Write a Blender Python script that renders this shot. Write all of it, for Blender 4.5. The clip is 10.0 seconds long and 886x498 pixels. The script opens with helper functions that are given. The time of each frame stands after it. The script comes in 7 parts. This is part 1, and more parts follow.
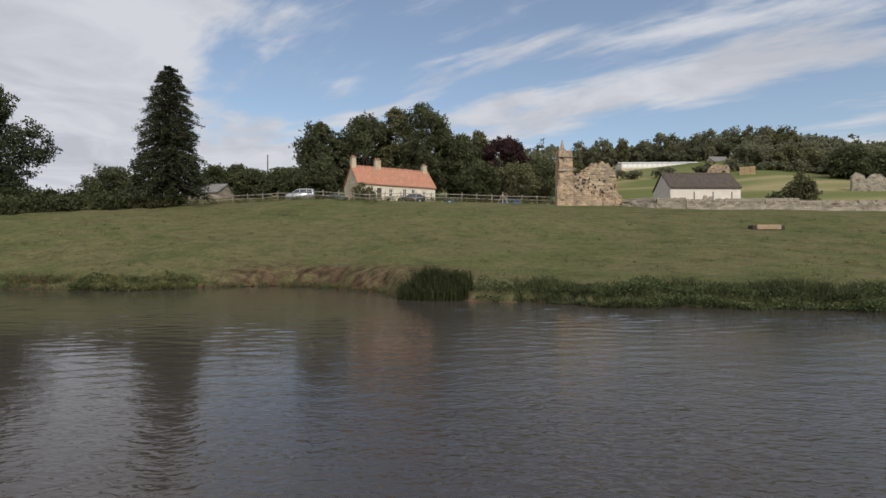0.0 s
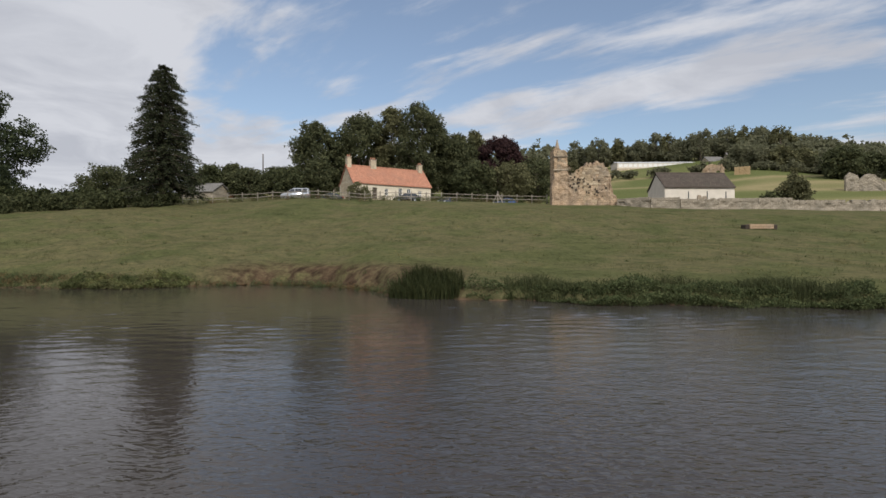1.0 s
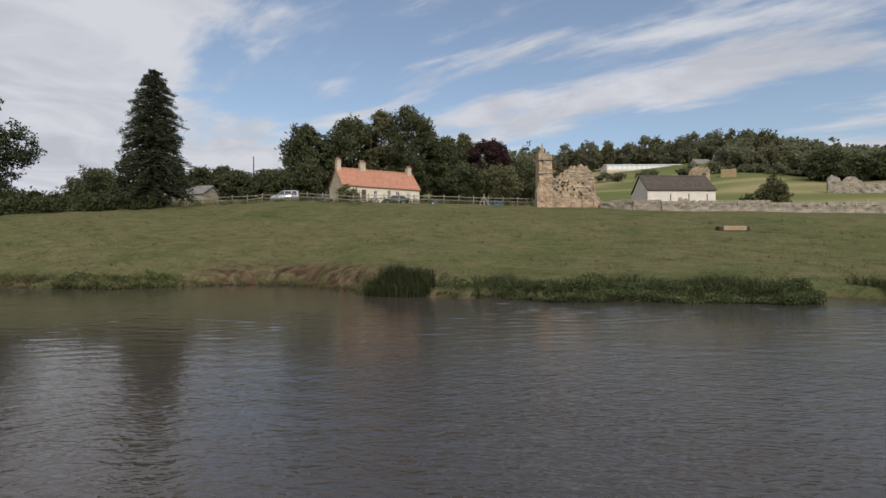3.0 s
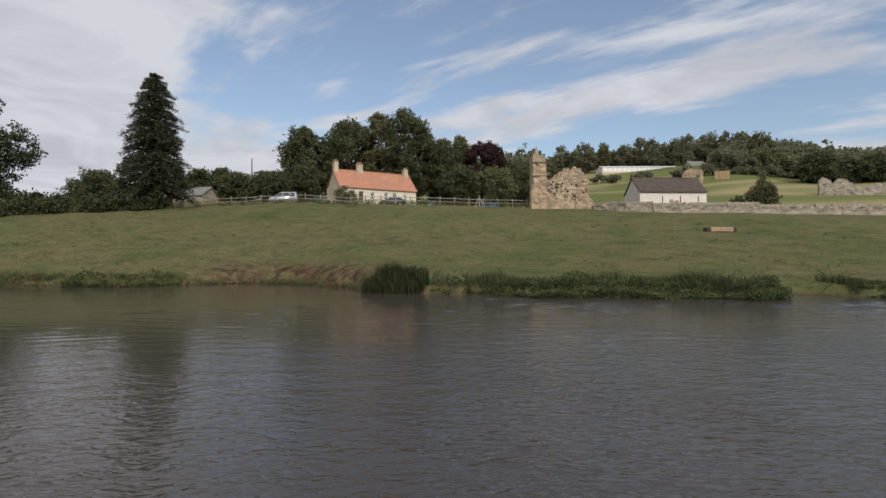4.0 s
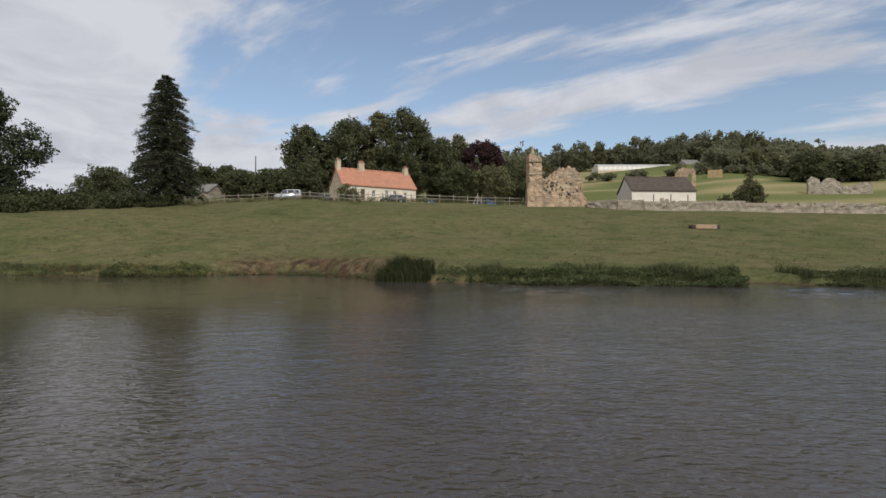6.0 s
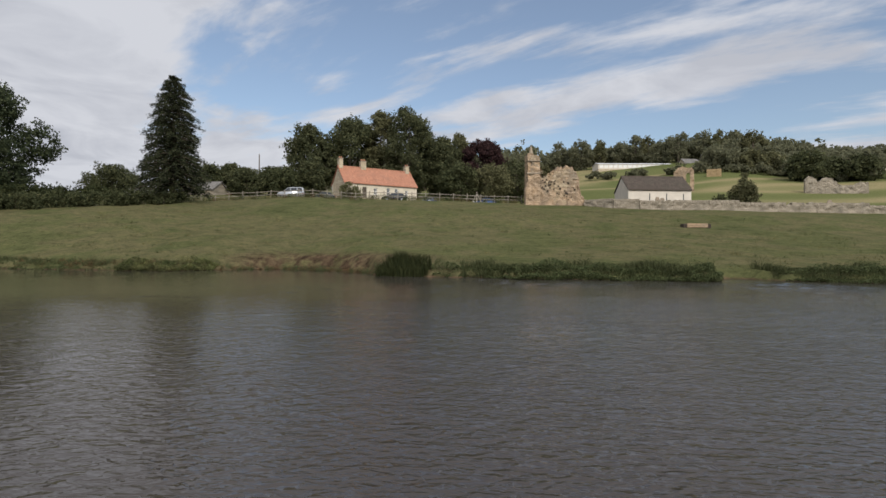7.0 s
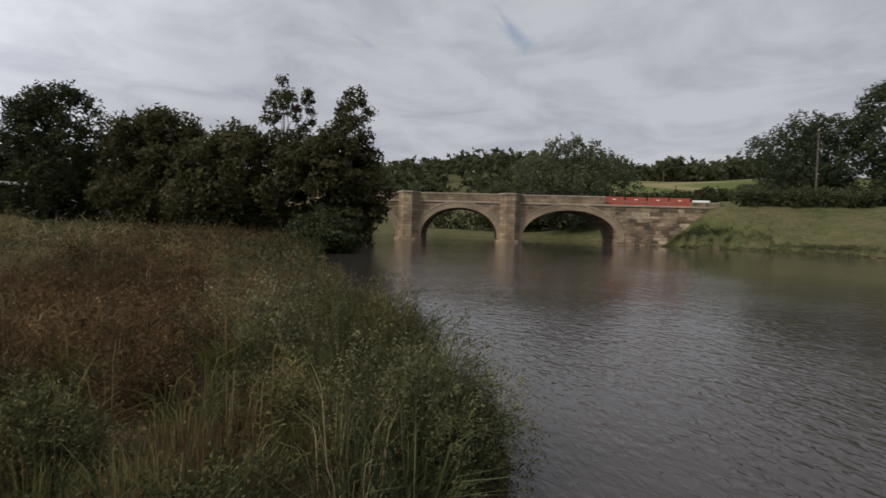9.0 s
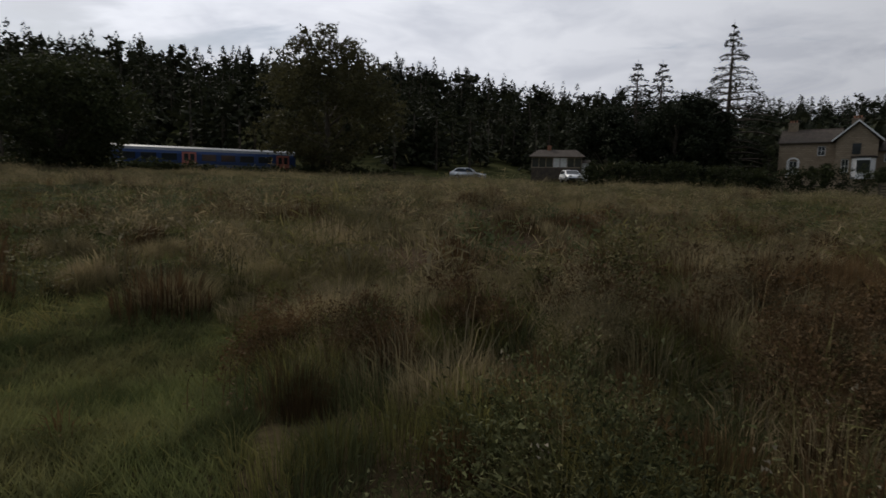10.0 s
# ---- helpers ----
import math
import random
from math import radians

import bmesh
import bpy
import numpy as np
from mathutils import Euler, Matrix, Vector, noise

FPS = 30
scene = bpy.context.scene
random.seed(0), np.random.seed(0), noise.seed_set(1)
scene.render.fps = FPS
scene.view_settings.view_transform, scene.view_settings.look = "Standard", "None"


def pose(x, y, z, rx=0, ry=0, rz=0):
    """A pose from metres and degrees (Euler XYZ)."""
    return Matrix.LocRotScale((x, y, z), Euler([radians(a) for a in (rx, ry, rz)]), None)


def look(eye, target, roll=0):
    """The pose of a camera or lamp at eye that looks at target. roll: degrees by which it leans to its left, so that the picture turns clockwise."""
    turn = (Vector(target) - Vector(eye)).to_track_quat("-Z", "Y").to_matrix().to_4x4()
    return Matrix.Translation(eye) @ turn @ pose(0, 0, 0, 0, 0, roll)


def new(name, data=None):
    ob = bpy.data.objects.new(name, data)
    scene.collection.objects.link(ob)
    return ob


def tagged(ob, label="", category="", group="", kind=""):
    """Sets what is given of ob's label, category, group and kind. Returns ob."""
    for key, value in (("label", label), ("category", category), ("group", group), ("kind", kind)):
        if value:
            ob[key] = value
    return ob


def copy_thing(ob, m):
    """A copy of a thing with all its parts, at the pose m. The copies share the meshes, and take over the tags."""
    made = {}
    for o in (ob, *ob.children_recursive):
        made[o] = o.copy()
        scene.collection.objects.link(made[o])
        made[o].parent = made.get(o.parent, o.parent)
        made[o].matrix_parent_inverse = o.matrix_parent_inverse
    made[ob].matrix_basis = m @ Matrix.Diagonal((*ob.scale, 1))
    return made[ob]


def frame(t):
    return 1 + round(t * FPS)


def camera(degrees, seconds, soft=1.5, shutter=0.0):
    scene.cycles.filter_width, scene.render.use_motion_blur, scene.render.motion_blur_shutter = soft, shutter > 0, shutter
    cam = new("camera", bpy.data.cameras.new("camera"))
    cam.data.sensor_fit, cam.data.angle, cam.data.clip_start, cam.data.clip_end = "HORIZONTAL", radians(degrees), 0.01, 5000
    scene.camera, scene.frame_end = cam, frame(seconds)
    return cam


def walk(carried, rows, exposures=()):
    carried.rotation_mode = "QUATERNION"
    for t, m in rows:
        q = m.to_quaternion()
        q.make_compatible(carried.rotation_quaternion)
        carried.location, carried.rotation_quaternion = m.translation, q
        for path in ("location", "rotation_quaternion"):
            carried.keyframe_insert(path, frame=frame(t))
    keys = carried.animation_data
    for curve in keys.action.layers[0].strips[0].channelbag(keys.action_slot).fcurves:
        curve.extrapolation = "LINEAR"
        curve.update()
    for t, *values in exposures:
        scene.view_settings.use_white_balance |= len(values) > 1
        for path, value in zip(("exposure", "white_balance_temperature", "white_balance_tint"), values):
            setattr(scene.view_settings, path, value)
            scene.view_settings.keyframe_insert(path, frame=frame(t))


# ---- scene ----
cam = camera(78.22, 10.0, shutter=0.05)
PATH = [
    (0.0, pose(0.041, 0.004, 1.858, 90.475, 0.138, -0.399)),
    (0.5, pose(0.104, 0.021, 1.817, 90.397, 0.102, -0.611)),
    (1.0, pose(0.279, -0.066, 1.808, 90.448, 0.122, -0.742)),
    (1.5, pose(0.501, -0.197, 1.806, 90.507, 0.152, -0.786)),
    (2.0, pose(0.750, -0.364, 1.812, 90.662, 0.275, -0.920)),
    (2.5, pose(0.990, -0.828, 1.790, 90.579, 0.260, -1.178)),
    (4.0, pose(1.300, -2.791, 1.653, 90.763, 0.168, -1.729)),
    (4.5, pose(1.088, -3.419, 1.585, 90.738, 0.180, -1.843)),
    (5.0, pose(0.940, -4.116, 1.525, 90.637, 0.059, -1.975)),
    (5.5, pose(0.798, -4.990, 1.483, 90.587, 0.047, -2.053)),
    (7.0, pose(1.054, -7.807, 1.395, 90.181, -0.235, -1.878)),
    (7.5, pose(1.250, -8.357, 1.389, 90.189, -0.266, -1.628)),
    (8.0, pose(1.302, -8.526, 1.390, 90.318, -0.421, 3.231)),
    (8.2, pose(1.139, -8.687, 1.390, 90.199, -0.574, 12.861)),
    (8.5, pose(1.120, -8.853, 1.412, 89.737, -1.462, 30.117)),
    (8.7, pose(1.11, -8.875, 1.432, 89.05, -1.58, 47.6)),
    (8.8, pose(1.104, -8.882, 1.441, 88.62, -1.62, 59.317)),
    (9.0, pose(1.034, -8.876, 1.424, 87.75, -1.58, 77.70)),
    (9.1, pose(1.01, -8.873, 1.431, 87.4, -1.62, 85.0)),
    (9.2, pose(0.995, -8.871, 1.438, 87.02, -1.72, 96.0)),
    (9.3, pose(1.005, -8.865, 1.444, 86.6, -2.05, 102.6)),
    (9.4, pose(1.02, -8.856, 1.45, 86.1, -2.45, 112.1)),
    (9.5, pose(1.035, -8.847, 1.456, 85.574, -2.763, 120.968)),
    (9.8, pose(0.846, -8.930, 1.487, 84.355, -1.637, 148.117)),
    (10.0, pose(0.635, -9.057, 1.496, 83.953, -1.189, 162.055)),
]
walk(cam, PATH, [(0.0, 0.0), (8.2, 0.0), (8.7, -0.12), (9.3, -0.58), (10.0, -0.97)])

# ---- light ----
SUN_AZ = radians(200)    # the sun stands over the near bank, behind the first view
SUN_EL = radians(38)
sun_dir = Vector((math.sin(-SUN_AZ) * math.cos(SUN_EL), math.cos(SUN_AZ) * math.cos(SUN_EL), math.sin(SUN_EL)))
sun = new("sun", bpy.data.lights.new("sun", "SUN"))
sun.data.energy, sun.data.angle, sun.data.color = 3.0, radians(9), (1.0, 0.92, 0.80)
sun.matrix_world = look(sun_dir * 100, (0, 0, 0))

world = bpy.data.worlds.new("world")
scene.world = world
world.use_nodes = True
wn = world.node_tree.nodes
wl = world.node_tree.links
wn.clear()


def wnode(kind, **sets):
    n = wn.new(kind)
    for k, v in sets.items():
        n.inputs[k].default_value = v
    return n


def wmath(op, a, b=None, c=None, clamp=False):
    n = wn.new("ShaderNodeMath")
    n.operation, n.use_clamp = op, clamp
    for i, v in enumerate((a, b, c)):
        if v is None:
            continue
        if isinstance(v, (int, float)):
            n.inputs[i].default_value = v
        else:
            wl.new(v, n.inputs[i])
    return n.outputs[0]


sky = wn.new("ShaderNodeTexSky")
sky.sky_type, sky.sun_disc = "NISHITA", False
sky.sun_elevation, sky.sun_rotation = SUN_EL, -SUN_AZ
sky.air_density, sky.dust_density, sky.ozone_density = 1.0, 1.2, 1.0
coord = wn.new("ShaderNodeTexCoord")
sep = wn.new("ShaderNodeSeparateXYZ")
wl.new(coord.outputs["Generated"], sep.inputs[0])
up = wmath("MAXIMUM", wmath("ADD", sep.outputs[2], 0.13), 0.05)
plane = wn.new("ShaderNodeCombineXYZ")
wl.new(wmath("DIVIDE", sep.outputs[0], up), plane.inputs[0])
wl.new(wmath("DIVIDE", sep.outputs[1], up), plane.inputs[1])
wind = wn.new("ShaderNodeMapping")
wind.inputs["Rotation"].default_value = (0, 0, radians(38))
wl.new(plane.outputs[0], wind.inputs[0])
turn = wn.new("ShaderNodeMapping")
turn.inputs["Scale"].default_value = (0.62, 1.05, 1)
turn.inputs["Location"].default_value = (3.1, 1.7, 0)
wl.new(wind.outputs[0], turn.inputs[0])
cl = wnode("ShaderNodeTexNoise", Scale=1.15, Detail=10.0, Roughness=0.58, Distortion=0.25)
wl.new(turn.outputs[0], cl.inputs["Vector"])
# more cover towards the bridge and over the near bank
cover = wmath("ADD", wmath("MULTIPLY", sep.outputs[0], -0.32), wmath("MULTIPLY", sep.outputs[1], -0.07))
cover = wmath("MINIMUM", wmath("MAXIMUM", cover, -0.045), 0.10)
low = wmath("MULTIPLY", wmath("MAXIMUM", wmath("SUBTRACT", 0.2, sep.outputs[2]), 0.0), 0.55)
high = wmath("MULTIPLY", wmath("MAXIMUM", wmath("SUBTRACT", sep.outputs[2], 0.42), 0.0), 0.45)
cover = wmath("ADD", wmath("ADD", cover, low), high)
streak = wn.new("ShaderNodeMapping")
streak.inputs["Scale"].default_value = (0.42, 1.45, 1)
streak.inputs["Location"].default_value = (5.3, 0.4, 0)
wl.new(wind.outputs[0], streak.inputs[0])
bands = wnode("ShaderNodeTexNoise", Scale=1.0, Detail=7.0, Roughness=0.55, Distortion=1.0)
wl.new(streak.outputs[0], bands.inputs["Vector"])
torn = wn.new("ShaderNodeMapping")
torn.inputs["Scale"].default_value = (1.3, 3.4, 1)
wl.new(wind.outputs[0], torn.inputs[0])
wisps = wnode("ShaderNodeTexNoise", Scale=1.6, Detail=8.0, Roughness=0.6, Distortion=0.7)
wl.new(torn.outputs[0], wisps.inputs["Vector"])
dens = wmath("ADD", wmath("MULTIPLY", cl.outputs[0], 0.52), wmath("MULTIPLY", bands.outputs[0], 0.42))
dens = wmath("ADD", wmath("ADD", dens, wmath("MULTIPLY", wisps.outputs[0], 0.16)), cover)
cmask = wn.new("ShaderNodeMapRange")
cmask.interpolation_type = "SMOOTHSTEP"
cmask.inputs[1].default_value, cmask.inputs[2].default_value = 0.480, 0.592
wl.new(dens, cmask.inputs[0])
shade = wnode("ShaderNodeTexNoise", Scale=1.9, Detail=7.0, Roughness=0.58, Distortion=0.5)
wl.new(plane.outputs[0], shade.inputs["Vector"])
sramp = wn.new("ShaderNodeValToRGB")
sramp.color_ramp.elements[0].position, sramp.color_ramp.elements[0].color = 0.36, (0.50, 0.52, 0.58, 1)
sramp.color_ramp.elements[1].position, sramp.color_ramp.elements[1].color = 0.58, (0.64, 0.657, 0.71, 1)
wl.new(shade.outputs[0], sramp.inputs[0])
# clouds are brighter on the sun's side
toward = wn.new("ShaderNodeVectorMath")
toward.operation = "DOT_PRODUCT"
toward.inputs[1].default_value = tuple(sun_dir)
wl.new(coord.outputs["Generated"], toward.inputs[0])
glowf = wmath("ADD", 1.0, wmath("MULTIPLY", wmath("MAXIMUM", toward.outputs["Value"], 0.0), 1.8))
cloud = wn.new("ShaderNodeVectorMath")
cloud.operation = "SCALE"
wl.new(sramp.outputs[0], cloud.inputs[0])
wl.new(glowf, cloud.inputs["Scale"])
blue = wn.new("ShaderNodeVectorMath")
blue.operation = "SCALE"
blue.inputs["Scale"].default_value = 0.135
wl.new(sky.outputs[0], blue.inputs[0])
mix = wn.new("ShaderNodeMix")
mix.data_type = "RGBA"
wl.new(cmask.outputs[0], mix.inputs["Factor"])
haze = wn.new("ShaderNodeMix")
haze.data_type = "RGBA"
haze.inputs["Factor"].default_value = 0.16
haze.inputs["B"].default_value = (0.40, 0.41, 0.43, 1)
wl.new(blue.outputs[0], haze.inputs["A"])
wl.new(haze.outputs["Result"], mix.inputs["A"])
wl.new(cloud.outputs[0], mix.inputs["B"])
bg = wnode("ShaderNodeBackground", Strength=1.0)
wl.new(mix.outputs["Result"], bg.inputs[0])
wout = wn.new("ShaderNodeOutputWorld")
wl.new(bg.outputs[0], wout.inputs[0])


# ---- materials ----
class Mat:
    """A small builder of node materials."""

    def __init__(self, name, rough=0.8, metal=0.0, spec=0.3):
        self.m = bpy.data.materials.new(name)
        self.m.use_nodes = True
        self.n, self.l = self.m.node_tree.nodes, self.m.node_tree.links
        self.b = self.n["Principled BSDF"]
        self.b.inputs["Roughness"].default_value = rough
        self.b.inputs["Metallic"].default_value = metal
        self.b.inputs["Specular IOR Level"].default_value = spec
        self.pos = self.n.new("ShaderNodeTexCoord").outputs["Object"]

    def world_space(self):
        self.pos = self.n.new("ShaderNodeNewGeometry").outputs["Position"]
        return self

    def noise(self, scale, detail=4.0, rough=0.55, stretch=None, kind="ShaderNodeTexNoise"):
        src = self.pos
        if stretch:
            mp = self.n.new("ShaderNodeMapping")
            mp.inputs["Scale"].default_value = stretch
            self.l.new(src, mp.inputs[0])
            src = mp.outputs[0]
        t = self.n.new(kind)
        t.inputs["Scale"].default_value = scale
        if kind == "ShaderNodeTexNoise":
            t.inputs["Detail"].default_value, t.inputs["Roughness"].default_value = detail, rough
        self.l.new(src, t.inputs["Vector"])
        return t.outputs[0]

    def ramp(self, fac, stops):
        r = self.n.new("ShaderNodeValToRGB")
        while len(r.color_ramp.elements) < len(stops):
            r.color_ramp.elements.new(0.5)
        for e, (p, c) in zip(r.color_ramp.elements, stops):
            e.position, e.color = p, (*c, 1)
        self.l.new(fac, r.inputs[0])
        return r.outputs[0]

    def mix(self, fac, a, b, mode="MIX"):
        x = self.n.new("ShaderNodeMix")
        x.data_type, x.blend_type = "RGBA", mode
        for key, v in (("Factor", fac), ("A", a), ("B", b)):
            if isinstance(v, tuple):
                x.inputs[key].default_value = (*v, 1)
            elif isinstance(v, (int, float)):
                x.inputs[key].default_value = v
            else:
                self.l.new(v, x.inputs[key])
        return x.outputs["Result"]

    def island(self):
        return self.n.new("ShaderNodeNewGeometry").outputs["Random Per Island"]

    def each(self):
        return self.n.new("ShaderNodeObjectInfo").outputs["Random"]

    def color(self, c):
        if isinstance(c, tuple):
            self.b.inputs["Base Color"].default_value = (*c, 1)
        else:
            self.l.new(c, self.b.inputs["Base Color"])
        return self

    def bump(self, height, strength=0.4, dist=0.02):
        n = self.n.new("ShaderNodeBump")
        n.inputs["Strength"].default_value, n.inputs["Distance"].default_value = strength, dist
        self.l.new(height, n.inputs["Height"])
        self.l.new(n.outputs[0], self.b.inputs["Normal"])
        return self


def two_tone(name, a, b, scale, rough=0.85, bump=0.3, dist=0.02, spec=0.25, fine=None):
    m = Mat(name, rough, spec=spec).world_space()
    big = m.noise(scale, 5)
    small = m.noise(fine or scale * 9, 4)
    base = m.ramp(big, [(0.3, a), (0.7, b)])
    grey = m.ramp(small, [(0.25, (0.62, 0.62, 0.62)), (0.75, (1.25, 1.25, 1.25))])
    m.color(m.mix(0.75, base, grey, "MULTIPLY"))
    m.bump(small, bump, dist)
    return m.m


def leaf_mat(name, dark, light, spec=0.06, rough=0.7, trans=0.25, drift=None, size=0.5, deep=0.42):
    """Leaves or blades of changing tone. drift: a second colour that takes over in patches. deep: tone of the dark gaps
    painted in.
    """
    m = Mat(name, rough, spec=spec).world_space()
    c = m.ramp(m.island(), [(0.0, dark), (0.55, tuple((p + q) / 2 for p, q in zip(dark, light))), (1.0, light)])
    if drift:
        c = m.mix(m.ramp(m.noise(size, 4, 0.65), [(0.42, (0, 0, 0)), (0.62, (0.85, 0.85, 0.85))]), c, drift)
        # dark gaps and light tops of the clumps, put into the colour
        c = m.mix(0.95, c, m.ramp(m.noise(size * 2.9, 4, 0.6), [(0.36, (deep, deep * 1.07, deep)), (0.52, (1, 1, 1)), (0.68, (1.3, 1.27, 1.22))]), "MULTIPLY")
        if deep < 0.5:     # paler and darker growth a pace or two wide, its hollows shaded in the colour
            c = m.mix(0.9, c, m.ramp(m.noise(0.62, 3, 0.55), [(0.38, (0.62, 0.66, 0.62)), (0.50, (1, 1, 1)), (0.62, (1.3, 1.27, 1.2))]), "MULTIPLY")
    m.color(c)
    t = m.n.new("ShaderNodeBsdfTranslucent")
    if drift:
        m.l.new(m.mix(1.0, c, (1.6, 1.6, 1.5), "MULTIPLY"), t.inputs[0])
    else:
        t.inputs[0].default_value = (*[min(1, v * 1.4) for v in light], 1)
    mx = m.n.new("ShaderNodeMixShader")
    mx.inputs[0].default_value = trans
    m.l.new(m.b.outputs[0], mx.inputs[1])
    m.l.new(t.outputs[0], mx.inputs[2])
    m.l.new(mx.outputs[0], m.n["Material Output"].inputs[0])
    return m.m


def water_mat():
    """Brown river water; short wind ripples in crossing trains, slacker in patches."""
    m = Mat("river_water", 0.045, spec=0.5).world_space()
    m.b.inputs["IOR"].default_value = 1.33
    m.color(m.ramp(m.noise(0.08, 3), [(0.35, (0.034, 0.029, 0.0255)), (0.7, (0.042, 0.036, 0.032))]))

    def train(angle, scale, stretch, detail=2.0, warp=0.6):
        mp = m.n.new("ShaderNodeMapping")
        mp.inputs["Rotation"].default_value = (0, 0, radians(angle))
        m.l.new(m.pos, mp.inputs[0])
        mp2 = m.n.new("ShaderNodeMapping")
        mp2.inputs["Scale"].default_value = (stretch, 1, 1)
        m.l.new(mp.outputs[0], mp2.inputs[0])
        t = m.n.new("ShaderNodeTexNoise")
        for k, v in (("Scale", scale), ("Detail", detail), ("Roughness", 0.45), ("Distortion", warp)):
            t.inputs[k].default_value = v
        m.l.new(mp2.outputs[0], t.inputs["Vector"])
        return t.outputs[0]

    h = m.mix(0.5, train(22, 5.6, 0.36), train(-31, 7.2, 0.40))
    h = m.mix(0.36, h, train(6, 14.0, 0.45, 2.0))
    calm = m.ramp(m.noise(0.13, 3, 0.6), [(0.36, (0.5, 0.5, 0.5)), (0.62, (1.15, 1.15, 1.15))])
    s = m.n.new("ShaderNodeSeparateXYZ")
    m.l.new(m.pos, s.inputs[0])
    lee = m.n.new("ShaderNodeMapRange")     # the modelled ripples take over towards the far bank
    lee.interpolation_type = "SMOOTHSTEP"
    for i, v in enumerate((1.0, 11.0, 1.0, 0.28)):
        lee.inputs[i + 1].default_value = v
    m.l.new(s.outputs[1], lee.inputs[0])
    # the finest ripples, too small to model, spread the mirror image; smooth in the slack on the west side
    slack = m.n.new("ShaderNodeMapRange")
    slack.interpolation_type = "SMOOTHSTEP"
    for i, v in enumerate((-8.0, 4.0, 0.035, 0.125)):
        slack.inputs[i + 1].default_value = v
    m.l.new(s.outputs[0], slack.inputs[0])
    m.l.new(m.mix(1.0, slack.outputs[0], m.ramp(m.noise(0.21, 3, 0.6), [(0.36, (0.75, 0.75, 0.75)), (0.64, (1.1, 1.1, 1.1))]), "MULTIPLY"), m.b.inputs["Roughness"])
    still = m.n.new("ShaderNodeMapRange")
    still.interpolation_type = "SMOOTHSTEP"
    for i, v in enumerate((-8.0, 4.0, 0.30, 0.9)):
        still.inputs[i + 1].default_value = v
    m.l.new(s.outputs[0], still.inputs[0])
    h = m.mix(1.0, h, still.outputs[0], "MULTIPLY")
    m.bump(m.mix(1.0, m.mix(1.0, h, calm, "MULTIPLY"), lee.outputs[0], "MULTIPLY"), 0.9, 0.085)
    return m.m


def ground_mat():
    """Turf on both banks, told apart by where it lies: grazed pasture, rough flood meadow, hill fields, bare mud at the water."""
    m = Mat("turf", 1.0, spec=0.02).world_space()
    s = m.n.new("ShaderNodeSeparateXYZ")
    m.l.new(m.pos, s.inputs[0])
    large = m.noise(0.07, 4)
    mid = m.noise(0.8, 6, 0.72)
    fine = m.noise(7.0, 4, 0.7)
    patch = m.mix(0.45, large, m.noise(0.23, 5, 0.6))
    pasture = m.ramp(patch, [(0.36, (0.058, 0.064, 0.028)), (0.45, (0.073, 0.077, 0.035)), (0.53, (0.092, 0.084, 0.045)), (0.62, (0.064, 0.070, 0.031))])
    pasture = m.mix(0.8, pasture, m.ramp(mid, [(0.32, (0.62, 0.64, 0.60)), (0.47, (0.95, 0.95, 0.92)), (0.68, (1.25, 1.2, 1.12))]), "MULTIPLY")
    pasture = m.mix(0.9, pasture, m.ramp(m.noise(2.3, 5, 0.7), [(0.34, (0.58, 0.61, 0.56)), (0.46, (0.95, 0.97, 0.93)), (0.62, (1.1, 1.08, 1.05)), (0.70, (1.35, 1.28, 1.2))]), "MULTIPLY")
    rough = m.ramp(m.noise(0.35, 5, 0.65), [(0.36, (0.013, 0.015, 0.006)), (0.5, (0.034, 0.038, 0.013)), (0.64, (0.062, 0.058, 0.024))])

    def step(sock, lo, hi):
        r = m.n.new("ShaderNodeMapRange")
        r.interpolation_type = "SMOOTHSTEP"
        r.inputs[1].default_value, r.inputs[2].default_value = lo, hi
        m.l.new(sock, r.inputs[0])
        return r.outputs[0]

    c = m.mix(step(s.outputs[1], -4.0, 2.0), rough, pasture)
    # hill fields: stubble and hay strips high on the right
    strips = m.noise(0.016, 1, 0.4, (0.5, 1.9, 1))
    hill = m.ramp(strips, [(0.38, (0.078, 0.090, 0.033)), (0.47, (0.105, 0.112, 0.045)), (0.53, (0.200, 0.170, 0.090)), (0.60, (0.088, 0.100, 0.038))])
    c = m.mix(step(s.outputs[1], 92.0, 110.0), c, hill)
    mud = m.ramp(m.noise(1.6, 5), [(0.35, (0.032, 0.022, 0.014)), (0.65, (0.100, 0.067, 0.042))])
    wob = m.n.new("ShaderNodeMath")
    wob.operation = "MULTIPLY_ADD"
    m.l.new(mid, wob.inputs[0])
    wob.inputs[1].default_value = -0.45
    m.l.new(s.outputs[2], wob.inputs[2])
    c = m.mix(step(wob.outputs[0], -0.25, -0.08), mud, c)

    def times(a_, b_):
        k = m.n.new("ShaderNodeMath")
        k.operation = "MULTIPLY"
        m.l.new(a_, k.inputs[0])
        m.l.new(b_, k.inputs[1])
        return k.outputs[0]

    # the trodden drinking place
    drink = times(times(step(s.outputs[0], -15.0, -11.0), step(s.outputs[0], 3.2, -1.0)), step(s.outputs[2], 1.5, 0.85))
    drink = times(drink, m.ramp(mid, [(0.44, (1, 1, 1)), (0.62, (0.3, 0.3, 0.3))]))
    c = m.mix(drink, c, mud)
    c = m.mix(0.65, c, m.ramp(fine, [(0.3, (0.55, 0.55, 0.55)), (0.7, (1.3, 1.3, 1.3))]), "MULTIPLY")
    m.color(c)
    m.bump(m.mix(0.5, mid, fine), 0.6, 0.14)
    return m.m


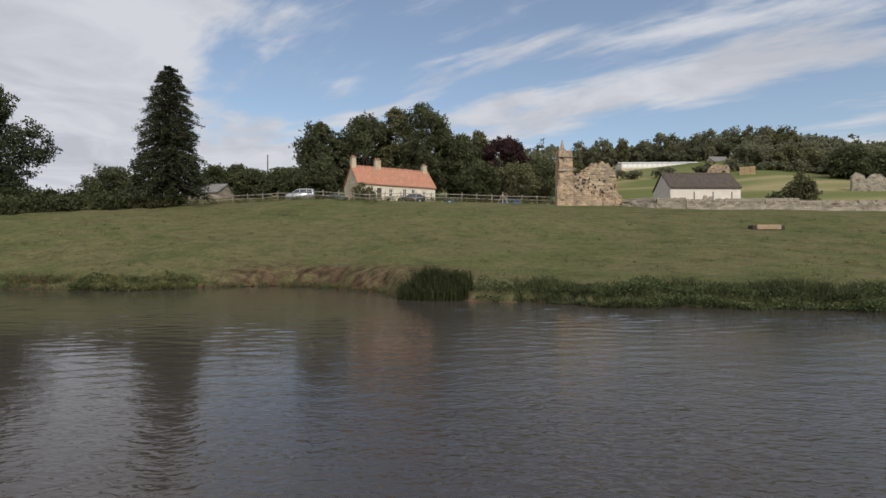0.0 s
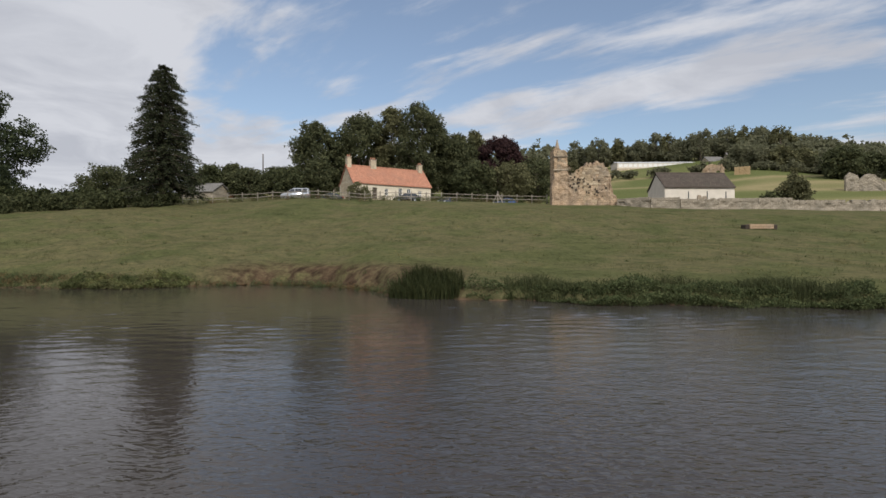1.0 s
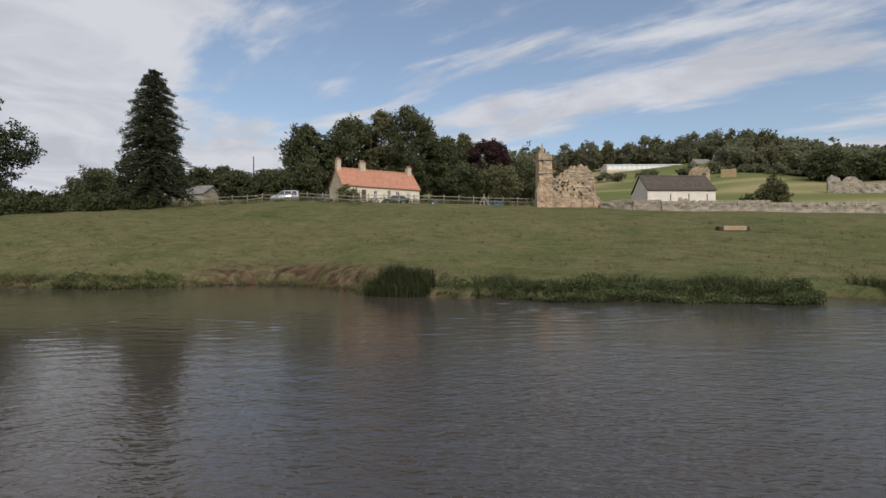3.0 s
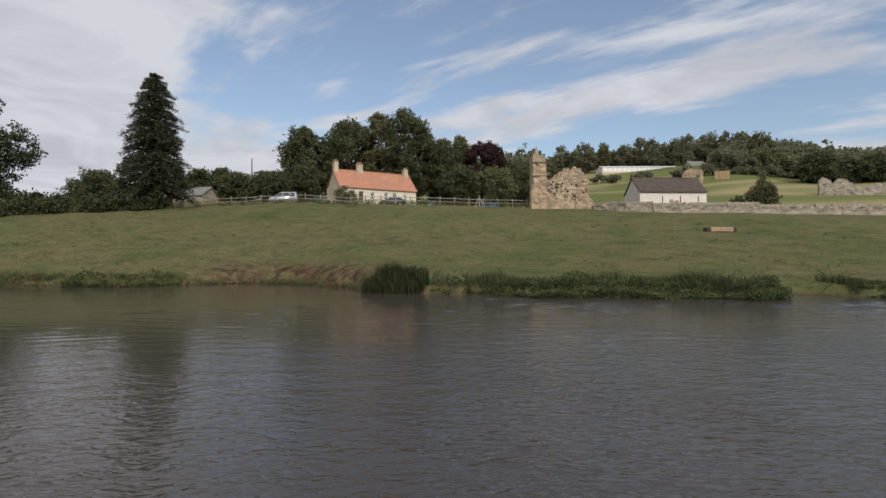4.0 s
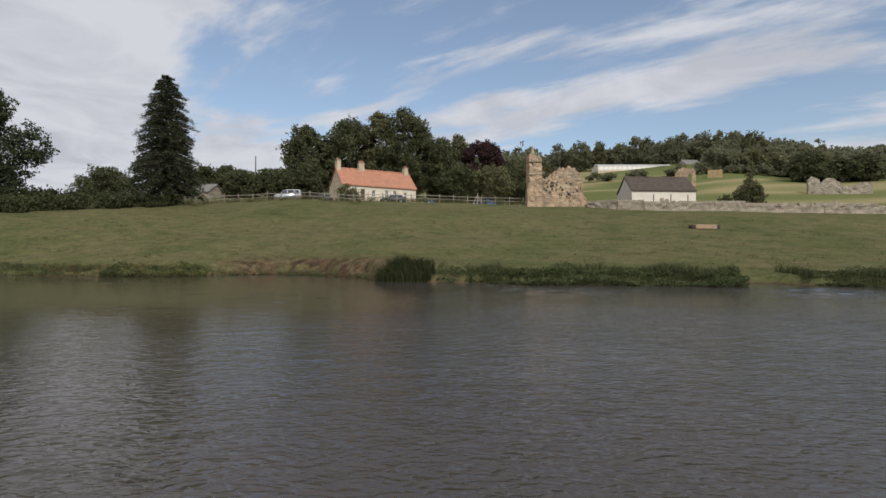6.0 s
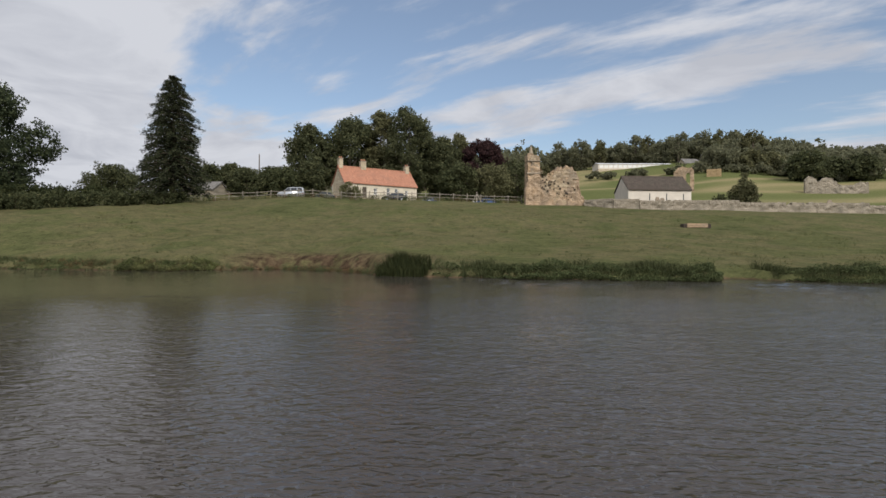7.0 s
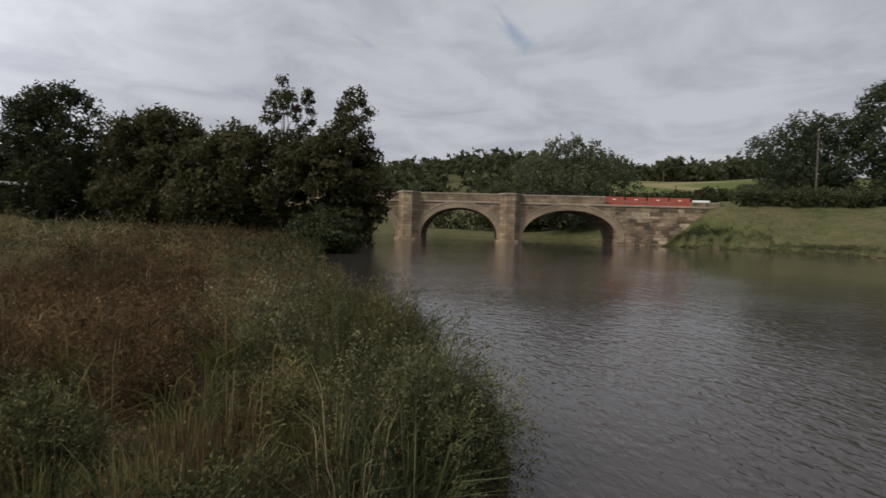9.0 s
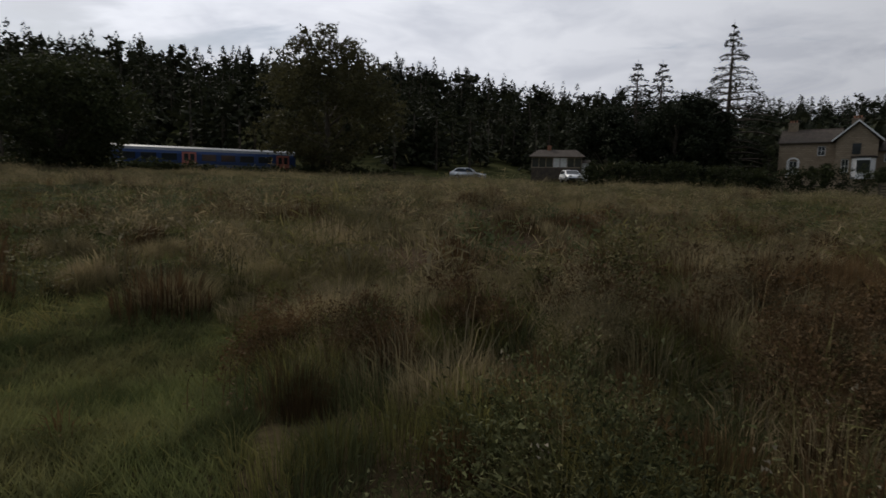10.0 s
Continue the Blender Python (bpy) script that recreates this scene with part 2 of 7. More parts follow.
def stone_mat(name, a, b, c, block=(0.75, 0.32), joint=0.012, dirt=0.6, bump=0.6, axis=(0, 2)):
    """Coursed stone: blocks of changing tone with sunk joints, stained."""
    m = Mat(name, 0.92, spec=0.15)
    s = m.n.new("ShaderNodeSeparateXYZ")
    m.l.new(m.pos, s.inputs[0])
    cmb = m.n.new("ShaderNodeCombineXYZ")
    m.l.new(s.outputs[axis[0]], cmb.inputs[0])
    m.l.new(s.outputs[axis[1]], cmb.inputs[1])
    t = m.n.new("ShaderNodeTexBrick")
    t.inputs["Scale"].default_value = 1.0
    t.inputs["Brick Width"].default_value, t.inputs["Row Height"].default_value = block
    t.inputs["Mortar Size"].default_value, t.inputs["Mortar Smooth"].default_value = joint, 0.3
    t.inputs["Color1"].default_value, t.inputs["Color2"].default_value = (*a, 1), (*b, 1)
    t.inputs["Mortar"].default_value = (*[v * 0.55 for v in a], 1)
    warp = m.n.new("ShaderNodeVectorMath")
    warp.operation = "ADD"
    wz = m.n.new("ShaderNodeVectorMath")
    wz.operation = "SCALE"
    wz.inputs["Scale"].default_value = 0.10
    wc = m.n.new("ShaderNodeTexNoise")
    wc.inputs["Scale"].default_value = 1.3
    m.l.new(m.pos, wc.inputs["Vector"])
    m.l.new(wc.outputs["Color"], wz.inputs[0])
    m.l.new(cmb.outputs[0], warp.inputs[0])
    m.l.new(wz.outputs[0], warp.inputs[1])
    m.l.new(warp.outputs[0], t.inputs["Vector"])
    stain = m.noise(0.45, 6, 0.65)
    grain = m.noise(9.0, 5, 0.7)
    col = m.mix(m.ramp(stain, [(0.42, (0, 0, 0)), (0.68, (dirt, dirt, dirt))]), t.outputs[0], c)
    col = m.mix(0.6, col, m.ramp(grain, [(0.3, (0.6, 0.6, 0.6)), (0.7, (1.25, 1.25, 1.25))]), "MULTIPLY")
    m.color(col)
    hgt = m.mix(0.5, grain, m.ramp(t.outputs[1], [(0.0, (1, 1, 1)), (1.0, (0, 0, 0))]))
    m.bump(hgt, bump, 0.05)
    return m.m


def plain(name, c, rough=0.6, metal=0.0, spec=0.4, var=0.25, scale=3.0):
    m = Mat(name, rough, metal, spec)
    k = m.ramp(m.noise(scale, 5), [(0.3, (1 - var,) * 3), (0.7, (1 + var * 0.5,) * 3)])
    m.color(m.mix(1.0, c, k, "MULTIPLY"))
    return m.m


def glass_mat(name, c=(0.03, 0.035, 0.04)):
    m = Mat(name, 0.08, spec=0.6)
    m.color(m.ramp(m.noise(1.5, 2), [(0.3, tuple(v * 0.7 for v in c)), (0.7, c)]))
    return m.m


def tile_mat(name, a, b, rib=0.28, dirt=(0.12, 0.06, 0.04)):
    """Roof tiles: courses down the slope, tone changing from tile to tile, lichen."""
    m = Mat(name, 0.85, spec=0.2)
    s = m.n.new("ShaderNodeSeparateXYZ")
    m.l.new(m.pos, s.inputs[0])
    cmb = m.n.new("ShaderNodeCombineXYZ")
    m.l.new(s.outputs[0], cmb.inputs[0])
    m.l.new(s.outputs[2], cmb.inputs[1])
    t = m.n.new("ShaderNodeTexBrick")
    t.inputs["Scale"].default_value = 1.0
    t.inputs["Brick Width"].default_value, t.inputs["Row Height"].default_value = rib, rib * 0.8
    t.inputs["Mortar Size"].default_value = 0.02
    t.inputs["Color1"].default_value, t.inputs["Color2"].default_value = (*a, 1), (*b, 1)
    t.inputs["Mortar"].default_value = (*[v * 0.6 for v in a], 1)
    m.l.new(cmb.outputs[0], t.inputs["Vector"])
    col = m.mix(m.ramp(m.noise(0.5, 6, 0.65), [(0.45, (0, 0, 0)), (0.72, (0.55, 0.55, 0.55))]), t.outputs[0], dirt)
    m.color(col)
    m.bump(t.outputs[1], -0.5, 0.03)
    return m.m


WATER = water_mat()
TURF = ground_mat()
BRIDGE = stone_mat("bridge_ashlar", (0.20, 0.145, 0.095), (0.34, 0.255, 0.165), (0.075, 0.058, 0.042), (0.8, 0.36), 0.016, 0.85)
VOUSSOIR = stone_mat("arch_stone", (0.24, 0.18, 0.12), (0.32, 0.245, 0.165), (0.10, 0.08, 0.06), (3, 3), 0.0)


def block_mat(name, tones, stain):
    """Single dressed stones, each of its own tone, weathered."""
    m = Mat(name, 0.92, spec=0.12).world_space()
    c = m.ramp(m.each(), tones)
    c = m.mix(m.ramp(m.noise(0.5, 6, 0.65), [(0.42, (0, 0, 0)), (0.66, (0.8, 0.8, 0.8))]), c, stain)
    grain = m.noise(7.0, 5, 0.7)
    c = m.mix(0.7, c, m.ramp(grain, [(0.3, (0.55, 0.55, 0.55)), (0.7, (1.3, 1.3, 1.3))]), "MULTIPLY")
    m.color(c)
    m.bump(grain, 0.6, 0.04)
    return m.m


BLOCK = block_mat("bridge_block", [(0.0, (0.10, 0.075, 0.052)), (0.35, (0.20, 0.15, 0.10)), (0.7, (0.30, 0.225, 0.145)), (1.0, (0.46, 0.37, 0.26))], (0.060, 0.048, 0.036))
RUINBLOCK = block_mat("ruin_block", [(0.0, (0.24, 0.18, 0.12)), (0.4, (0.32, 0.25, 0.165)), (0.75, (0.38, 0.30, 0.205)), (1.0, (0.45, 0.37, 0.265))], (0.19, 0.165, 0.135))
COPING = stone_mat("coping_stone", (0.27, 0.22, 0.165), (0.34, 0.28, 0.21), (0.11, 0.095, 0.075), (1.2, 3), 0.01)
RUIN = stone_mat("ruin_masonry", (0.31, 0.222, 0.142), (0.41, 0.305, 0.205), (0.15, 0.125, 0.10), (0.55, 0.3), 0.014, 0.7, 0.7, (0, 2))
WALL = stone_mat("field_wall_stone", (0.25, 0.215, 0.165), (0.35, 0.305, 0.24), (0.15, 0.135, 0.105), (0.55, 0.26), 0.016, 0.75, 0.8, (0, 2))
COTSTONE = stone_mat("cottage_stone", (0.42, 0.35, 0.25), (0.50, 0.43, 0.32), (0.2, 0.16, 0.11), (0.45, 0.22), 0.012, 0.5, 0.4, (0, 2))
STATSTONE = stone_mat("station_stone", (0.265, 0.20, 0.135), (0.345, 0.27, 0.185), (0.20, 0.16, 0.115), (0.5, 0.25), 0.012, 0.5, 0.4, (0, 2))
BRICKRED = stone_mat("red_brick", (0.30, 0.13, 0.08), (0.38, 0.18, 0.11), (0.15, 0.08, 0.06), (0.23, 0.075), 0.01, 0.4, 0.3, (0, 2))
LIMECOAT = plain("cream_limewash", (0.50, 0.45, 0.36), 0.9, spec=0.2, var=0.18, scale=1.2)
WHITEWASH = plain("white_limewash", (0.53, 0.485, 0.42), 0.9, spec=0.2, var=0.12, scale=0.8)
WHITE = plain("white_paint", (0.78, 0.77, 0.74), 0.5, var=0.1)
PANTILE = tile_mat("red_pantile", (0.29, 0.13, 0.082), (0.37, 0.18, 0.115), 0.3, (0.19, 0.11, 0.08))
SLATE = tile_mat("dark_slate", (0.050, 0.039, 0.031), (0.078, 0.062, 0.050), 0.32, (0.05, 0.047, 0.035))
GREYROOF = tile_mat("grey_roof", (0.125, 0.12, 0.115), (0.18, 0.17, 0.16), 0.3, (0.10, 0.095, 0.08))
GLASS = glass_mat("window_glass")
CARGLASS = glass_mat("car_glass", (0.02, 0.024, 0.028))
WOOD = two_tone("weathered_wood", (0.17, 0.15, 0.125), (0.28, 0.25, 0.21), 2.0)
DARKWOOD = two_tone("dark_wood", (0.05, 0.04, 0.032), (0.10, 0.08, 0.06), 2.0)
BARK = two_tone("bark", (0.055, 0.045, 0.034), (0.13, 0.105, 0.08), 1.6, bump=0.8, dist=0.05)
SILVER = plain("silver_car_paint", (0.52, 0.54, 0.56), 0.28, 0.7, 0.5, 0.05)
CARBLUE = plain("blue_car_paint", (0.03, 0.06, 0.14), 0.25, 0.3, 0.5, 0.05)
CARDARK = plain("dark_car_paint", (0.03, 0.032, 0.036), 0.25, 0.3, 0.5, 0.05)
CARWHITE = plain("white_car_paint", (0.72, 0.72, 0.72), 0.28, 0.0, 0.5, 0.05)
RUBBER = plain("tyre_rubber", (0.02, 0.02, 0.02), 0.85)
ALLOY = plain("alloy_wheel", (0.4, 0.4, 0.42), 0.35, 0.9)
LAMP = plain("lamp_glass", (0.65, 0.65, 0.62), 0.15)
TAILRED = plain("red_lamp", (0.35, 0.03, 0.03), 0.2)
BARRIER = plain("red_plastic", (0.36, 0.075, 0.045), 0.45, var=0.2)
TRAINBLUE = plain("blue_train_paint", (0.018, 0.05, 0.16), 0.3, 0.1, 0.5, 0.15, 0.8)
TRAINROOF = plain("grey_train_roof", (0.15, 0.165, 0.18), 0.5, 0.1)
TRAINDOOR = plain("salmon_train_door", (0.48, 0.16, 0.12), 0.35)
# dark tone of the trough ends and of the sockets' painted shade
DARKSTONE = plain("dark_stone", (0.055, 0.045, 0.036), 0.95, spec=0.1)
STRAWBALE = plain("baled_straw", (0.31, 0.225, 0.125), 0.95, spec=0.1)
LEAD = plain("roof_metal", (0.50, 0.51, 0.52), 0.5, 0.2)

OAKLEAF = leaf_mat("oak_leaf", (0.015, 0.023, 0.013), (0.066, 0.078, 0.040))
TREELEAF = leaf_mat("tree_leaf", (0.026, 0.033, 0.017), (0.092, 0.096, 0.047))
OLIVELEAF = leaf_mat("olive_leaf", (0.048, 0.052, 0.025), (0.138, 0.132, 0.068))
WILLOWLEAF = leaf_mat("willow_leaf", (0.030, 0.037, 0.020), (0.108, 0.120, 0.064))
COPPERLEAF = leaf_mat("copper_leaf", (0.016, 0.010, 0.012), (0.058, 0.031, 0.029))
SPRUCELEAF = leaf_mat("spruce_needle", (0.015, 0.020, 0.011), (0.046, 0.051, 0.026), trans=0.08)
HEDGELEAF = leaf_mat("hedge_leaf", (0.026, 0.033, 0.016), (0.080, 0.086, 0.041))
ALDERLEAF = leaf_mat("alder_leaf", (0.028, 0.028, 0.013), (0.074, 0.069, 0.031))
WOODLEAF = leaf_mat("wood_leaf", (0.016, 0.019, 0.010), (0.030, 0.033, 0.016), trans=0.1)
PINELEAF = leaf_mat("pine_needle", (0.012, 0.016, 0.009), (0.027, 0.032, 0.016), trans=0.06)
REEDLEAF = leaf_mat("reed_blade", (0.017, 0.022, 0.010), (0.076, 0.084, 0.037), trans=0.2)
WEEDLEAF = leaf_mat("weed_leaf", (0.030, 0.043, 0.018), (0.090, 0.104, 0.046), trans=0.22)
BANKLEAF = leaf_mat("bank_leaf", (0.044, 0.046, 0.017), (0.140, 0.128, 0.056), trans=0.14, drift=(0.105, 0.083, 0.040), size=0.9)
# paled leaf colour; the haze over the far hill is put into it
HAZELEAF = leaf_mat("hazed_hill_leaf", (0.078, 0.084, 0.050), (0.146, 0.144, 0.088), trans=0.4)
# dark leaf colour; backlit and shaded growth carries its shade in it
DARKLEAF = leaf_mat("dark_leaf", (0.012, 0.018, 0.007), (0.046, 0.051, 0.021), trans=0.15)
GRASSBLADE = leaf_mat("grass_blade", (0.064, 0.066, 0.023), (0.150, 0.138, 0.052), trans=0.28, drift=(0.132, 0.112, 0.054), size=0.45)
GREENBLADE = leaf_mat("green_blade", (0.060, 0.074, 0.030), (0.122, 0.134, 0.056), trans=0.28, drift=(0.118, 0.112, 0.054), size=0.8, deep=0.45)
PASTUREBLADE = leaf_mat("pasture_blade", (0.049, 0.054, 0.023), (0.102, 0.101, 0.045), trans=0.3)
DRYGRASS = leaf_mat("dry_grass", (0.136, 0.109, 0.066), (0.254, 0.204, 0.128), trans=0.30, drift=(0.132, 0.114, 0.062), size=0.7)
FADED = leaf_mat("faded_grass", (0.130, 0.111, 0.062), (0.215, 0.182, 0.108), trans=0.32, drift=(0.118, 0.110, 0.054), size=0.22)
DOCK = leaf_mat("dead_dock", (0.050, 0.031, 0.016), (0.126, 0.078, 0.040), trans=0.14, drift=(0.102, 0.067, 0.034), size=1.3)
SEED = leaf_mat("pale_seed_head", (0.10, 0.082, 0.055), (0.25, 0.215, 0.155), trans=0.2)


# ---- mesh helpers ----
def mesh_of(name, verts, faces, mat, smooth=False):
    me = bpy.data.meshes.new(name)
    me.from_pydata([tuple(v) for v in verts], [], [tuple(f) for f in faces])
    if mat is not None:
        me.materials.append(mat)
    if smooth:
        me.polygons.foreach_set("use_smooth", [True] * len(me.polygons))
    me.update()
    return me


def part(name, bm, material, parent, label="", smooth=False):
    """Links a bmesh as one mesh object under a thing or under a part."""
    me = bpy.data.meshes.new(name)
    bm.to_mesh(me)
    bm.free()
    me.materials.append(material)
    if smooth:
        me.polygons.foreach_set("use_smooth", [True] * len(me.polygons))
    ob = new(name, me)
    if parent is not None:
        ob.parent = parent
    if label:
        ob["label"] = label
    return ob


def mpart(name, me, parent, label=""):
    ob = new(name, me)
    if parent is not None:
        ob.parent = parent
    if label:
        ob["label"] = label
    return ob


def thing(name, m, label, category, group="", kind=""):
    ob = new(name)
    ob.matrix_basis = m
    return tagged(ob, label, category, group, kind)


def add_box(bm, x0, y0, z0, x1, y1, z1, bevel=0.0):
    r = bmesh.ops.create_cube(bm, size=1.0)["verts"]
    for v in r:
        v.co = Vector((x0 + (v.co.x + 0.5) * (x1 - x0), y0 + (v.co.y + 0.5) * (y1 - y0), z0 + (v.co.z + 0.5) * (z1 - z0)))
    if bevel:
        es = list({e for v in r for e in v.link_edges})
        bmesh.ops.bevel(bm, geom=es, offset=bevel, segments=1, affect="EDGES")
    return r


def box(x0, y0, z0, x1, y1, z1, bevel=0.0):
    bm = bmesh.new()
    add_box(bm, x0, y0, z0, x1, y1, z1, bevel)
    return bm


def prism(outline, axis, lo, hi):
    """An outline in the plane across an axis, drawn out from lo to hi. axis 0: (y, z), 1: (x, z), 2: (x, y)."""
    def at(p, d):
        return {0: (d, p[0], p[1]), 1: (p[0], d, p[1]), 2: (p[0], p[1], d)}[axis]
    bm = bmesh.new()
    a = [bm.verts.new(at(p, lo)) for p in outline]
    b = [bm.verts.new(at(p, hi)) for p in outline]
    n = len(outline)
    bm.faces.new(a)
    bm.faces.new(b[::-1])
    for i in range(n):
        bm.faces.new((a[i], b[i], b[(i + 1) % n], a[(i + 1) % n]))
    bmesh.ops.recalc_face_normals(bm, faces=bm.faces)
    return bm


def cyl(r0, r1, z0, z1, n=8, x=0.0, y=0.0):
    bm = bmesh.new()
    r = bmesh.ops.create_cone(bm, cap_ends=True, segments=n, radius1=r0, radius2=max(r1, 0.001), depth=z1 - z0)["verts"]
    for v in r:
        v.co += Vector((x, y, (z0 + z1) / 2))
    return bm


def tube(points, radii, n=6):
    """Verts and faces of a tapering tube along points."""
    vs, fs = [], []
    pts = [np.array(p, float) for p in points]
    for i, p in enumerate(pts):
        d = pts[min(i + 1, len(pts) - 1)] - pts[max(i - 1, 0)]
        d /= np.linalg.norm(d) + 1e-9
        a = np.cross(d, (0.31, 0.95, 0.1))
        a /= np.linalg.norm(a) + 1e-9
        b = np.cross(d, a)
        for k in range(n):
            t = 2 * math.pi * k / n
            vs.append(p + radii[i] * (math.cos(t) * a + math.sin(t) * b))
    for i in range(len(pts) - 1):
        for k in range(n):
            fs.append((i * n + k, i * n + (k + 1) % n, (i + 1) * n + (k + 1) % n, (i + 1) * n + k))
    return vs, fs


def rhombs(name, P, U, V, mat):
    """One mesh of many small pointed leaves: centre P, half length U, half width V."""
    return tri_mesh(name, np.stack([P - U * 1.05, P + U * 0.95 + V * 0.9, P + U * 0.55 - V * 1.25], 1), mat)


def tri_mesh(name, co, mat):
    """One mesh of many single triangles."""
    n = len(co)
    me = bpy.data.meshes.new(name)
    me.vertices.add(n * 3)
    me.vertices.foreach_set("co", np.ascontiguousarray(co, np.float32).ravel())
    me.loops.add(n * 3)
    me.loops.foreach_set("vertex_index", np.arange(n * 3, dtype=np.int32))
    me.polygons.add(n)
    me.polygons.foreach_set("loop_start", np.arange(0, n * 3, 3, dtype=np.int32))
    me.materials.append(mat)
    me.update(calc_edges=True)
    return me


def blades_mesh(name, base, tip, width, rng, mat, bend=0.35, plain_=False):
    """Grass blades: upright at the foot, then bowing over to a point. plain_: single triangles for short turf."""
    n = len(base)
    d = tip - base
    side = np.cross(d, rng.normal(size=(n, 3)))
    side /= np.linalg.norm(side, axis=1, keepdims=True) + 1e-9
    side *= width[:, None]
    if plain_:
        return tri_mesh(name, np.stack([base - side, base + side, tip], 1), mat)
    mid = base + d * (0.30, 0.30, 0.74)
    co = np.empty((n, 5, 3), np.float32)
    co[:, 0], co[:, 1], co[:, 2], co[:, 3], co[:, 4] = base - side, base + side, mid + side * 0.8, mid - side * 0.8, tip
    me = bpy.data.meshes.new(name)
    me.vertices.add(n * 5)
    me.vertices.foreach_set("co", co.ravel())
    ix = np.arange(n, dtype=np.int32)[:, None] * 5
    loops = np.concatenate([ix + np.array([0, 1, 2, 3]), ix + np.array([3, 2, 4])], axis=1).astype(np.int32)
    me.loops.add(n * 7)
    me.loops.foreach_set("vertex_index", loops.ravel())
    starts = (np.arange(n, dtype=np.int32)[:, None] * 7 + np.array([0, 4])).astype(np.int32)
    me.polygons.add(n * 2)
    me.polygons.foreach_set("loop_start", starts.ravel())
    me.materials.append(mat)
    me.update(calc_edges=True)
    return me


# ---- the lie of the land ----
FAR_X = (-140, -96, -88, -76, -62, -56, -46, -33, -20, -16, -13, -9, -5, -3, -1.5, 1.5, 3.5, 5.5, 10, 13.5, 15, 16.2, 17.6, 18.8, 22, 40, 80, 200)
FAR_Y = (-30, 2, 22, 33, 32, 27, 31, 33, 29, 28.4, 30, 31, 28.5, 25.6, 22.8, 20.9, 21, 19, 18.4, 17.3, 17.6, 20, 20, 17.2, 16.2, 14, 10, -5)
NEAR_X = (-140, -110, -75, -60, -45, -37, -26, -17, -9, -6, -3.8, -2, 0, 4, 10, 30, 80, 200)
NEAR_Y = (-40, -40, -26, -14, -9.2, -7.6, -9.2, -9.5, -8.7, -8.0, -7.65, -7.95, -8.7, -9.6, -10.5, -13, -20, -45)
MEADOW_Y = (15, 20, 24, 30, 42, 50, 60, 70, 79, 90, 97, 115, 150, 220, 300, 420, 700)
MEADOW_Z = (0.42, 0.48, 0.68, 1.15, 2.75, 4.1, 6.4, 8.1, 9.5, 9.75, 10.6, 13, 17, 20, 22, 24, 28)
NEAR_W = (0, 0.5, 1.5, 4, 10, 30, 58, 70, 82, 100)
NEAR_Z = (0.0, 0.28, 0.36, 0.34, 0.45, 1.3, 2.55, 2.95, 3.4, 6.0)


def sstep(x, a, b):
    t = np.clip((x - a) / (b - a), 0, 1)
    return t * t * (3 - 2 * t)


def wavy(x, y, s, k=0.0):
    return np.sin(x / s + 1.3 * np.sin(y / s * 0.7 + k)) * np.cos(y / s * 1.1 + 0.8 * np.sin(x / s * 0.6 + k * 2))


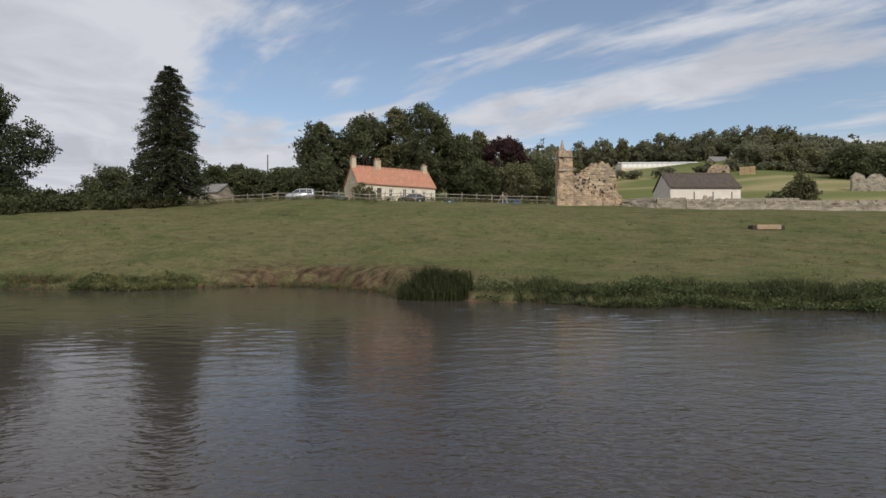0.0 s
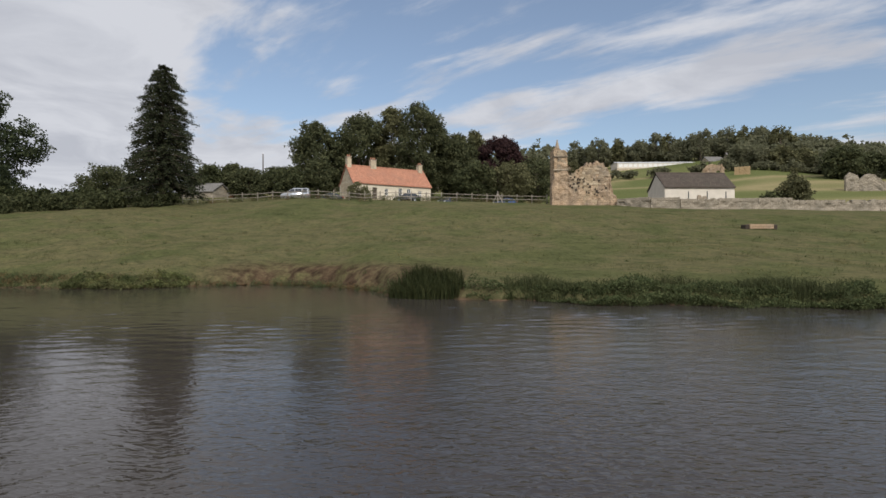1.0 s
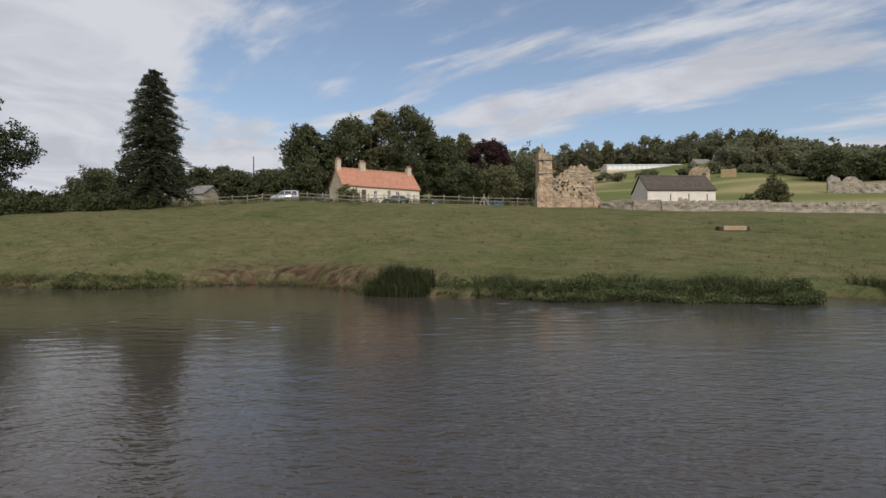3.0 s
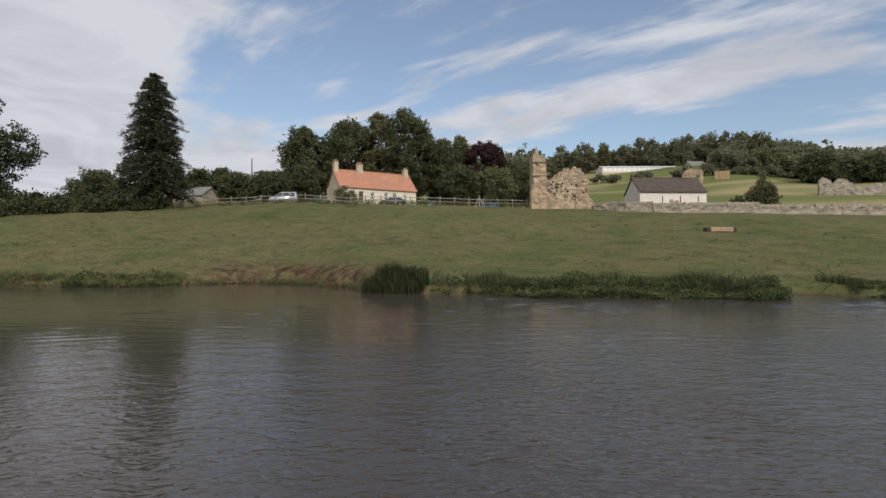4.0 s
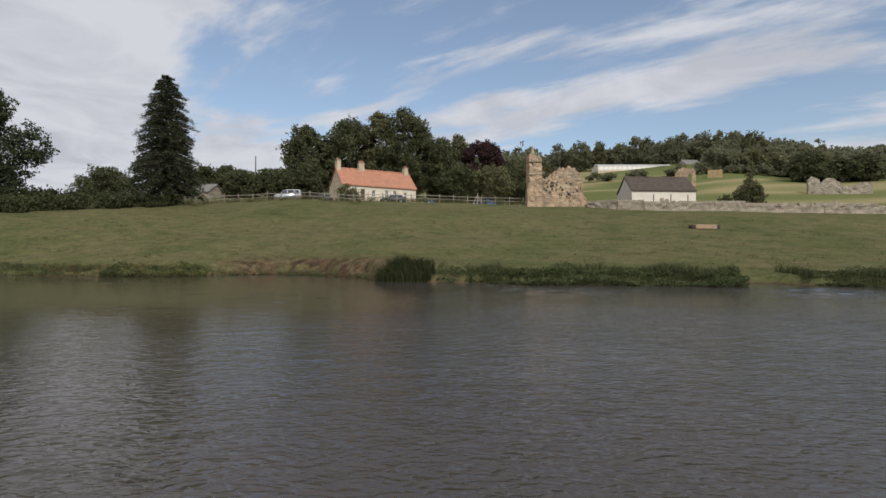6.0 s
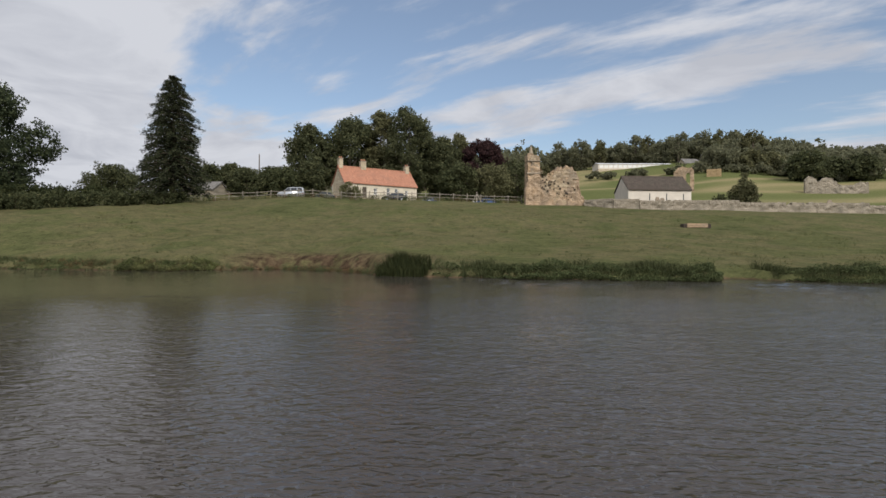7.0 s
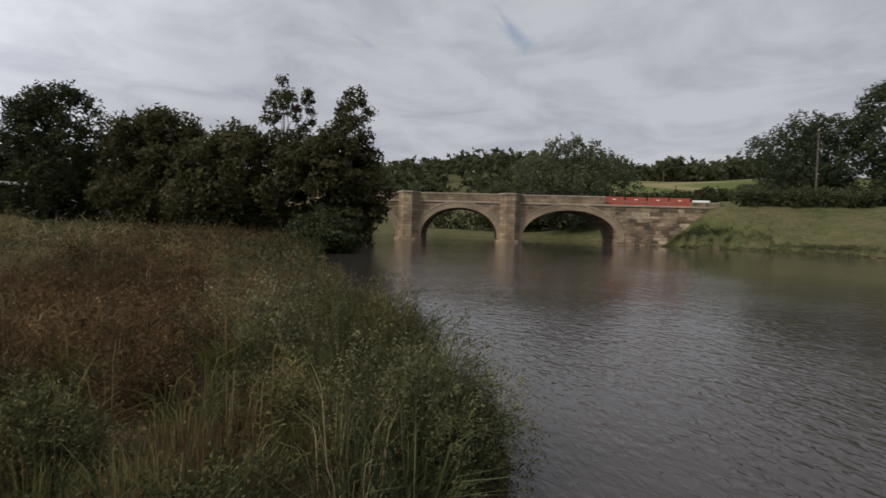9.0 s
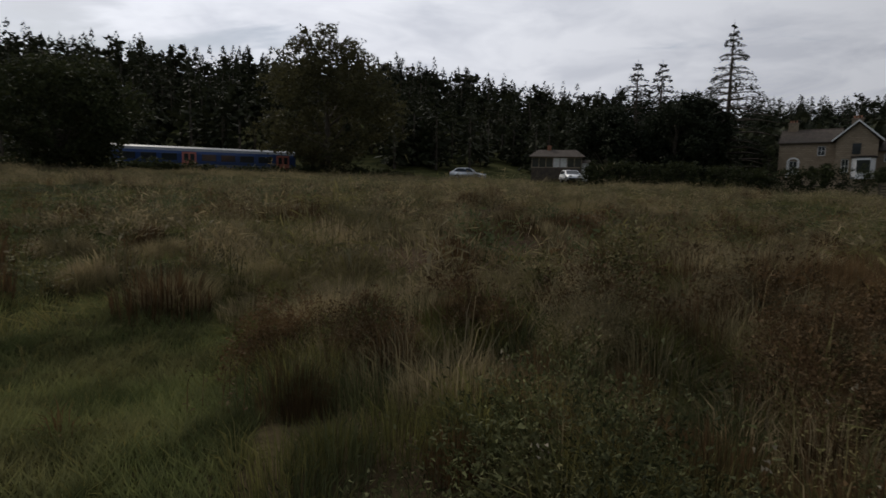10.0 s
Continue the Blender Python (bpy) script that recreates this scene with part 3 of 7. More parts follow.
def land(x, y):
    """Height of the ground; the river bed lies below 0."""
    x, y = np.asarray(x, float), np.asarray(y, float)
    yb = np.interp(x, FAR_X, FAR_Y) + 0.25 * np.sin(x * 1.7) + 0.15 * np.sin(x * 4.1)
    yn = np.interp(x, NEAR_X, NEAR_Y) + 0.15 * np.sin(x * 2.3)
    # far meadow
    zf = np.interp(y, MEADOW_Y, MEADOW_Z)
    tilt = -(0.026 * np.clip(x, -60, 28) + 0.012 * (np.clip(x, 28, 90) - 28)) * sstep(y, 45, 75)
    zf = zf + tilt + 0.10 * wavy(x, y, 3.3) * sstep(y, 20, 30) + 0.25 * wavy(x, y, 9.0, 2.0) * sstep(y, 30, 45) * (1 - sstep(y, 60, 75))
    zf = zf - 2.2 * sstep(-x, 40, 70) * sstep(y, 40, 60) * (1 - sstep(y, 120, 200))
    r = np.hypot(x, y)
    az = np.degrees(np.arctan2(x, np.maximum(y, 1)))
    rise = np.interp(az, (-80, -60, -45, -36, -22, -12, 0, 12, 22, 31, 33.5, 39, 60), (4, 12, 14, 4, 3, 14, 30, 40, 44, 50, 43, 33, 32))
    zf = zf + rise * sstep(r, 105, 425)
    zf = zf + 1.9 * np.exp(-((x - 90) / 36) ** 2 - ((y - 214) / 30) ** 2)
    zf = np.minimum(zf, 0.30 + 0.19 * np.maximum(y - yb, 0))
    lane = np.interp(y, (20, 34, 45, 58, 70, 82), (-50, -53.5, -52.5, -50, -45, -38))
    bank = 4.35 + 3.6 * sstep(y, 45, 75) - 0.36 * np.maximum(np.abs(x - lane) - 3.0, 0) - 0.9 * np.maximum(33 - y, 0)
    zf = np.where((y > 24) & (y < 90), np.maximum(zf, bank * (1 - sstep(y, 76, 90)) + zf * sstep(y, 76, 90)), zf)
    zf = zf + 1.15 * sstep(-x, 20, 34) * sstep(y, 30, 46) * (1 - sstep(y, 66, 77))
    u = y - yb
    beach = np.interp(x, (-14, -11, -5, -3, -1.5), (0, 1, 1, 1, 0))
    lip = sstep(u, -0.15, 0.5) * (1 - beach) + sstep(u, -0.5, 4.0) * beach
    zfar = -0.9 + (zf + 0.9) * np.where(u < -2, 0, np.maximum(lip, 0.9 / (zf + 0.9) * sstep(u, -2, 0.02)))
    # near bank
    w = yn - y
    zn = np.interp(w, NEAR_W, NEAR_Z) + 0.09 * wavy(x, y, 0.62, 1.0) * sstep(w, 0.8, 2.5) + 0.10 * wavy(x, y, 1.5, 3.0) * sstep(w, 1, 4) + 0.30 * wavy(x, y, 3.1) * sstep(w, 5, 12) + 0.10 * sstep(w, 1, 4)
    east = np.interp(x, (-260, -150, -60, 0, 60), (0, 0, 8, 4, 0))
    zn = zn + np.interp(x, (-250, -120, -40, 20, 80), (27, 27, 24, 22, 25)) * sstep(w - east, 86, 180)
    znear = np.where(w < 0, -0.9 * sstep(-w, 0, 1.6), zn)
    z = np.where(y > (yb + yn) / 2, zfar, znear)
    # beyond the bridge the river turns away behind the near bank
    west = sstep(-x, 90, 104)
    z = np.where(west > 0, z * (1 - west) + west * np.maximum(z, 1.2 + 0.02 * np.maximum(-x - 100, 0)), z)
    return z + 13 * sstep(-x, 170, 380) * (1 - sstep(y, 60, 200)) + 12 * sstep(-x, 170, 300) * sstep(y, -45, 15) * (1 - sstep(y, 90, 180))


def graded(lo, hi, fine_lo, fine_hi, step, grow=1.12):
    """Grid lines, dense between fine_lo and fine_hi, wider outwards."""
    mid = list(np.arange(fine_lo, fine_hi, step))
    up_, d = [mid[-1]], step
    while up_[-1] < hi:
        d *= grow
        up_.append(up_[-1] + d)
    dn, d = [mid[0]], step
    while dn[-1] > lo:
        d *= grow
        dn.append(dn[-1] - d)
    return np.array(dn[:0:-1] + mid + up_[1:])


gx = np.unique(np.concatenate([graded(-2500, 2500, -50, 30, 0.55, 1.11), np.arange(-12.05, 6.5, 0.25)]))
gy = np.unique(np.concatenate([graded(-2500, 2500, -24, 50, 0.5, 1.11), np.arange(-17.07, -7.5, 0.22)]))
GX, GY = np.meshgrid(gx, gy)
GZ = land(GX, GY)
nx, ny = len(gx), len(gy)
idx = np.arange(nx * ny).reshape(ny, nx)
gm = bpy.data.meshes.new("ground")
gm.vertices.add(nx * ny)
gm.vertices.foreach_set("co", np.stack([GX, GY, GZ], -1).astype(np.float32).ravel())
q = np.stack([idx[:-1, :-1], idx[:-1, 1:], idx[1:, 1:], idx[1:, :-1]], -1).reshape(-1, 4).astype(np.int32)
gm.loops.add(q.size)
gm.loops.foreach_set("vertex_index", q.ravel())
gm.polygons.add(len(q))
gm.polygons.foreach_set("loop_start", np.arange(0, q.size, 4, dtype=np.int32))
gm.polygons.foreach_set("use_smooth", np.ones(len(q), bool))
gm.materials.append(TURF)
gm.update(calc_edges=True)
tagged(new("ground", gm), "grazed green pasture, muddy banks and rough flood meadow", "ground", kind="structure")



def waves(x, y):
    """Wind ripples in crossing trains, stronger in gusts, slack under the banks."""
    rng = np.random.default_rng(12)
    z = np.zeros_like(x)
    for i, lam in enumerate(np.geomspace(0.26, 0.75, 20)):
        a = (0.42 if i % 2 else -0.36) + rng.normal() * 0.2
        k = 2 * math.pi / lam
        z += 0.0030 * lam * np.sin(k * (x * math.sin(a) + y * math.cos(a)) + rng.random() * 6.28 + 1.4 * np.sin(0.9 * x + lam * 37) + 1.2 * np.sin(1.3 * x + 0.7 * y + 51 * lam))
    lap = sstep(np.interp(x, FAR_X, FAR_Y) - y, -0.3, 2.5)
    gust = lap * np.clip(0.85 + 0.3 * wavy(x, y, 3.7, 1.0) + 0.3 * wavy(x, y, 1.6, 2.0), 0.35, 1.4)
    edge = sstep(x, -58, -52) * (1 - sstep(x, 34, 38)) * sstep(y, -7, -2) * (0.6 + 0.6 * sstep(y, 5, 16)) * (0.45 + 0.55 * sstep(x, -8, 4))
    return z * gust * edge


wx_ = np.concatenate([[-135.0], np.arange(-58, 38.1, 0.26), [200.0]])
wy_ = np.concatenate([[-48.0], np.arange(-7, 34.1, 0.085), [45.0]])
WX, WY = np.meshgrid(wx_, wy_)
dry = np.minimum(WY - np.interp(WX, NEAR_X, NEAR_Y), np.interp(WX, FAR_X, FAR_Y) - WY) < -1.5
WZ = np.where(dry, 0.0, waves(WX, WY))
widx = np.arange(WX.size).reshape(WX.shape)
wq = np.stack([widx[:-1, :-1], widx[:-1, 1:], widx[1:, 1:], widx[1:, :-1]], -1).reshape(-1, 4)
far_out = (WX < -57) | (WX > 45) | (WY < -8)
keep_ = ~(dry.ravel()[wq].all(1) & ~far_out.ravel()[wq].any(1))
wq = wq[keep_].astype(np.int32)
wm = bpy.data.meshes.new("water")
wm.vertices.add(WX.size)
wm.vertices.foreach_set("co", np.stack([WX, WY, WZ], -1).astype(np.float32).ravel())
wm.loops.add(wq.size)
wm.loops.foreach_set("vertex_index", wq.ravel())
wm.polygons.add(len(wq))
wm.polygons.foreach_set("loop_start", np.arange(0, wq.size, 4, dtype=np.int32))
wm.polygons.foreach_set("use_smooth", np.ones(len(wq), bool))
wm.materials.append(WATER)
wm.update(calc_edges=True)
tagged(new("water", wm), "brown rippled river reflecting sky and trees", "river", kind="structure")


def gz(x, y):
    return float(land(x, y))


# ---- trees ----
def leaf_cloud(rng, centres, radii, count, size, squash=0.8, shell=0.55, spread=1.0):
    """Leaves in the outer shells of clumps: centres (k, 3), radii (k,)."""
    wgt = radii ** 2
    k = rng.choice(len(centres), count, p=wgt / wgt.sum())
    d = rng.normal(size=(count, 3))
    d /= np.linalg.norm(d, axis=1, keepdims=True)
    rr = radii[k] * (shell + (1 - shell) * rng.random(count) ** 0.6) * (1 + 0.14 * np.clip(rng.normal(size=count), -1.5, 1.5))
    off = d * rr[:, None]
    off[:, 2] *= squash
    # leaves gather on twigs
    twig = np.arange(count) // 9 * 9
    P = centres[k[twig]] + off[twig] + np.clip(rng.normal(size=(count, 3)), -1.6, 1.6) * (spread * size * (1.0 + 0.5 * rng.random(count)))[:, None]
    d = d[twig]
    nrm = d + 0.7 * rng.normal(size=(count, 3))
    nrm /= np.linalg.norm(nrm, axis=1, keepdims=True)
    u = np.cross(nrm, rng.normal(size=(count, 3)))
    u /= np.linalg.norm(u, axis=1, keepdims=True)
    v = np.cross(nrm, u)
    s = size * (0.6 + 0.8 * rng.random(count))
    return P, u * s[:, None], v * (s * 0.62)[:, None]


def broadleaf(name, x, y, height, width, mat, label, seed, leaves=7000, size=0.28, low=0.12, clumps=46, trunk=0.35, base=None, open_=0.0, group="", lean=0.0, tall=1.0, lobed=1.0):
    """A tree: tapered trunk, limbs and a crown of many leaves in uneven clumps."""
    rng = np.random.default_rng(seed)
    z0 = gz(x, y) if base is None else base
    ob = thing(name, pose(x, y, z0 - 0.15, 0, 0, 0), label, "tree", group)
    cz, ch = height * (low + (1 - low) / 2), height * (1 - low) / 2
    cs, rs = [], []
    for i in range(clumps):
        t = rng.random()
        zz = -1 + 2 * (i + 0.5) / clumps
        ring = math.sqrt(max(0.0, 1 - abs(zz) ** (2.2 * tall))) * (1 - 0.12 * (zz > 0.3))
        a = 2.39996 * i + rng.normal() * 0.5
        lobe = 1 + 0.22 * lobed * math.sin(2 * a + seed) + 0.16 * lobed * math.sin(3 * a + 1.7 * seed + 4 * zz)
        rad = ring * (0.45 + 0.5 * rng.random() ** 0.6) * lobe
        cr = width / 2 * (0.13 + 0.27 * rng.random() ** 1.4)
        cs.append((math.cos(a) * rad * (width / 2 - cr * 0.6) + lean * zz, math.sin(a) * rad * (width / 2 - cr * 0.6), cz + zz * (ch - cr * 0.55) * (1 + 0.10 * math.sin(a + seed * 2.3))))
        rs.append(cr * (1 - open_ * rng.random()))
    cs, rs = np.array(cs), np.array(rs)
    # trunk and limbs
    vs, fs = tube([(0, 0, 0), (0.1, 0.05, height * 0.25), (0.15 + lean * 0.3, -0.1, height * 0.5), (lean * 0.7, 0, height * 0.8)], [trunk * 1.25, trunk, trunk * 0.65, trunk * 0.15], 8)
    for c in cs[rng.permutation(len(cs))[:16]]:
        st = np.array([0.1, 0, min(max(height * 0.18, c[2] - width * 0.35), height * 0.6)])
        midp = st * 0.45 + c * 0.55 + rng.normal(size=3) * 0.25
        v2, f2 = tube([st, midp, c], [trunk * 0.4, trunk * 0.22, trunk * 0.05], 5)
        fs += [tuple(i + len(vs) for i in f) for f in f2]
        vs += v2
    mpart("trunk", mesh_of("trunk", vs, fs, BARK, True), ob, "dark bark trunk and limbs")
    P, U, V = leaf_cloud(rng, cs, rs, leaves, size)
    mpart("crown", rhombs("crown", P, U, V, mat), ob)
    return ob


def conifer(name, x, y, height, width, mat, label, seed, whorls=26, per=9, sprays=14, droop=0.25, size=0.42, bare=0.0, base=None, group="", power=0.75):
    """A spruce or cedar: straight trunk, whorls of drooping boughs carrying needle sprays."""
    rng = np.random.default_rng(seed)
    z0 = gz(x, y) if base is None else base
    ob = thing(name, pose(x, y, z0 - 0.1), label, "tree", group)
    vs, fs = tube([(0, 0, 0), (0, 0, height * 0.5), (0, 0, height)], [height * 0.02, height * 0.012, 0.02], 8)
    P, U = [], []
    for i in range(whorls):
        f = (i + 0.3 * rng.random()) / whorls
        z = height * (0.06 + bare + (0.935 - bare) * f)
        reach = width / 2 * (1 - f) ** power * (0.9 + 0.2 * rng.random()) + 0.08
        for k in range(per):
            a = 2 * math.pi * (k + rng.random()) / per
            L = reach * (0.66 + 0.44 * rng.random())
            st = np.array([0, 0, z])
            end = np.array([math.cos(a) * L, math.sin(a) * L, z - droop * L * (1.0 - 0.6 * f) + 0.25 * rng.normal()])
            if L > 0.8:
                v2, f2 = tube([st, (st + end) / 2 + (0, 0, 0.06 * L), end], [0.055 * L ** 0.5, 0.03 * L ** 0.5, 0.01], 4)
                fs += [tuple(j + len(vs) for j in q_) for q_ in f2]
                vs += v2
            tt = rng.random(sprays) ** 0.55
            p = st + (end - st) * tt[:, None]
            p[:, 2] += 0.06 * L * np.sin(math.pi * tt) * 2 - 0.15 * rng.random(sprays)
            p += rng.normal(size=(sprays, 3)) * 0.085 * L ** 0.5
            d = (end - st) / max(L, 0.2) + rng.normal(size=(sprays, 3)) * 0.45
            d[:, 2] -= 0.2
            P.append(p)
            U.append(d / np.linalg.norm(d, axis=1, keepdims=True))
    P, U = np.concatenate(P), np.concatenate(U)
    n = len(P)
    s = size * (0.6 + 0.7 * rng.random(n)) * (0.45 + 0.55 * (1 - P[:, 2] / height))
    side = np.cross(U, rng.normal(size=(n, 3)))
    side /= np.linalg.norm(side, axis=1, keepdims=True)
    mpart("trunk", mesh_of("trunk", vs, fs, BARK, True), ob, "straight trunk and bare boughs")
    mpart("crown", rhombs("crown", P, U * s[:, None], side * (s * 0.42)[:, None], mat), ob)
    return ob


def hedge(name, pts, height, width, mat, label, seed, per_m=260, size=0.13, kind="", jag=0.18):
    """A hedge along points: stems inside, leaves in clumps along it."""
    rng = np.random.default_rng(seed)
    pts = [np.array(p, float) for p in pts]
    segs = [(a, b, np.linalg.norm(b - a)) for a, b in zip(pts, pts[1:])]
    total = sum(s[2] for s in segs)
    ob = thing(name, pose(0, 0, 0), label, "hedge", kind=kind)
    cs, rs, vs, fs = [], [], [], []
    for a, b, L in segs:
        n = max(2, int(L / 0.55))
        for i in range(n):
            p = a + (b - a) * (i + rng.random()) / n
            g = gz(*p)
            r = width * (0.34 + 0.16 * rng.random())
            top = height * (1 + jag * rng.normal())
            for zz in (0.25, 0.55, 0.85):
                cs.append((p[0] + rng.normal() * width * 0.2, p[1] + rng.normal() * width * 0.2, g + max(0.2, top * zz)))
                rs.append(r)
            if i % 3 == 0:
                v2, f2 = tube([(p[0], p[1], g - 0.1), (p[0] + 0.1, p[1], g + top * 0.8)], [0.05, 0.02], 4)
                fs += [tuple(j + len(vs) for j in q_) for q_ in f2]
                vs += v2
    P, U, V = leaf_cloud(rng, np.array(cs), np.array(rs), int(total * per_m), size, 0.9, 0.35)
    mpart("stems", mesh_of("stems", vs, fs, BARK), ob)["kind"] = "stuff"
    mpart("foliage", rhombs("foliage", P, U, V, mat), ob)
    return ob


def wood(name, spots, mat, label, seed, leaves=420, size=0.7, sharp=0.0, hmin=9, hmax=16, wfac=0.55):
    """A far wood: many crowns on a slope as one mesh. sharp: share of pointed conifers."""
    rng = np.random.default_rng(seed)
    Ps, Us, Vs, tv, tf = [], [], [], [], []
    for x, y in spots:
        z0, h = gz(x, y), hmin + (hmax - hmin) * rng.random()
        if rng.random() < sharp:
            n = leaves
            f = rng.random(n) ** 1.2
            a = rng.random(n) * 2 * math.pi
            r = h * 0.265 * (1 - f) ** 0.8 * (0.55 + 0.5 * rng.random(n)) * (0.75 + 0.35 * np.cos(f * 55))
            P = np.stack([x + r * np.cos(a), y + r * np.sin(a), z0 + h * (0.08 + 0.94 * f)], 1)
            U = np.stack([np.cos(a), np.sin(a), -0.5 + 0 * a], 1) + rng.normal(size=(n, 3)) * 0.35
            U *= (size * (0.35 + 0.65 * (1 - f)) * (0.6 + 0.6 * rng.random(n)))[:, None]
            V = np.cross(U, rng.normal(size=(n, 3)))
            V *= (np.linalg.norm(U, axis=1) / (np.linalg.norm(V, axis=1) + 1e-9) * 0.45)[:, None]
        else:
            w = h * wfac * (0.8 + 0.4 * rng.random())
            k = 11
            c = np.clip(rng.normal(size=(k, 3)), -1.7, 1.7) * (w * 0.26, w * 0.26, h * 0.20) + (x, y, z0 + h * 0.55)
            P, U, V = leaf_cloud(rng, c, np.full(k, w * 0.27) * (0.7 + 0.5 * rng.random(k)), leaves, size, 0.85, 0.3, 0.45)
        Ps.append(P), Us.append(U), Vs.append(V)
        v2, f2 = tube([(x, y, z0 - 0.3), (x, y, z0 + h * 0.7)], [0.02 * h, 0.008 * h], 4)
        tf += [tuple(j + len(tv) for j in q_) for q_ in f2]
        tv += v2
    ob = thing(name, pose(0, 0, 0), label, "woodland", kind="stuff")
    Pa, Ua, Va = np.concatenate(Ps), np.concatenate(Us), np.concatenate(Vs)
    mpart("crowns", tri_mesh("crowns", np.stack([Pa - Ua * 0.9, Pa + Ua * 0.8 + Va, Pa + Ua * 0.5 - Va * 1.3], 1), mat), ob)
    mpart("trunks", mesh_of("trunks", tv, tf, BARK), ob)
    return ob


# far side, the trees that stand singly
conifer("spruce_tree", -32.8, 66.5, 25.0 - gz(-32.8, 66.5), 10.0, SPRUCELEAF, "tall dark green spruce tree standing alone behind the hedge", 3, whorls=34, per=12, sprays=150, size=0.175, droop=0.22, power=0.54, bare=0.06)
broadleaf("oak_tree", -67.6, 79.5, 18.6, 18.0, OAKLEAF, "large dark spreading oak tree beside the lane", 14, leaves=34000, size=0.21, low=0.0, clumps=66, lean=-1.5, lobed=0.4, trunk=0.6, tall=0.6)
broadleaf("oak_tree", -79.5, 75, 14.4, 22.5, OAKLEAF, "lower broad dark oak tree in the roadside row", 12, leaves=26000, size=0.21, low=0.0, clumps=50, trunk=0.5)
broadleaf("round_tree", -62.5, 105, 18.6 - gz(-62.5, 105), 12, TREELEAF, "low rounded dark green tree behind the hedge", 13, leaves=14000, size=0.2, low=0.0, clumps=40)
for tx, ty, th, tw, tm, tl, ts in (
        (-25.0, 116, 15.8, 13, TREELEAF, "dark green tree behind the cottage", 21),
        (-16.6, 119, 18.2, 14, TREELEAF, "tall dark green tree behind the cottage", 22),
        (-9.8, 122, 20.0, 12, OLIVELEAF, "tall thin-leaved olive green tree behind the cottage", 23),
        (-2.6, 118, 20.6, 15, TREELEAF, "tallest broad green tree behind the cottage", 24),
        (4.8, 120, 14.5, 11, TREELEAF, "dark green tree beside the cottage gable", 25),
        (9.6, 131, 15.5, 9, OLIVELEAF, "small olive tree in the distant tree line", 26),
        (15.8, 127, 14.6, 11.5, COPPERLEAF, "dark purple copper beech tree", 27),
        (8.5, 112, 8.2, 11, HEDGELEAF, "bushy dark green tree beside the car park", 28),
        (15.5, 110, 8.4, 12, OLIVELEAF, "bushy olive green tree near the ruin", 29),
        (22.0, 118, 9.6, 11, TREELEAF, "bushy green tree behind the ruin", 30),
        (-42.5, 104, 6, 7, HEDGELEAF, "small rounded tree behind the farm roofs", 31),
        (-38.5, 106, 6.4, 6.5, TREELEAF, "small uneven tree behind the farm roofs", 32),
        (-35.0, 103, 5.5, 7, TREELEAF, "low bushy tree behind the fence", 34),
        (-27.5, 104, 6.0, 8, HEDGELEAF, "rounded bushy tree behind the van", 35),
        (-22.5, 106, 8.0, 7, TREELEAF, "bushy tree beside the cottage gable", 36),
        (-31, 108, 6, 9, HEDGELEAF, "low bushy tree behind the van", 33)):
    broadleaf("tree", tx, ty, th, tw, tm, tl, ts, leaves=7000 if th < 10 else 22000, size=0.24, low=0.0, clumps=84, group="trees behind the cottage", open_=0.5 if tm is OLIVELEAF else 0.1)
broadleaf("shrub", 52.7, 78.5, 4.3, 4.4, OLIVELEAF, "rounded dark green shrub behind the field wall", 41, leaves=4500, size=0.2, low=0.0, clumps=36, trunk=0.12)
broadleaf("shrub", 53.2, 79.5, 6.2, 2.2, OLIVELEAF, "loose upright shrub growing through a rounder one", 46, leaves=1500, size=0.14, low=0.2, clumps=14, trunk=0.06, open_=0.5)
broadleaf("shrub", 47.6, 77.0, 2.1, 3.6, HEDGELEAF, "low green shrub behind the field wall", 42, leaves=1500, size=0.16, low=0.0, clumps=16, trunk=0.07)
broadleaf("shrub", -12.4, 90.0, 3.4, 5.4, OLIVELEAF, "dense green shrub against the cottage front", 43, leaves=2600, size=0.15, low=0.0, clumps=24, trunk=0.08)
hedge("hedge", [(-51.2, 35.4), (-49.5, 38), (-47.5, 46), (-45, 54), (-39, 59.5), (-33, 63.6), (-31, 66.5)], 1.5, 1.8, HEDGELEAF, "long dark green field hedge along the lane", 51, per_m=900, size=0.115, jag=0.1)
hedge("hedge", [(-56, 43), (-60, 58), (-58, 70), (-48, 78)], 1.0, 2.0, DARKLEAF, "dark green roadside hedge below the oaks", 52, per_m=380, size=0.17)
# beyond and beside the bridge
broadleaf("willow_tree", -85.0, 32.8, 17.4 - gz(-85, 32.8), 24.0, WILLOWLEAF, "grey-green open-crowned willow tree beyond the bridge", 61, leaves=22000, size=0.22, low=0.06, clumps=74, open_=0.4)
broadleaf("tree", -97, 27, 9.5, 14, HEDGELEAF, "dark low tree beyond the bridge", 62, leaves=14000, size=0.22, low=0.0)
hedge("hedge", [(-66, 44), (-75, 46), (-84, 43), (-92, 36), (-99, 26), (-106, 12)], 3.0, 3.4, DARKLEAF, "dark green scrub along the river bank beyond the bridge", 63, per_m=300, size=0.2, jag=0.3)
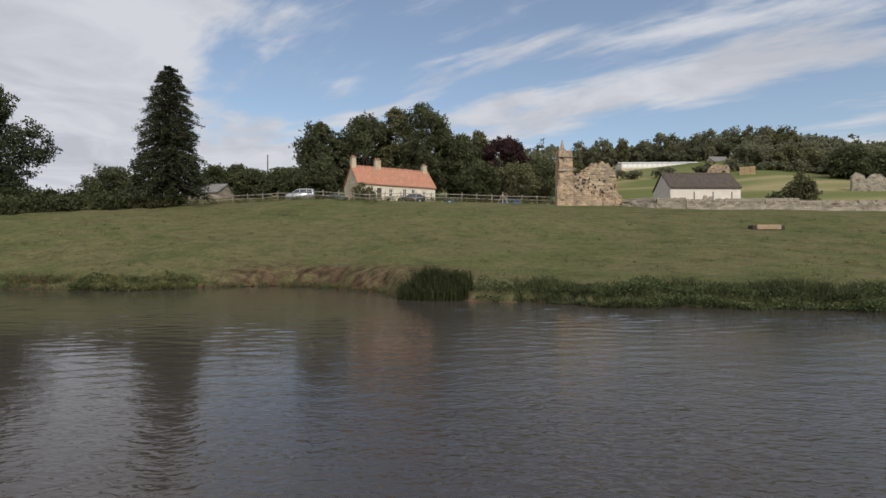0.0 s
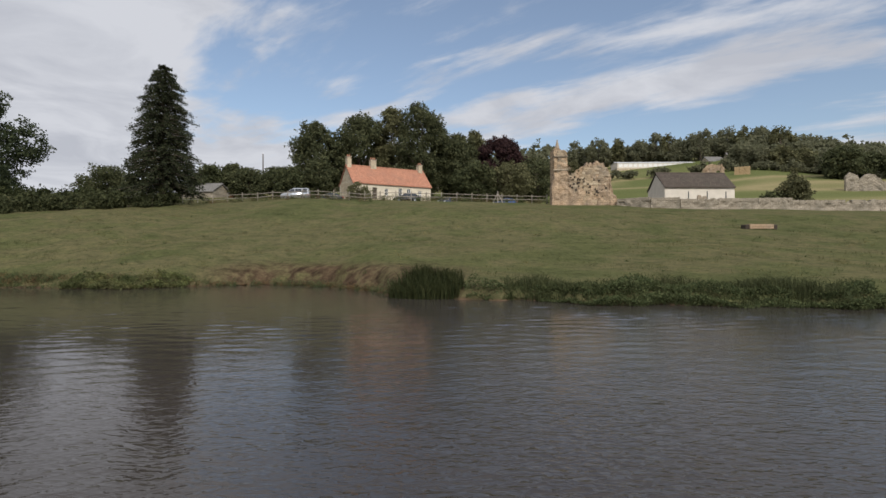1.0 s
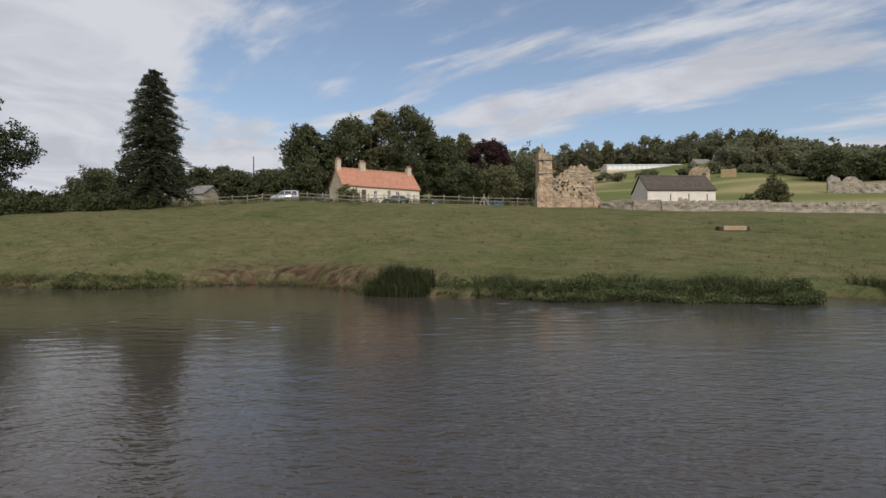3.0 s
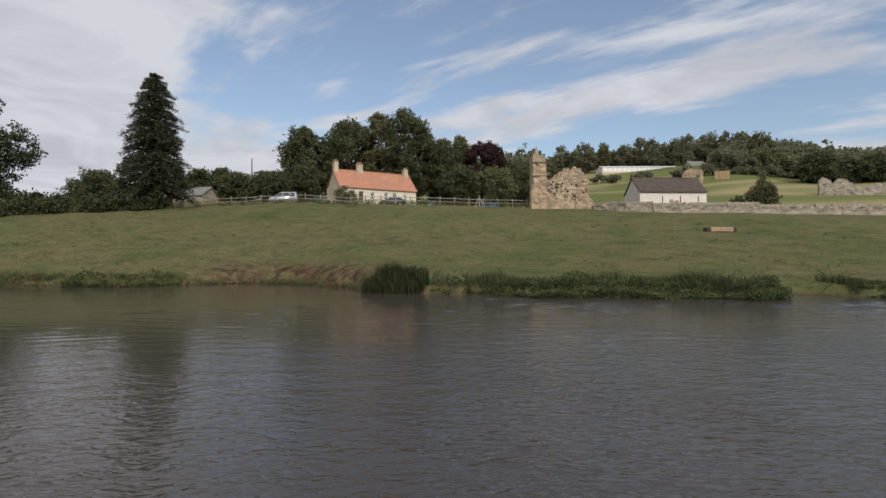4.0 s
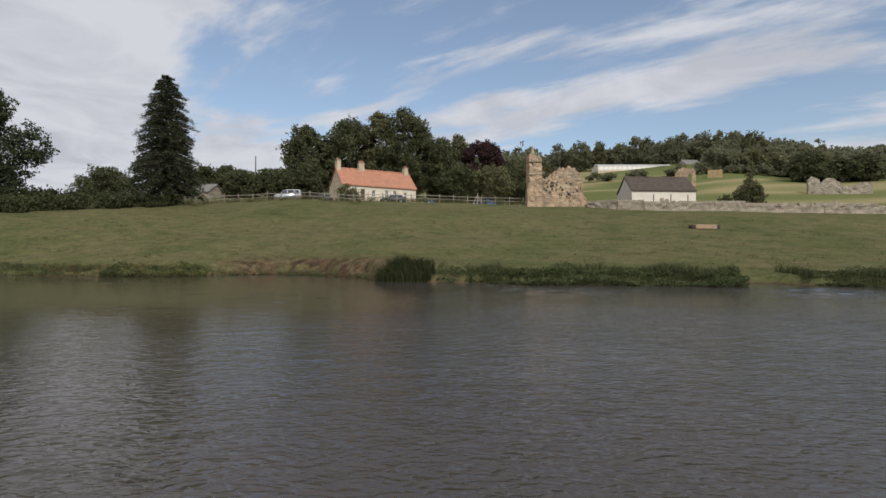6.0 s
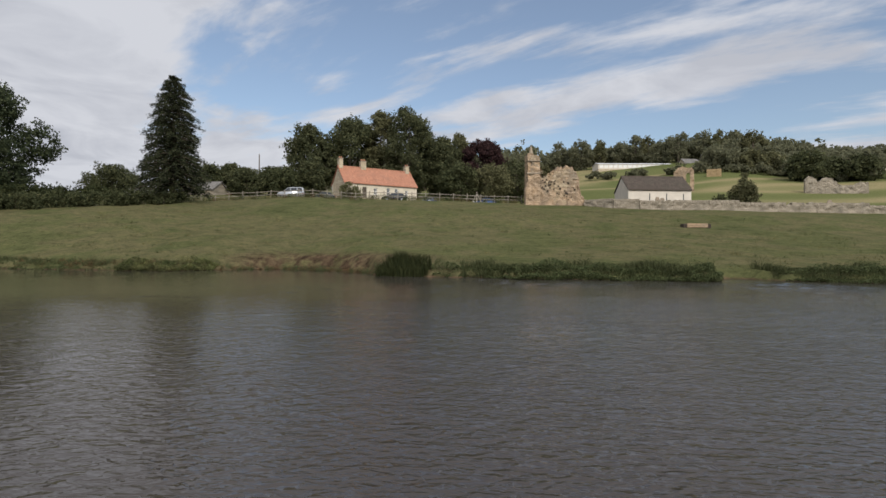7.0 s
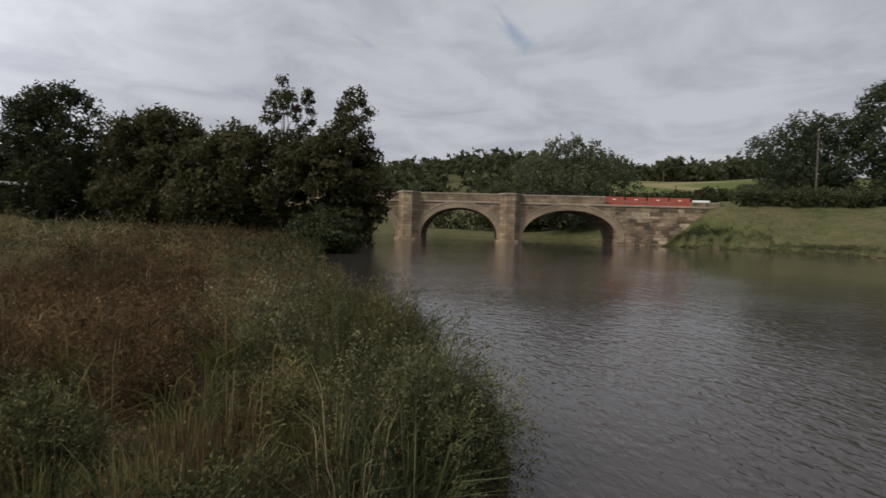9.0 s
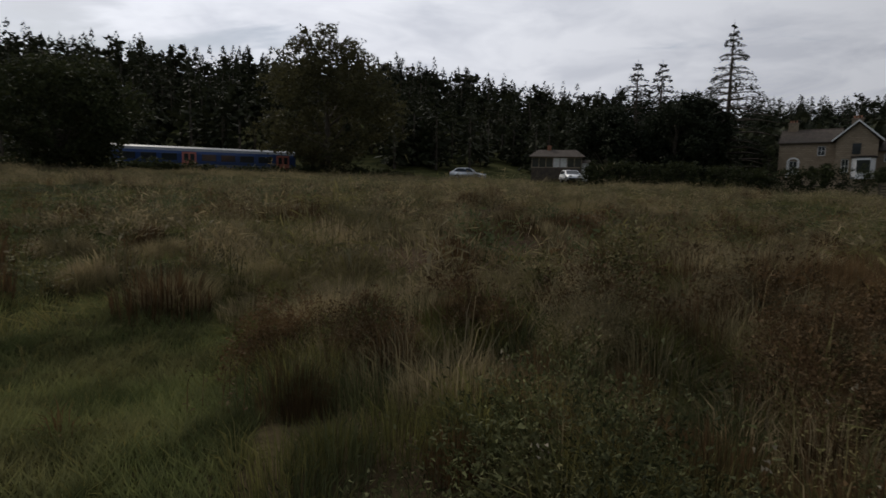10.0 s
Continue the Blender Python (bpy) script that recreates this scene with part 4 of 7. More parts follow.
# near bank
broadleaf("alder_tree", -37.6, -7.2, 10.7, 5.2, ALDERLEAF, "slender green alder tree at the water's edge", 71, leaves=10500, size=0.12, low=0.0, clumps=46, trunk=0.14, tall=1.6, open_=0.35)
broadleaf("alder_tree", -40, -11.8, 11.2, 4.8, ALDERLEAF, "thin half-bare alder tree at the water's edge", 72, leaves=5000, size=0.10, low=0.2, clumps=40, open_=0.65, trunk=0.14, tall=1.5)
broadleaf("alder_tree", -39.6, -10.3, 10.6, 2.6, ALDERLEAF, "slender half-bare alder stem among the bushes", 79, leaves=3200, size=0.10, low=0.25, clumps=30, open_=0.5, trunk=0.10, tall=1.8)
broadleaf("alder_tree", -38, -8.6, 7.6, 7.5, ALDERLEAF, "bushy dark green alder at the water's edge", 73, leaves=20000, size=0.15, low=0.0, clumps=40, trunk=0.12)
broadleaf("willow_bush", -40, -14.5, 7.8, 10, ALDERLEAF, "dense dark green willow bush", 74, leaves=24000, size=0.16, low=0.0, clumps=44, trunk=0.12)
for bx, by, bh, bw, bs in ((-35.2, -8.6, 2.4, 5.0, 171), (-31.0, -9.2, 1.7, 4.4, 172), (-27.2, -9.0, 1.2, 3.6, 173)):
    broadleaf("willow_bush", bx, by, bh, bw, DARKLEAF, "low dark willow bush on the bank below the alders", bs, leaves=7000, size=0.11, low=0.0, clumps=26, trunk=0.05, group="bushes below the alders")
broadleaf("willow_bush", -47, -22, 9.6, 10, ALDERLEAF, "tall dark green willow bush", 75, leaves=24000, size=0.17, low=0.0, clumps=44, trunk=0.15)
broadleaf("round_tree", -56.5, -33, 13.0, 13.0, DARKLEAF, "dense dark rounded tree rising from the hedge", 76, leaves=24000, size=0.15, low=0.08, clumps=50, trunk=0.3)
broadleaf("tree", -7, -80, 17.8, 17, ALDERLEAF, "large dark ragged tree beside the railway", 77, leaves=24000, size=0.19, low=0.02, clumps=54, trunk=0.35)
broadleaf("willow_bush", 18.0, -66.5, 10.5, 15, DARKLEAF, "big rounded dark bush at the meadow's edge", 78, leaves=22000, size=0.17, low=0.0, clumps=48, trunk=0.2)
conifer("cedar_tree", -66.5, -76.3, 28.0 - gz(-66.5, -76.3), 25, PINELEAF, "dark open cedar tree with long level boughs", 81, whorls=24, per=5, sprays=46, size=0.30, droop=0.14, power=1.1)
conifer("cedar_tree", -62.4, -93, 25.5 - gz(-62.4, -93), 13, PINELEAF, "narrow dark conifer behind the station", 82, whorls=22, per=6, sprays=16, size=0.5, droop=0.15)
conifer("cedar_tree", -66, -91, 25.3 - gz(-66, -91), 13, PINELEAF, "narrow dark conifer beside the cedar", 83, whorls=22, per=6, sprays=16, size=0.5, droop=0.15)
hedge("hedge", [(-33.5, -63), (-43, -53), (-49, -43)], 2.5, 1.6, DARKLEAF, "long clipped dark hedge below the station house", 84, per_m=700, size=0.10, jag=0.02)
hedge("hedge", [(-52, -39), (-55, -30), (-56, -22)], 2.3, 1.6, DARKLEAF, "clipped dark hedge beside the station garden", 85, per_m=600, size=0.10, jag=0.02)
hedge("hedge", [(28, -82), (10, -82.5), (-4, -79), (-18, -79)], 0.4, 2.0, DARKLEAF, "rough dark scrub along the railway", 86, per_m=300, size=0.2, jag=0.35)
broadleaf("yew_tree", -57, -76, 13, 13, PINELEAF, "dense dark yew tree beside the station", 87, leaves=18000, size=0.2, low=0.0, clumps=44, trunk=0.3)
broadleaf("yew_tree", -63, -78, 14, 12, PINELEAF, "dense dark evergreen below the cedar", 88, leaves=18000, size=0.2, low=0.0, clumps=44, trunk=0.3)
broadleaf("yew_tree", -48, -80, 11, 13, PINELEAF, "broad dark evergreen behind the signal box", 89, leaves=16000, size=0.2, low=0.0, clumps=44, trunk=0.3)
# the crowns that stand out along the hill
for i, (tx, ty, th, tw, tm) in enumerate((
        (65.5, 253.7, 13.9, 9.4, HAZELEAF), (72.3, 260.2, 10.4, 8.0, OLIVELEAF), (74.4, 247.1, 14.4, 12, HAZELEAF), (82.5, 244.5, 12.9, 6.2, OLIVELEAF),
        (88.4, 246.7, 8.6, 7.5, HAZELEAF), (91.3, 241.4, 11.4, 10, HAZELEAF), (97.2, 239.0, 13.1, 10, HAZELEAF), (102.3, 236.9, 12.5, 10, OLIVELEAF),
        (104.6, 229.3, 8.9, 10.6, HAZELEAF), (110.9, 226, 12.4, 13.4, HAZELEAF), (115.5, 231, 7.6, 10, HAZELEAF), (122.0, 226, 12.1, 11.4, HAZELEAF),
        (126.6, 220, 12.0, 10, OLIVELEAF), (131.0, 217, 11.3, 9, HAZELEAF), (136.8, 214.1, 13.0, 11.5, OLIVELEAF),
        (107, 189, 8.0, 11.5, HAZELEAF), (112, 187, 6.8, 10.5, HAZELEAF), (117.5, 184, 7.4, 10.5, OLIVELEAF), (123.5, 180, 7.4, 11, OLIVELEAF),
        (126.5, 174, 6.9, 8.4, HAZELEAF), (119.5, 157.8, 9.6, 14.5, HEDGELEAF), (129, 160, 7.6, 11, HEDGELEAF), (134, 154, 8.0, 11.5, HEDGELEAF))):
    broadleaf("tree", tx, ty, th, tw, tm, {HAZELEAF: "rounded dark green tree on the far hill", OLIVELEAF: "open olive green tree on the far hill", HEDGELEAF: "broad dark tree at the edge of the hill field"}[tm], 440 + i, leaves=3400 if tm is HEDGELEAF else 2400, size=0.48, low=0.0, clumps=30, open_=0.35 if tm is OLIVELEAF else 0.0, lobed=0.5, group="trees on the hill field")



def scatter(n, x0, x1, y0, y1, seed, keep=lambda x, y: True):
    rng = np.random.default_rng(seed)
    out = []
    while len(out) < n:
        x, y = x0 + (x1 - x0) * rng.random(), y0 + (y1 - y0) * rng.random()
        if keep(x, y):
            out.append((x, y))
    return out


def az_of(x, y):
    return math.degrees(math.atan2(x, y))


wood("wooded_hill", scatter(640, -130, 120, -200, -92, 91, lambda x, y: y < -97 - 0.12 * max(0, -x) and not (-80 < x < -50 and y > -104)), WOODLEAF, "dark mixed wood on the slope above the railway", 92, leaves=210, size=0.76, sharp=0.85, hmin=9, hmax=14, wfac=0.8)
wood("conifer_wood", scatter(520, -330, 150, -250, -165, 93), PINELEAF, "dark conifer wood along the hilltop", 94, leaves=150, size=0.95, sharp=0.9, hmin=11, hmax=16)
wood("wooded_hill", scatter(430, -330, -84, -170, -30, 95, lambda x, y: y < -70 or x < -96), WOODLEAF, "dark mixed wood behind the station house", 96, leaves=200, size=1.1, sharp=0.12, hmin=9, hmax=15, wfac=0.75)
wood("wooded_hill", scatter(620, -460, -190, -60, 330, 97, lambda x, y: (y < 100 or x < -230) and not (y > 0 and -46 < az_of(x, y) < -20)), HEDGELEAF, "far dark wood on the rise beyond the bridge", 98, leaves=140, size=1.25, sharp=0.0, hmin=9, hmax=13, wfac=1.1)
wood("tree_belt", scatter(150, -200, -95, 55, 125, 103, lambda x, y: -72 < az_of(x, y) < -47 and 138 < math.hypot(x, y) < 185), HEDGELEAF, "belt of dark trees beyond the bridge and the lane", 105, leaves=300, size=0.45, hmin=1.5, hmax=2.8, wfac=2.0)
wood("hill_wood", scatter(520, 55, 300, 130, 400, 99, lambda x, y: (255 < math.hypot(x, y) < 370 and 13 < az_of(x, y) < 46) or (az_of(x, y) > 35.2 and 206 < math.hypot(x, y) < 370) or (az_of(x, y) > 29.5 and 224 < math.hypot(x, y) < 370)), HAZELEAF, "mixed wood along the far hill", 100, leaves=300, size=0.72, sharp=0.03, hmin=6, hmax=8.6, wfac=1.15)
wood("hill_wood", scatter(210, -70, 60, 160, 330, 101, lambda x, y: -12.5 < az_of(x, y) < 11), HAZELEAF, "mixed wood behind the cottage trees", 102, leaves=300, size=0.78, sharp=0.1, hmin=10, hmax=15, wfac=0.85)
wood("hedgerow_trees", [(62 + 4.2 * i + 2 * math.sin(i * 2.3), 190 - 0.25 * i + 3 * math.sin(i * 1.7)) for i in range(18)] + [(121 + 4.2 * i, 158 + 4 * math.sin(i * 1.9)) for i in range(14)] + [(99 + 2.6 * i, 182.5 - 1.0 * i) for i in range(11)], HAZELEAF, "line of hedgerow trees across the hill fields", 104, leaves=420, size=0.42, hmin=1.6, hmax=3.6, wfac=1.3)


# ---- the stone bridge ----
BRIDGE_M = pose(-51.5, 34, 0, 0, 0, math.degrees(math.atan2(-0.963, -0.27)))
bridge = thing("stone_bridge", BRIDGE_M, "weathered sandstone three-arched road bridge over the river", "bridge")
ARCHES = ((11.1, 21.8), (24.6, 33.3), (36.2, 45.9))
SPRING, RISE, ROAD, TOP = 0.3, 3.45, 4.45, 5.25


def arch_curve(a, b, grow=0.0, n=28):
    c, h = (a + b) / 2, (b - a) / 2
    return [(c - (h + grow) * math.cos(math.pi * i / n), SPRING + (RISE + grow) * math.sin(math.pi * i / n) ** 0.92) for i in range(n + 1)]


outline = [(-3.0, -1.2)]
for a, b in ARCHES:
    outline += [(a, -1.2)] + arch_curve(a, b) + [(b, -1.2)]
outline += [(60.0, -1.2), (60.0, ROAD), (-3.0, ROAD)]
part("bridge_body", prism(outline, 1, -7.6, 0.0), BRIDGE, bridge)
for y0, y1 in ((-0.42, -0.02), (-7.58, -7.18)):
    for s0, s1 in (((12.6, 60.0),) if y0 > -1 else ((-3.0, 60.0),)):
        part("parapet", box(s0, y0, ROAD, s1, y1, TOP), BRIDGE, bridge)
        k = s0
        while k < s1:
            e = min(k + 1.45, s1)
            part("coping_stone", box(k + 0.008, y0 - 0.05, TOP + 0.002, e - 0.008, y1 + 0.05, TOP + 0.17, 0.02), COPING, bridge)
            k = e
part("string_course", box(-1.5, 0.002, ROAD - 0.16, 60.0, 0.11, ROAD + 0.06, 0.03), COPING, bridge)
for c in (23.2, 34.75):
    pier = part("pier", prism([(c - 1.2, 0.003), (c - 0.5, 1.0), (c + 0.5, 1.0), (c + 1.2, 0.003)], 2, -1.2, TOP + 0.05), BRIDGE, bridge, "angled stone pier rising to the parapet")
    part("pier_cap", prism([(c - 1.3, -0.45), (c - 1.3, 0.05), (c - 0.56, 1.1), (c + 0.56, 1.1), (c + 1.3, 0.05), (c + 1.3, -0.45)], 2, TOP + 0.052, TOP + 0.24), COPING, pier)
    part("pier_footing", prism([(c - 1.6, 0.004), (c - 0.9, 1.25), (c + 0.9, 1.25), (c + 1.6, 0.004)], 2, -1.2, 0.22), BRIDGE, pier)
for a, b in ARCHES:
    inner, outer, n = arch_curve(a, b, 0.0, 27), arch_curve(a, b, 0.58, 27), 27
    for i in range(n):
        quad = [inner[i], inner[i + 1], outer[i + 1], outer[i]]
        cx, cz_ = sum(p[0] for p in quad) / 4, sum(p[1] for p in quad) / 4
        quad = [(cx + (p[0] - cx) * 0.965, cz_ + (p[1] - cz_) * 0.985) for p in quad]
        part("voussoir", prism(quad, 1, 0.003, 0.07 + 0.02 * (i % 3 == 1)), VOUSSOIR, bridge)
    part("arch_moulding", prism(arch_curve(a, b, 0.74, 30) + arch_curve(a, b, 0.60, 30)[::-1], 1, 0.003, 0.12), COPING, bridge)
rs_ = random.Random(5)
barrier = thing("road_barrier", BRIDGE_M @ pose(3.1, -0.75, ROAD + 0.003), "red plastic road barrier panel on the bridge", "barrier", "barriers on the bridge")
bb = bmesh.new()
for z0, z1 in ((0.08, 0.42), (0.52, 0.98)):
    add_box(bb, 0, -0.03, z0, 2.25, 0.03, z1, 0.012)
for x0 in (0.0, 1.1, 2.17):
    add_box(bb, x0, -0.028, 0.08, x0 + 0.08, 0.028, 0.98)
part("panel", bb, BARRIER, barrier)
for x0 in (0.2, 1.85):
    part("foot", box(x0, -0.3, 0.0, x0 + 0.2, 0.3, 0.08, 0.02), RUBBER, barrier, "black rubber foot")
part("reflector", box(0.95, 0.032, 0.66, 1.3, 0.045, 0.76), WHITE, barrier, "white reflective strip")
for i in range(1, 4):
    copy_thing(barrier, BRIDGE_M @ pose(3.1 + 2.42 * i, -0.75 + 0.08 * rs_.uniform(-1, 1), ROAD + 0.003, 0, 0, rs_.uniform(-3, 3)))
board = thing("traffic_board", BRIDGE_M @ pose(0.9, -0.8, ROAD - 0.05), "white and dark striped road works board", "sign")
part("plank", box(0, -0.02, 0.62, 1.9, 0.02, 0.86, 0.008), WHITE, board)
for x0 in (0.25, 1.55):
    part("leg", box(x0, -0.2, 0, x0 + 0.06, 0.2, 0.62), DARKWOOD, board)


# ---- houses ----
def wall_bm(L, H, th, holes):
    """A wall along x from 0 to L, y 0 to th, with holes (x0, x1, z0, z1) through it."""
    bm = bmesh.new()
    x = 0.0
    for x0, x1, z0, z1 in sorted(holes):
        if x0 > x:
            add_box(bm, x, 0, 0, x0, th, H)
        if z0 > 0:
            add_box(bm, x0, 0, 0, x1, th, z0)
        if z1 < H:
            add_box(bm, x0, 0, z1, x1, th, H)
        x = x1
    add_box(bm, x, 0, 0, L, th, H)
    return bm


def window(parent, x0, x1, z0, z1, cols=2, rows=2, y=0.0, frame_mat=None, th=0.35):
    fm = frame_mat or WHITE
    bm = bmesh.new()
    f = 0.07
    ya, yb_ = y + 0.10, y + 0.17
    for a in ((x0, z0, x0 + f, z1), (x1 - f, z0, x1, z1), (x0 + f, z0, x1 - f, z0 + f), (x0 + f, z1 - f, x1 - f, z1)):
        add_box(bm, a[0], ya, a[1], a[2], yb_, a[3])
    for i in range(1, cols):
        c = x0 + (x1 - x0) * i / cols
        add_box(bm, c - 0.025, ya + 0.01, z0 + f, c + 0.025, yb_ - 0.01, z1 - f)
    for i in range(1, rows):
        c = z0 + (z1 - z0) * i / rows
        add_box(bm, x0 + f, ya + 0.012, c - 0.02, x1 - f, yb_ - 0.012, c + 0.02)
    w = part("window", bm, fm, parent, "white painted window frame")
    part("pane", box(x0 + f * 0.5, ya + 0.03, z0 + f * 0.5, x1 - f * 0.5, ya + 0.045, z1 - f * 0.5), GLASS, w, "dark glass pane")
    part("sill", box(x0 - 0.06, y - 0.08, z0 - 0.09, x1 + 0.06, y + 0.1, z0 - 0.002), COPING, w, "stone sill")
    return w


def gabled(ob, L, D, H, R, wallmat, roofmat, front_holes=(), gable_mat=None, over=0.25, th=0.35, win=(2, 2), doors=(), back=True, y0=0.0):
    """Walls, gables and roof of a plain house: front at y = 0, ridge along x."""
    holes = list(front_holes) + list(doors)
    part("front_wall", wall_bm(L, H, th, holes), wallmat, ob)
    if back:
        part("back_wall", box(0, D - th, 0, L, D, H), wallmat, ob)
    for x0 in (0, L - th):
        part("gable_wall", prism([(th, 0), (D - th, 0), (D - th, H), (D / 2, R - 0.12), (th, H)], 0, x0 + 0.002, x0 + th - 0.002), gable_mat or wallmat, ob)
    sl = (R - H) / (D / 2)
    for sgn in (0, 1):
        a = (-over, H - sl * over) if not sgn else (D + over, H - sl * over)
        pts = [a, (D / 2, R), (D / 2, R + 0.16), (a[0], a[1] + 0.16)]
        part("roof_slope", prism(pts, 0, -over * 0.6, L + over * 0.6), roofmat, ob)
    part("ridge", prism([(D / 2 - 0.16, R + 0.06), (D / 2, R + 0.27), (D / 2 + 0.16, R + 0.06)], 0, -over * 0.6, L + over * 0.6), roofmat, ob)
    for h in front_holes:
        window(ob, *h, *win)
    for x0, x1, z0, z1 in doors:
        part("door", box(x0, 0.14, z0, x1, 0.2, z1), DARKWOOD, ob, "dark painted door")
    part("floor", box(th, th, 0.02, L - th, D - th, 0.1), DARKWOOD, ob)


def chimney(ob, x, y, z0, z1, w, d, mat, pots=2):
    c = part("chimney", box(x - w / 2, y - d / 2, z0, x + w / 2, y + d / 2, z1), mat, ob)
    part("chimney_cap", box(x - w / 2 - 0.07, y - d / 2 - 0.07, z1 + 0.001, x + w / 2 + 0.07, y + d / 2 + 0.07, z1 + 0.14, 0.02), COPING, c)
    for i in range(pots):
        part("chimney_pot", cyl(0.13, 0.10, z1 + 0.141, z1 + 0.5, 10, x + (i - (pots - 1) / 2) * 0.36, y), PANTILE, c, "clay chimney pot")


cott_ang = math.degrees(math.atan2(0.514, 0.857))
cz0 = 11.2
cottage = thing("cottage", pose(-13.7, 91.9, cz0, 0, 0, cott_ang), "long low stone cottage with a red pantile roof and cream front", "house")
part("footing", box(-0.1, -0.1, -2.2, 15.3, 6.1, -0.002), COTSTONE, cottage)
gabled(cottage, 15.2, 6.0, 2.75, 5.85, LIMECOAT, PANTILE, [(5.9, 6.6, 0.7, 1.9), (8.6, 9.35, 0.6, 2.1), (10.3, 11.05, 0.6, 2.1), (12.6, 13.25, 0.75, 1.85)], COTSTONE, doors=[(3.6, 4.45, 0.0, 2.0)])
chimney(cottage, 0.42, 3.0, 5.0, 7.3, 0.75, 0.9, COTSTONE)
chimney(cottage, 5.0, 3.0, 5.6, 7.15, 1.05, 0.8, COTSTONE, 3)
chimney(cottage, 14.5, 3.0, 5.0, 6.95, 0.8, 0.9, COTSTONE)

chapel = thing("white_barn", pose(34.3, 80.4, 8.6, 0, 0, 1.5), "white limewashed stone barn with a dark slate roof", "barn")
gabled(chapel, 10.6, 6.0, 3.0, 5.35, WHITEWASH, SLATE, [], WHITEWASH, doors=[], over=0.2, win=(1, 1))
for wx in (3.5, 6.35, 9.2):
    part("slit_window", box(wx, -0.02, 1.25, wx + 0.15, 0.05, 2.35), GLASS, chapel, "narrow dark slit window")

farm = thing("farm_shed", pose(74.0, 220, 36.2, 0, 0, -2), "long white-roofed farm shed on the hill", "barn")
part("plinth", box(0, 0, -5.5, 35, 9, -0.002), COTSTONE, farm)
gabled(farm, 35, 9, 2.1, 2.9, WHITEWASH, LEAD, [], WHITEWASH)
for k in range(17):
    part("pane", box(0.6 + 2.0 * k, -0.03, 0.5, 2.1 + 2.0 * k, -0.004, 1.8), LAMP, farm, "pale reflecting glass pane")
shed = thing("farm_shed", pose(154.5, 177.5, gz(160, 174) - 0.3, 0, 0, -30), "low pale farm shed among the hill trees", "barn")
gabled(shed, 16, 7, 2.2, 1.6, WHITEWASH, LEAD, [], WHITEWASH)
for fx, fy, fl, fd, fh, fr, fa in ((108.5, 214, 7.0, 7, 0.8, 3.0, 4), (117.5, 216, 7, 7, 1.2, 3.4, -8)):
    fb = thing("farm_building", pose(fx, fy, gz(fx, fy) - 0.6, 0, 0, fa), "grey-roofed stone farm building on the hill", "barn", "farm buildings on the hill")
    part("plinth", box(0, 0, -5, fl, fd, -0.002), COTSTONE, fb)
    gabled(fb, fl, fd, fh, fr, COTSTONE, GREYROOF)
for fx, fy, fl, fd, fh, fr, fa, fm, lab in ((-55.0, 96, 6, 5, 1.0, 2.2, 12, GREYROOF, "low grey-roofed outbuilding behind the hedge"), (-46.5, 99, 7, 6, 1.3, 2.9, -10, GREYROOF, "grey-roofed farm outbuilding behind the fence"), (-39.5, 102, 3.0, 4, 1.2, 2.8, 55, PANTILE, "brick outbuilding with a tiled gable roof")):
    fb = thing("outbuilding", pose(fx, fy, gz(fx, fy) - 0.1, 0, 0, fa), lab, "shed", "farm outbuildings")
    gabled(fb, fl, fd, fh, fr, BRICKRED if fm is PANTILE else WALL, GREYROOF)


# ---- the priory ruin, the field wall ----
def rough_wall(bm, x0, x1, y0, y1, z0, tops, seed, step=0.26, rise=0.27, wear=0.10):
    """A broken wall: worn masonry with stepped, uneven heads."""
    rng = random.Random(seed)
    n = max(3, int((x1 - x0) / step))
    rows = []
    m_ = max(6, int((max(tops) - z0) / rise))
    for i in range(n + 1):
        f = i / n
        k = f * (len(tops) - 1)
        a = int(min(k, len(tops) - 2))
        top = tops[a] + (tops[a + 1] - tops[a]) * (k - a) + rng.choice((-0.25, -0.1, 0, 0.1, 0.2))
        x = x0 + (x1 - x0) * f
        col = []
        for j in range(m_ + 1):
            z = z0 + (top - z0) * j / m_
            d = noise.fractal(Vector((x * 0.9 + seed, 0, z * 0.9)), 1.0, 2.0, 4) * 0.22 + rng.uniform(-wear, wear) * 0.6
            col.append((x + rng.uniform(-0.05, 0.05), y0 + d - 0.012 * (m_ - j), z + rng.uniform(-0.04, 0.04)))
        colb = [(p[0], y1 + rng.uniform(-0.08, 0.08), p[2]) for p in col]
        rows.append([bm.verts.new(p) for p in col + colb[::-1]])
    for r0, r1 in zip(rows, rows[1:]):
        for j in range(len(r0) - 1):
            bm.faces.new((r0[j], r1[j], r1[j + 1], r0[j + 1]))
    bm.faces.new(rows[0])
    bm.faces.new(rows[-1][::-1])
    bmesh.ops.recalc_face_normals(bm, faces=bm.faces)


def ruin_head(x0, x1, z0, z1):
    return z1 < np.interp((x0 + x1) / 2, (18.8, 19.7, 20.6, 21.5, 22.4, 23.4, 24.3, 25.1), (14.6, 13.6, 13.2, 14.2, 14.3, 14.5, 14.2, 12.7))


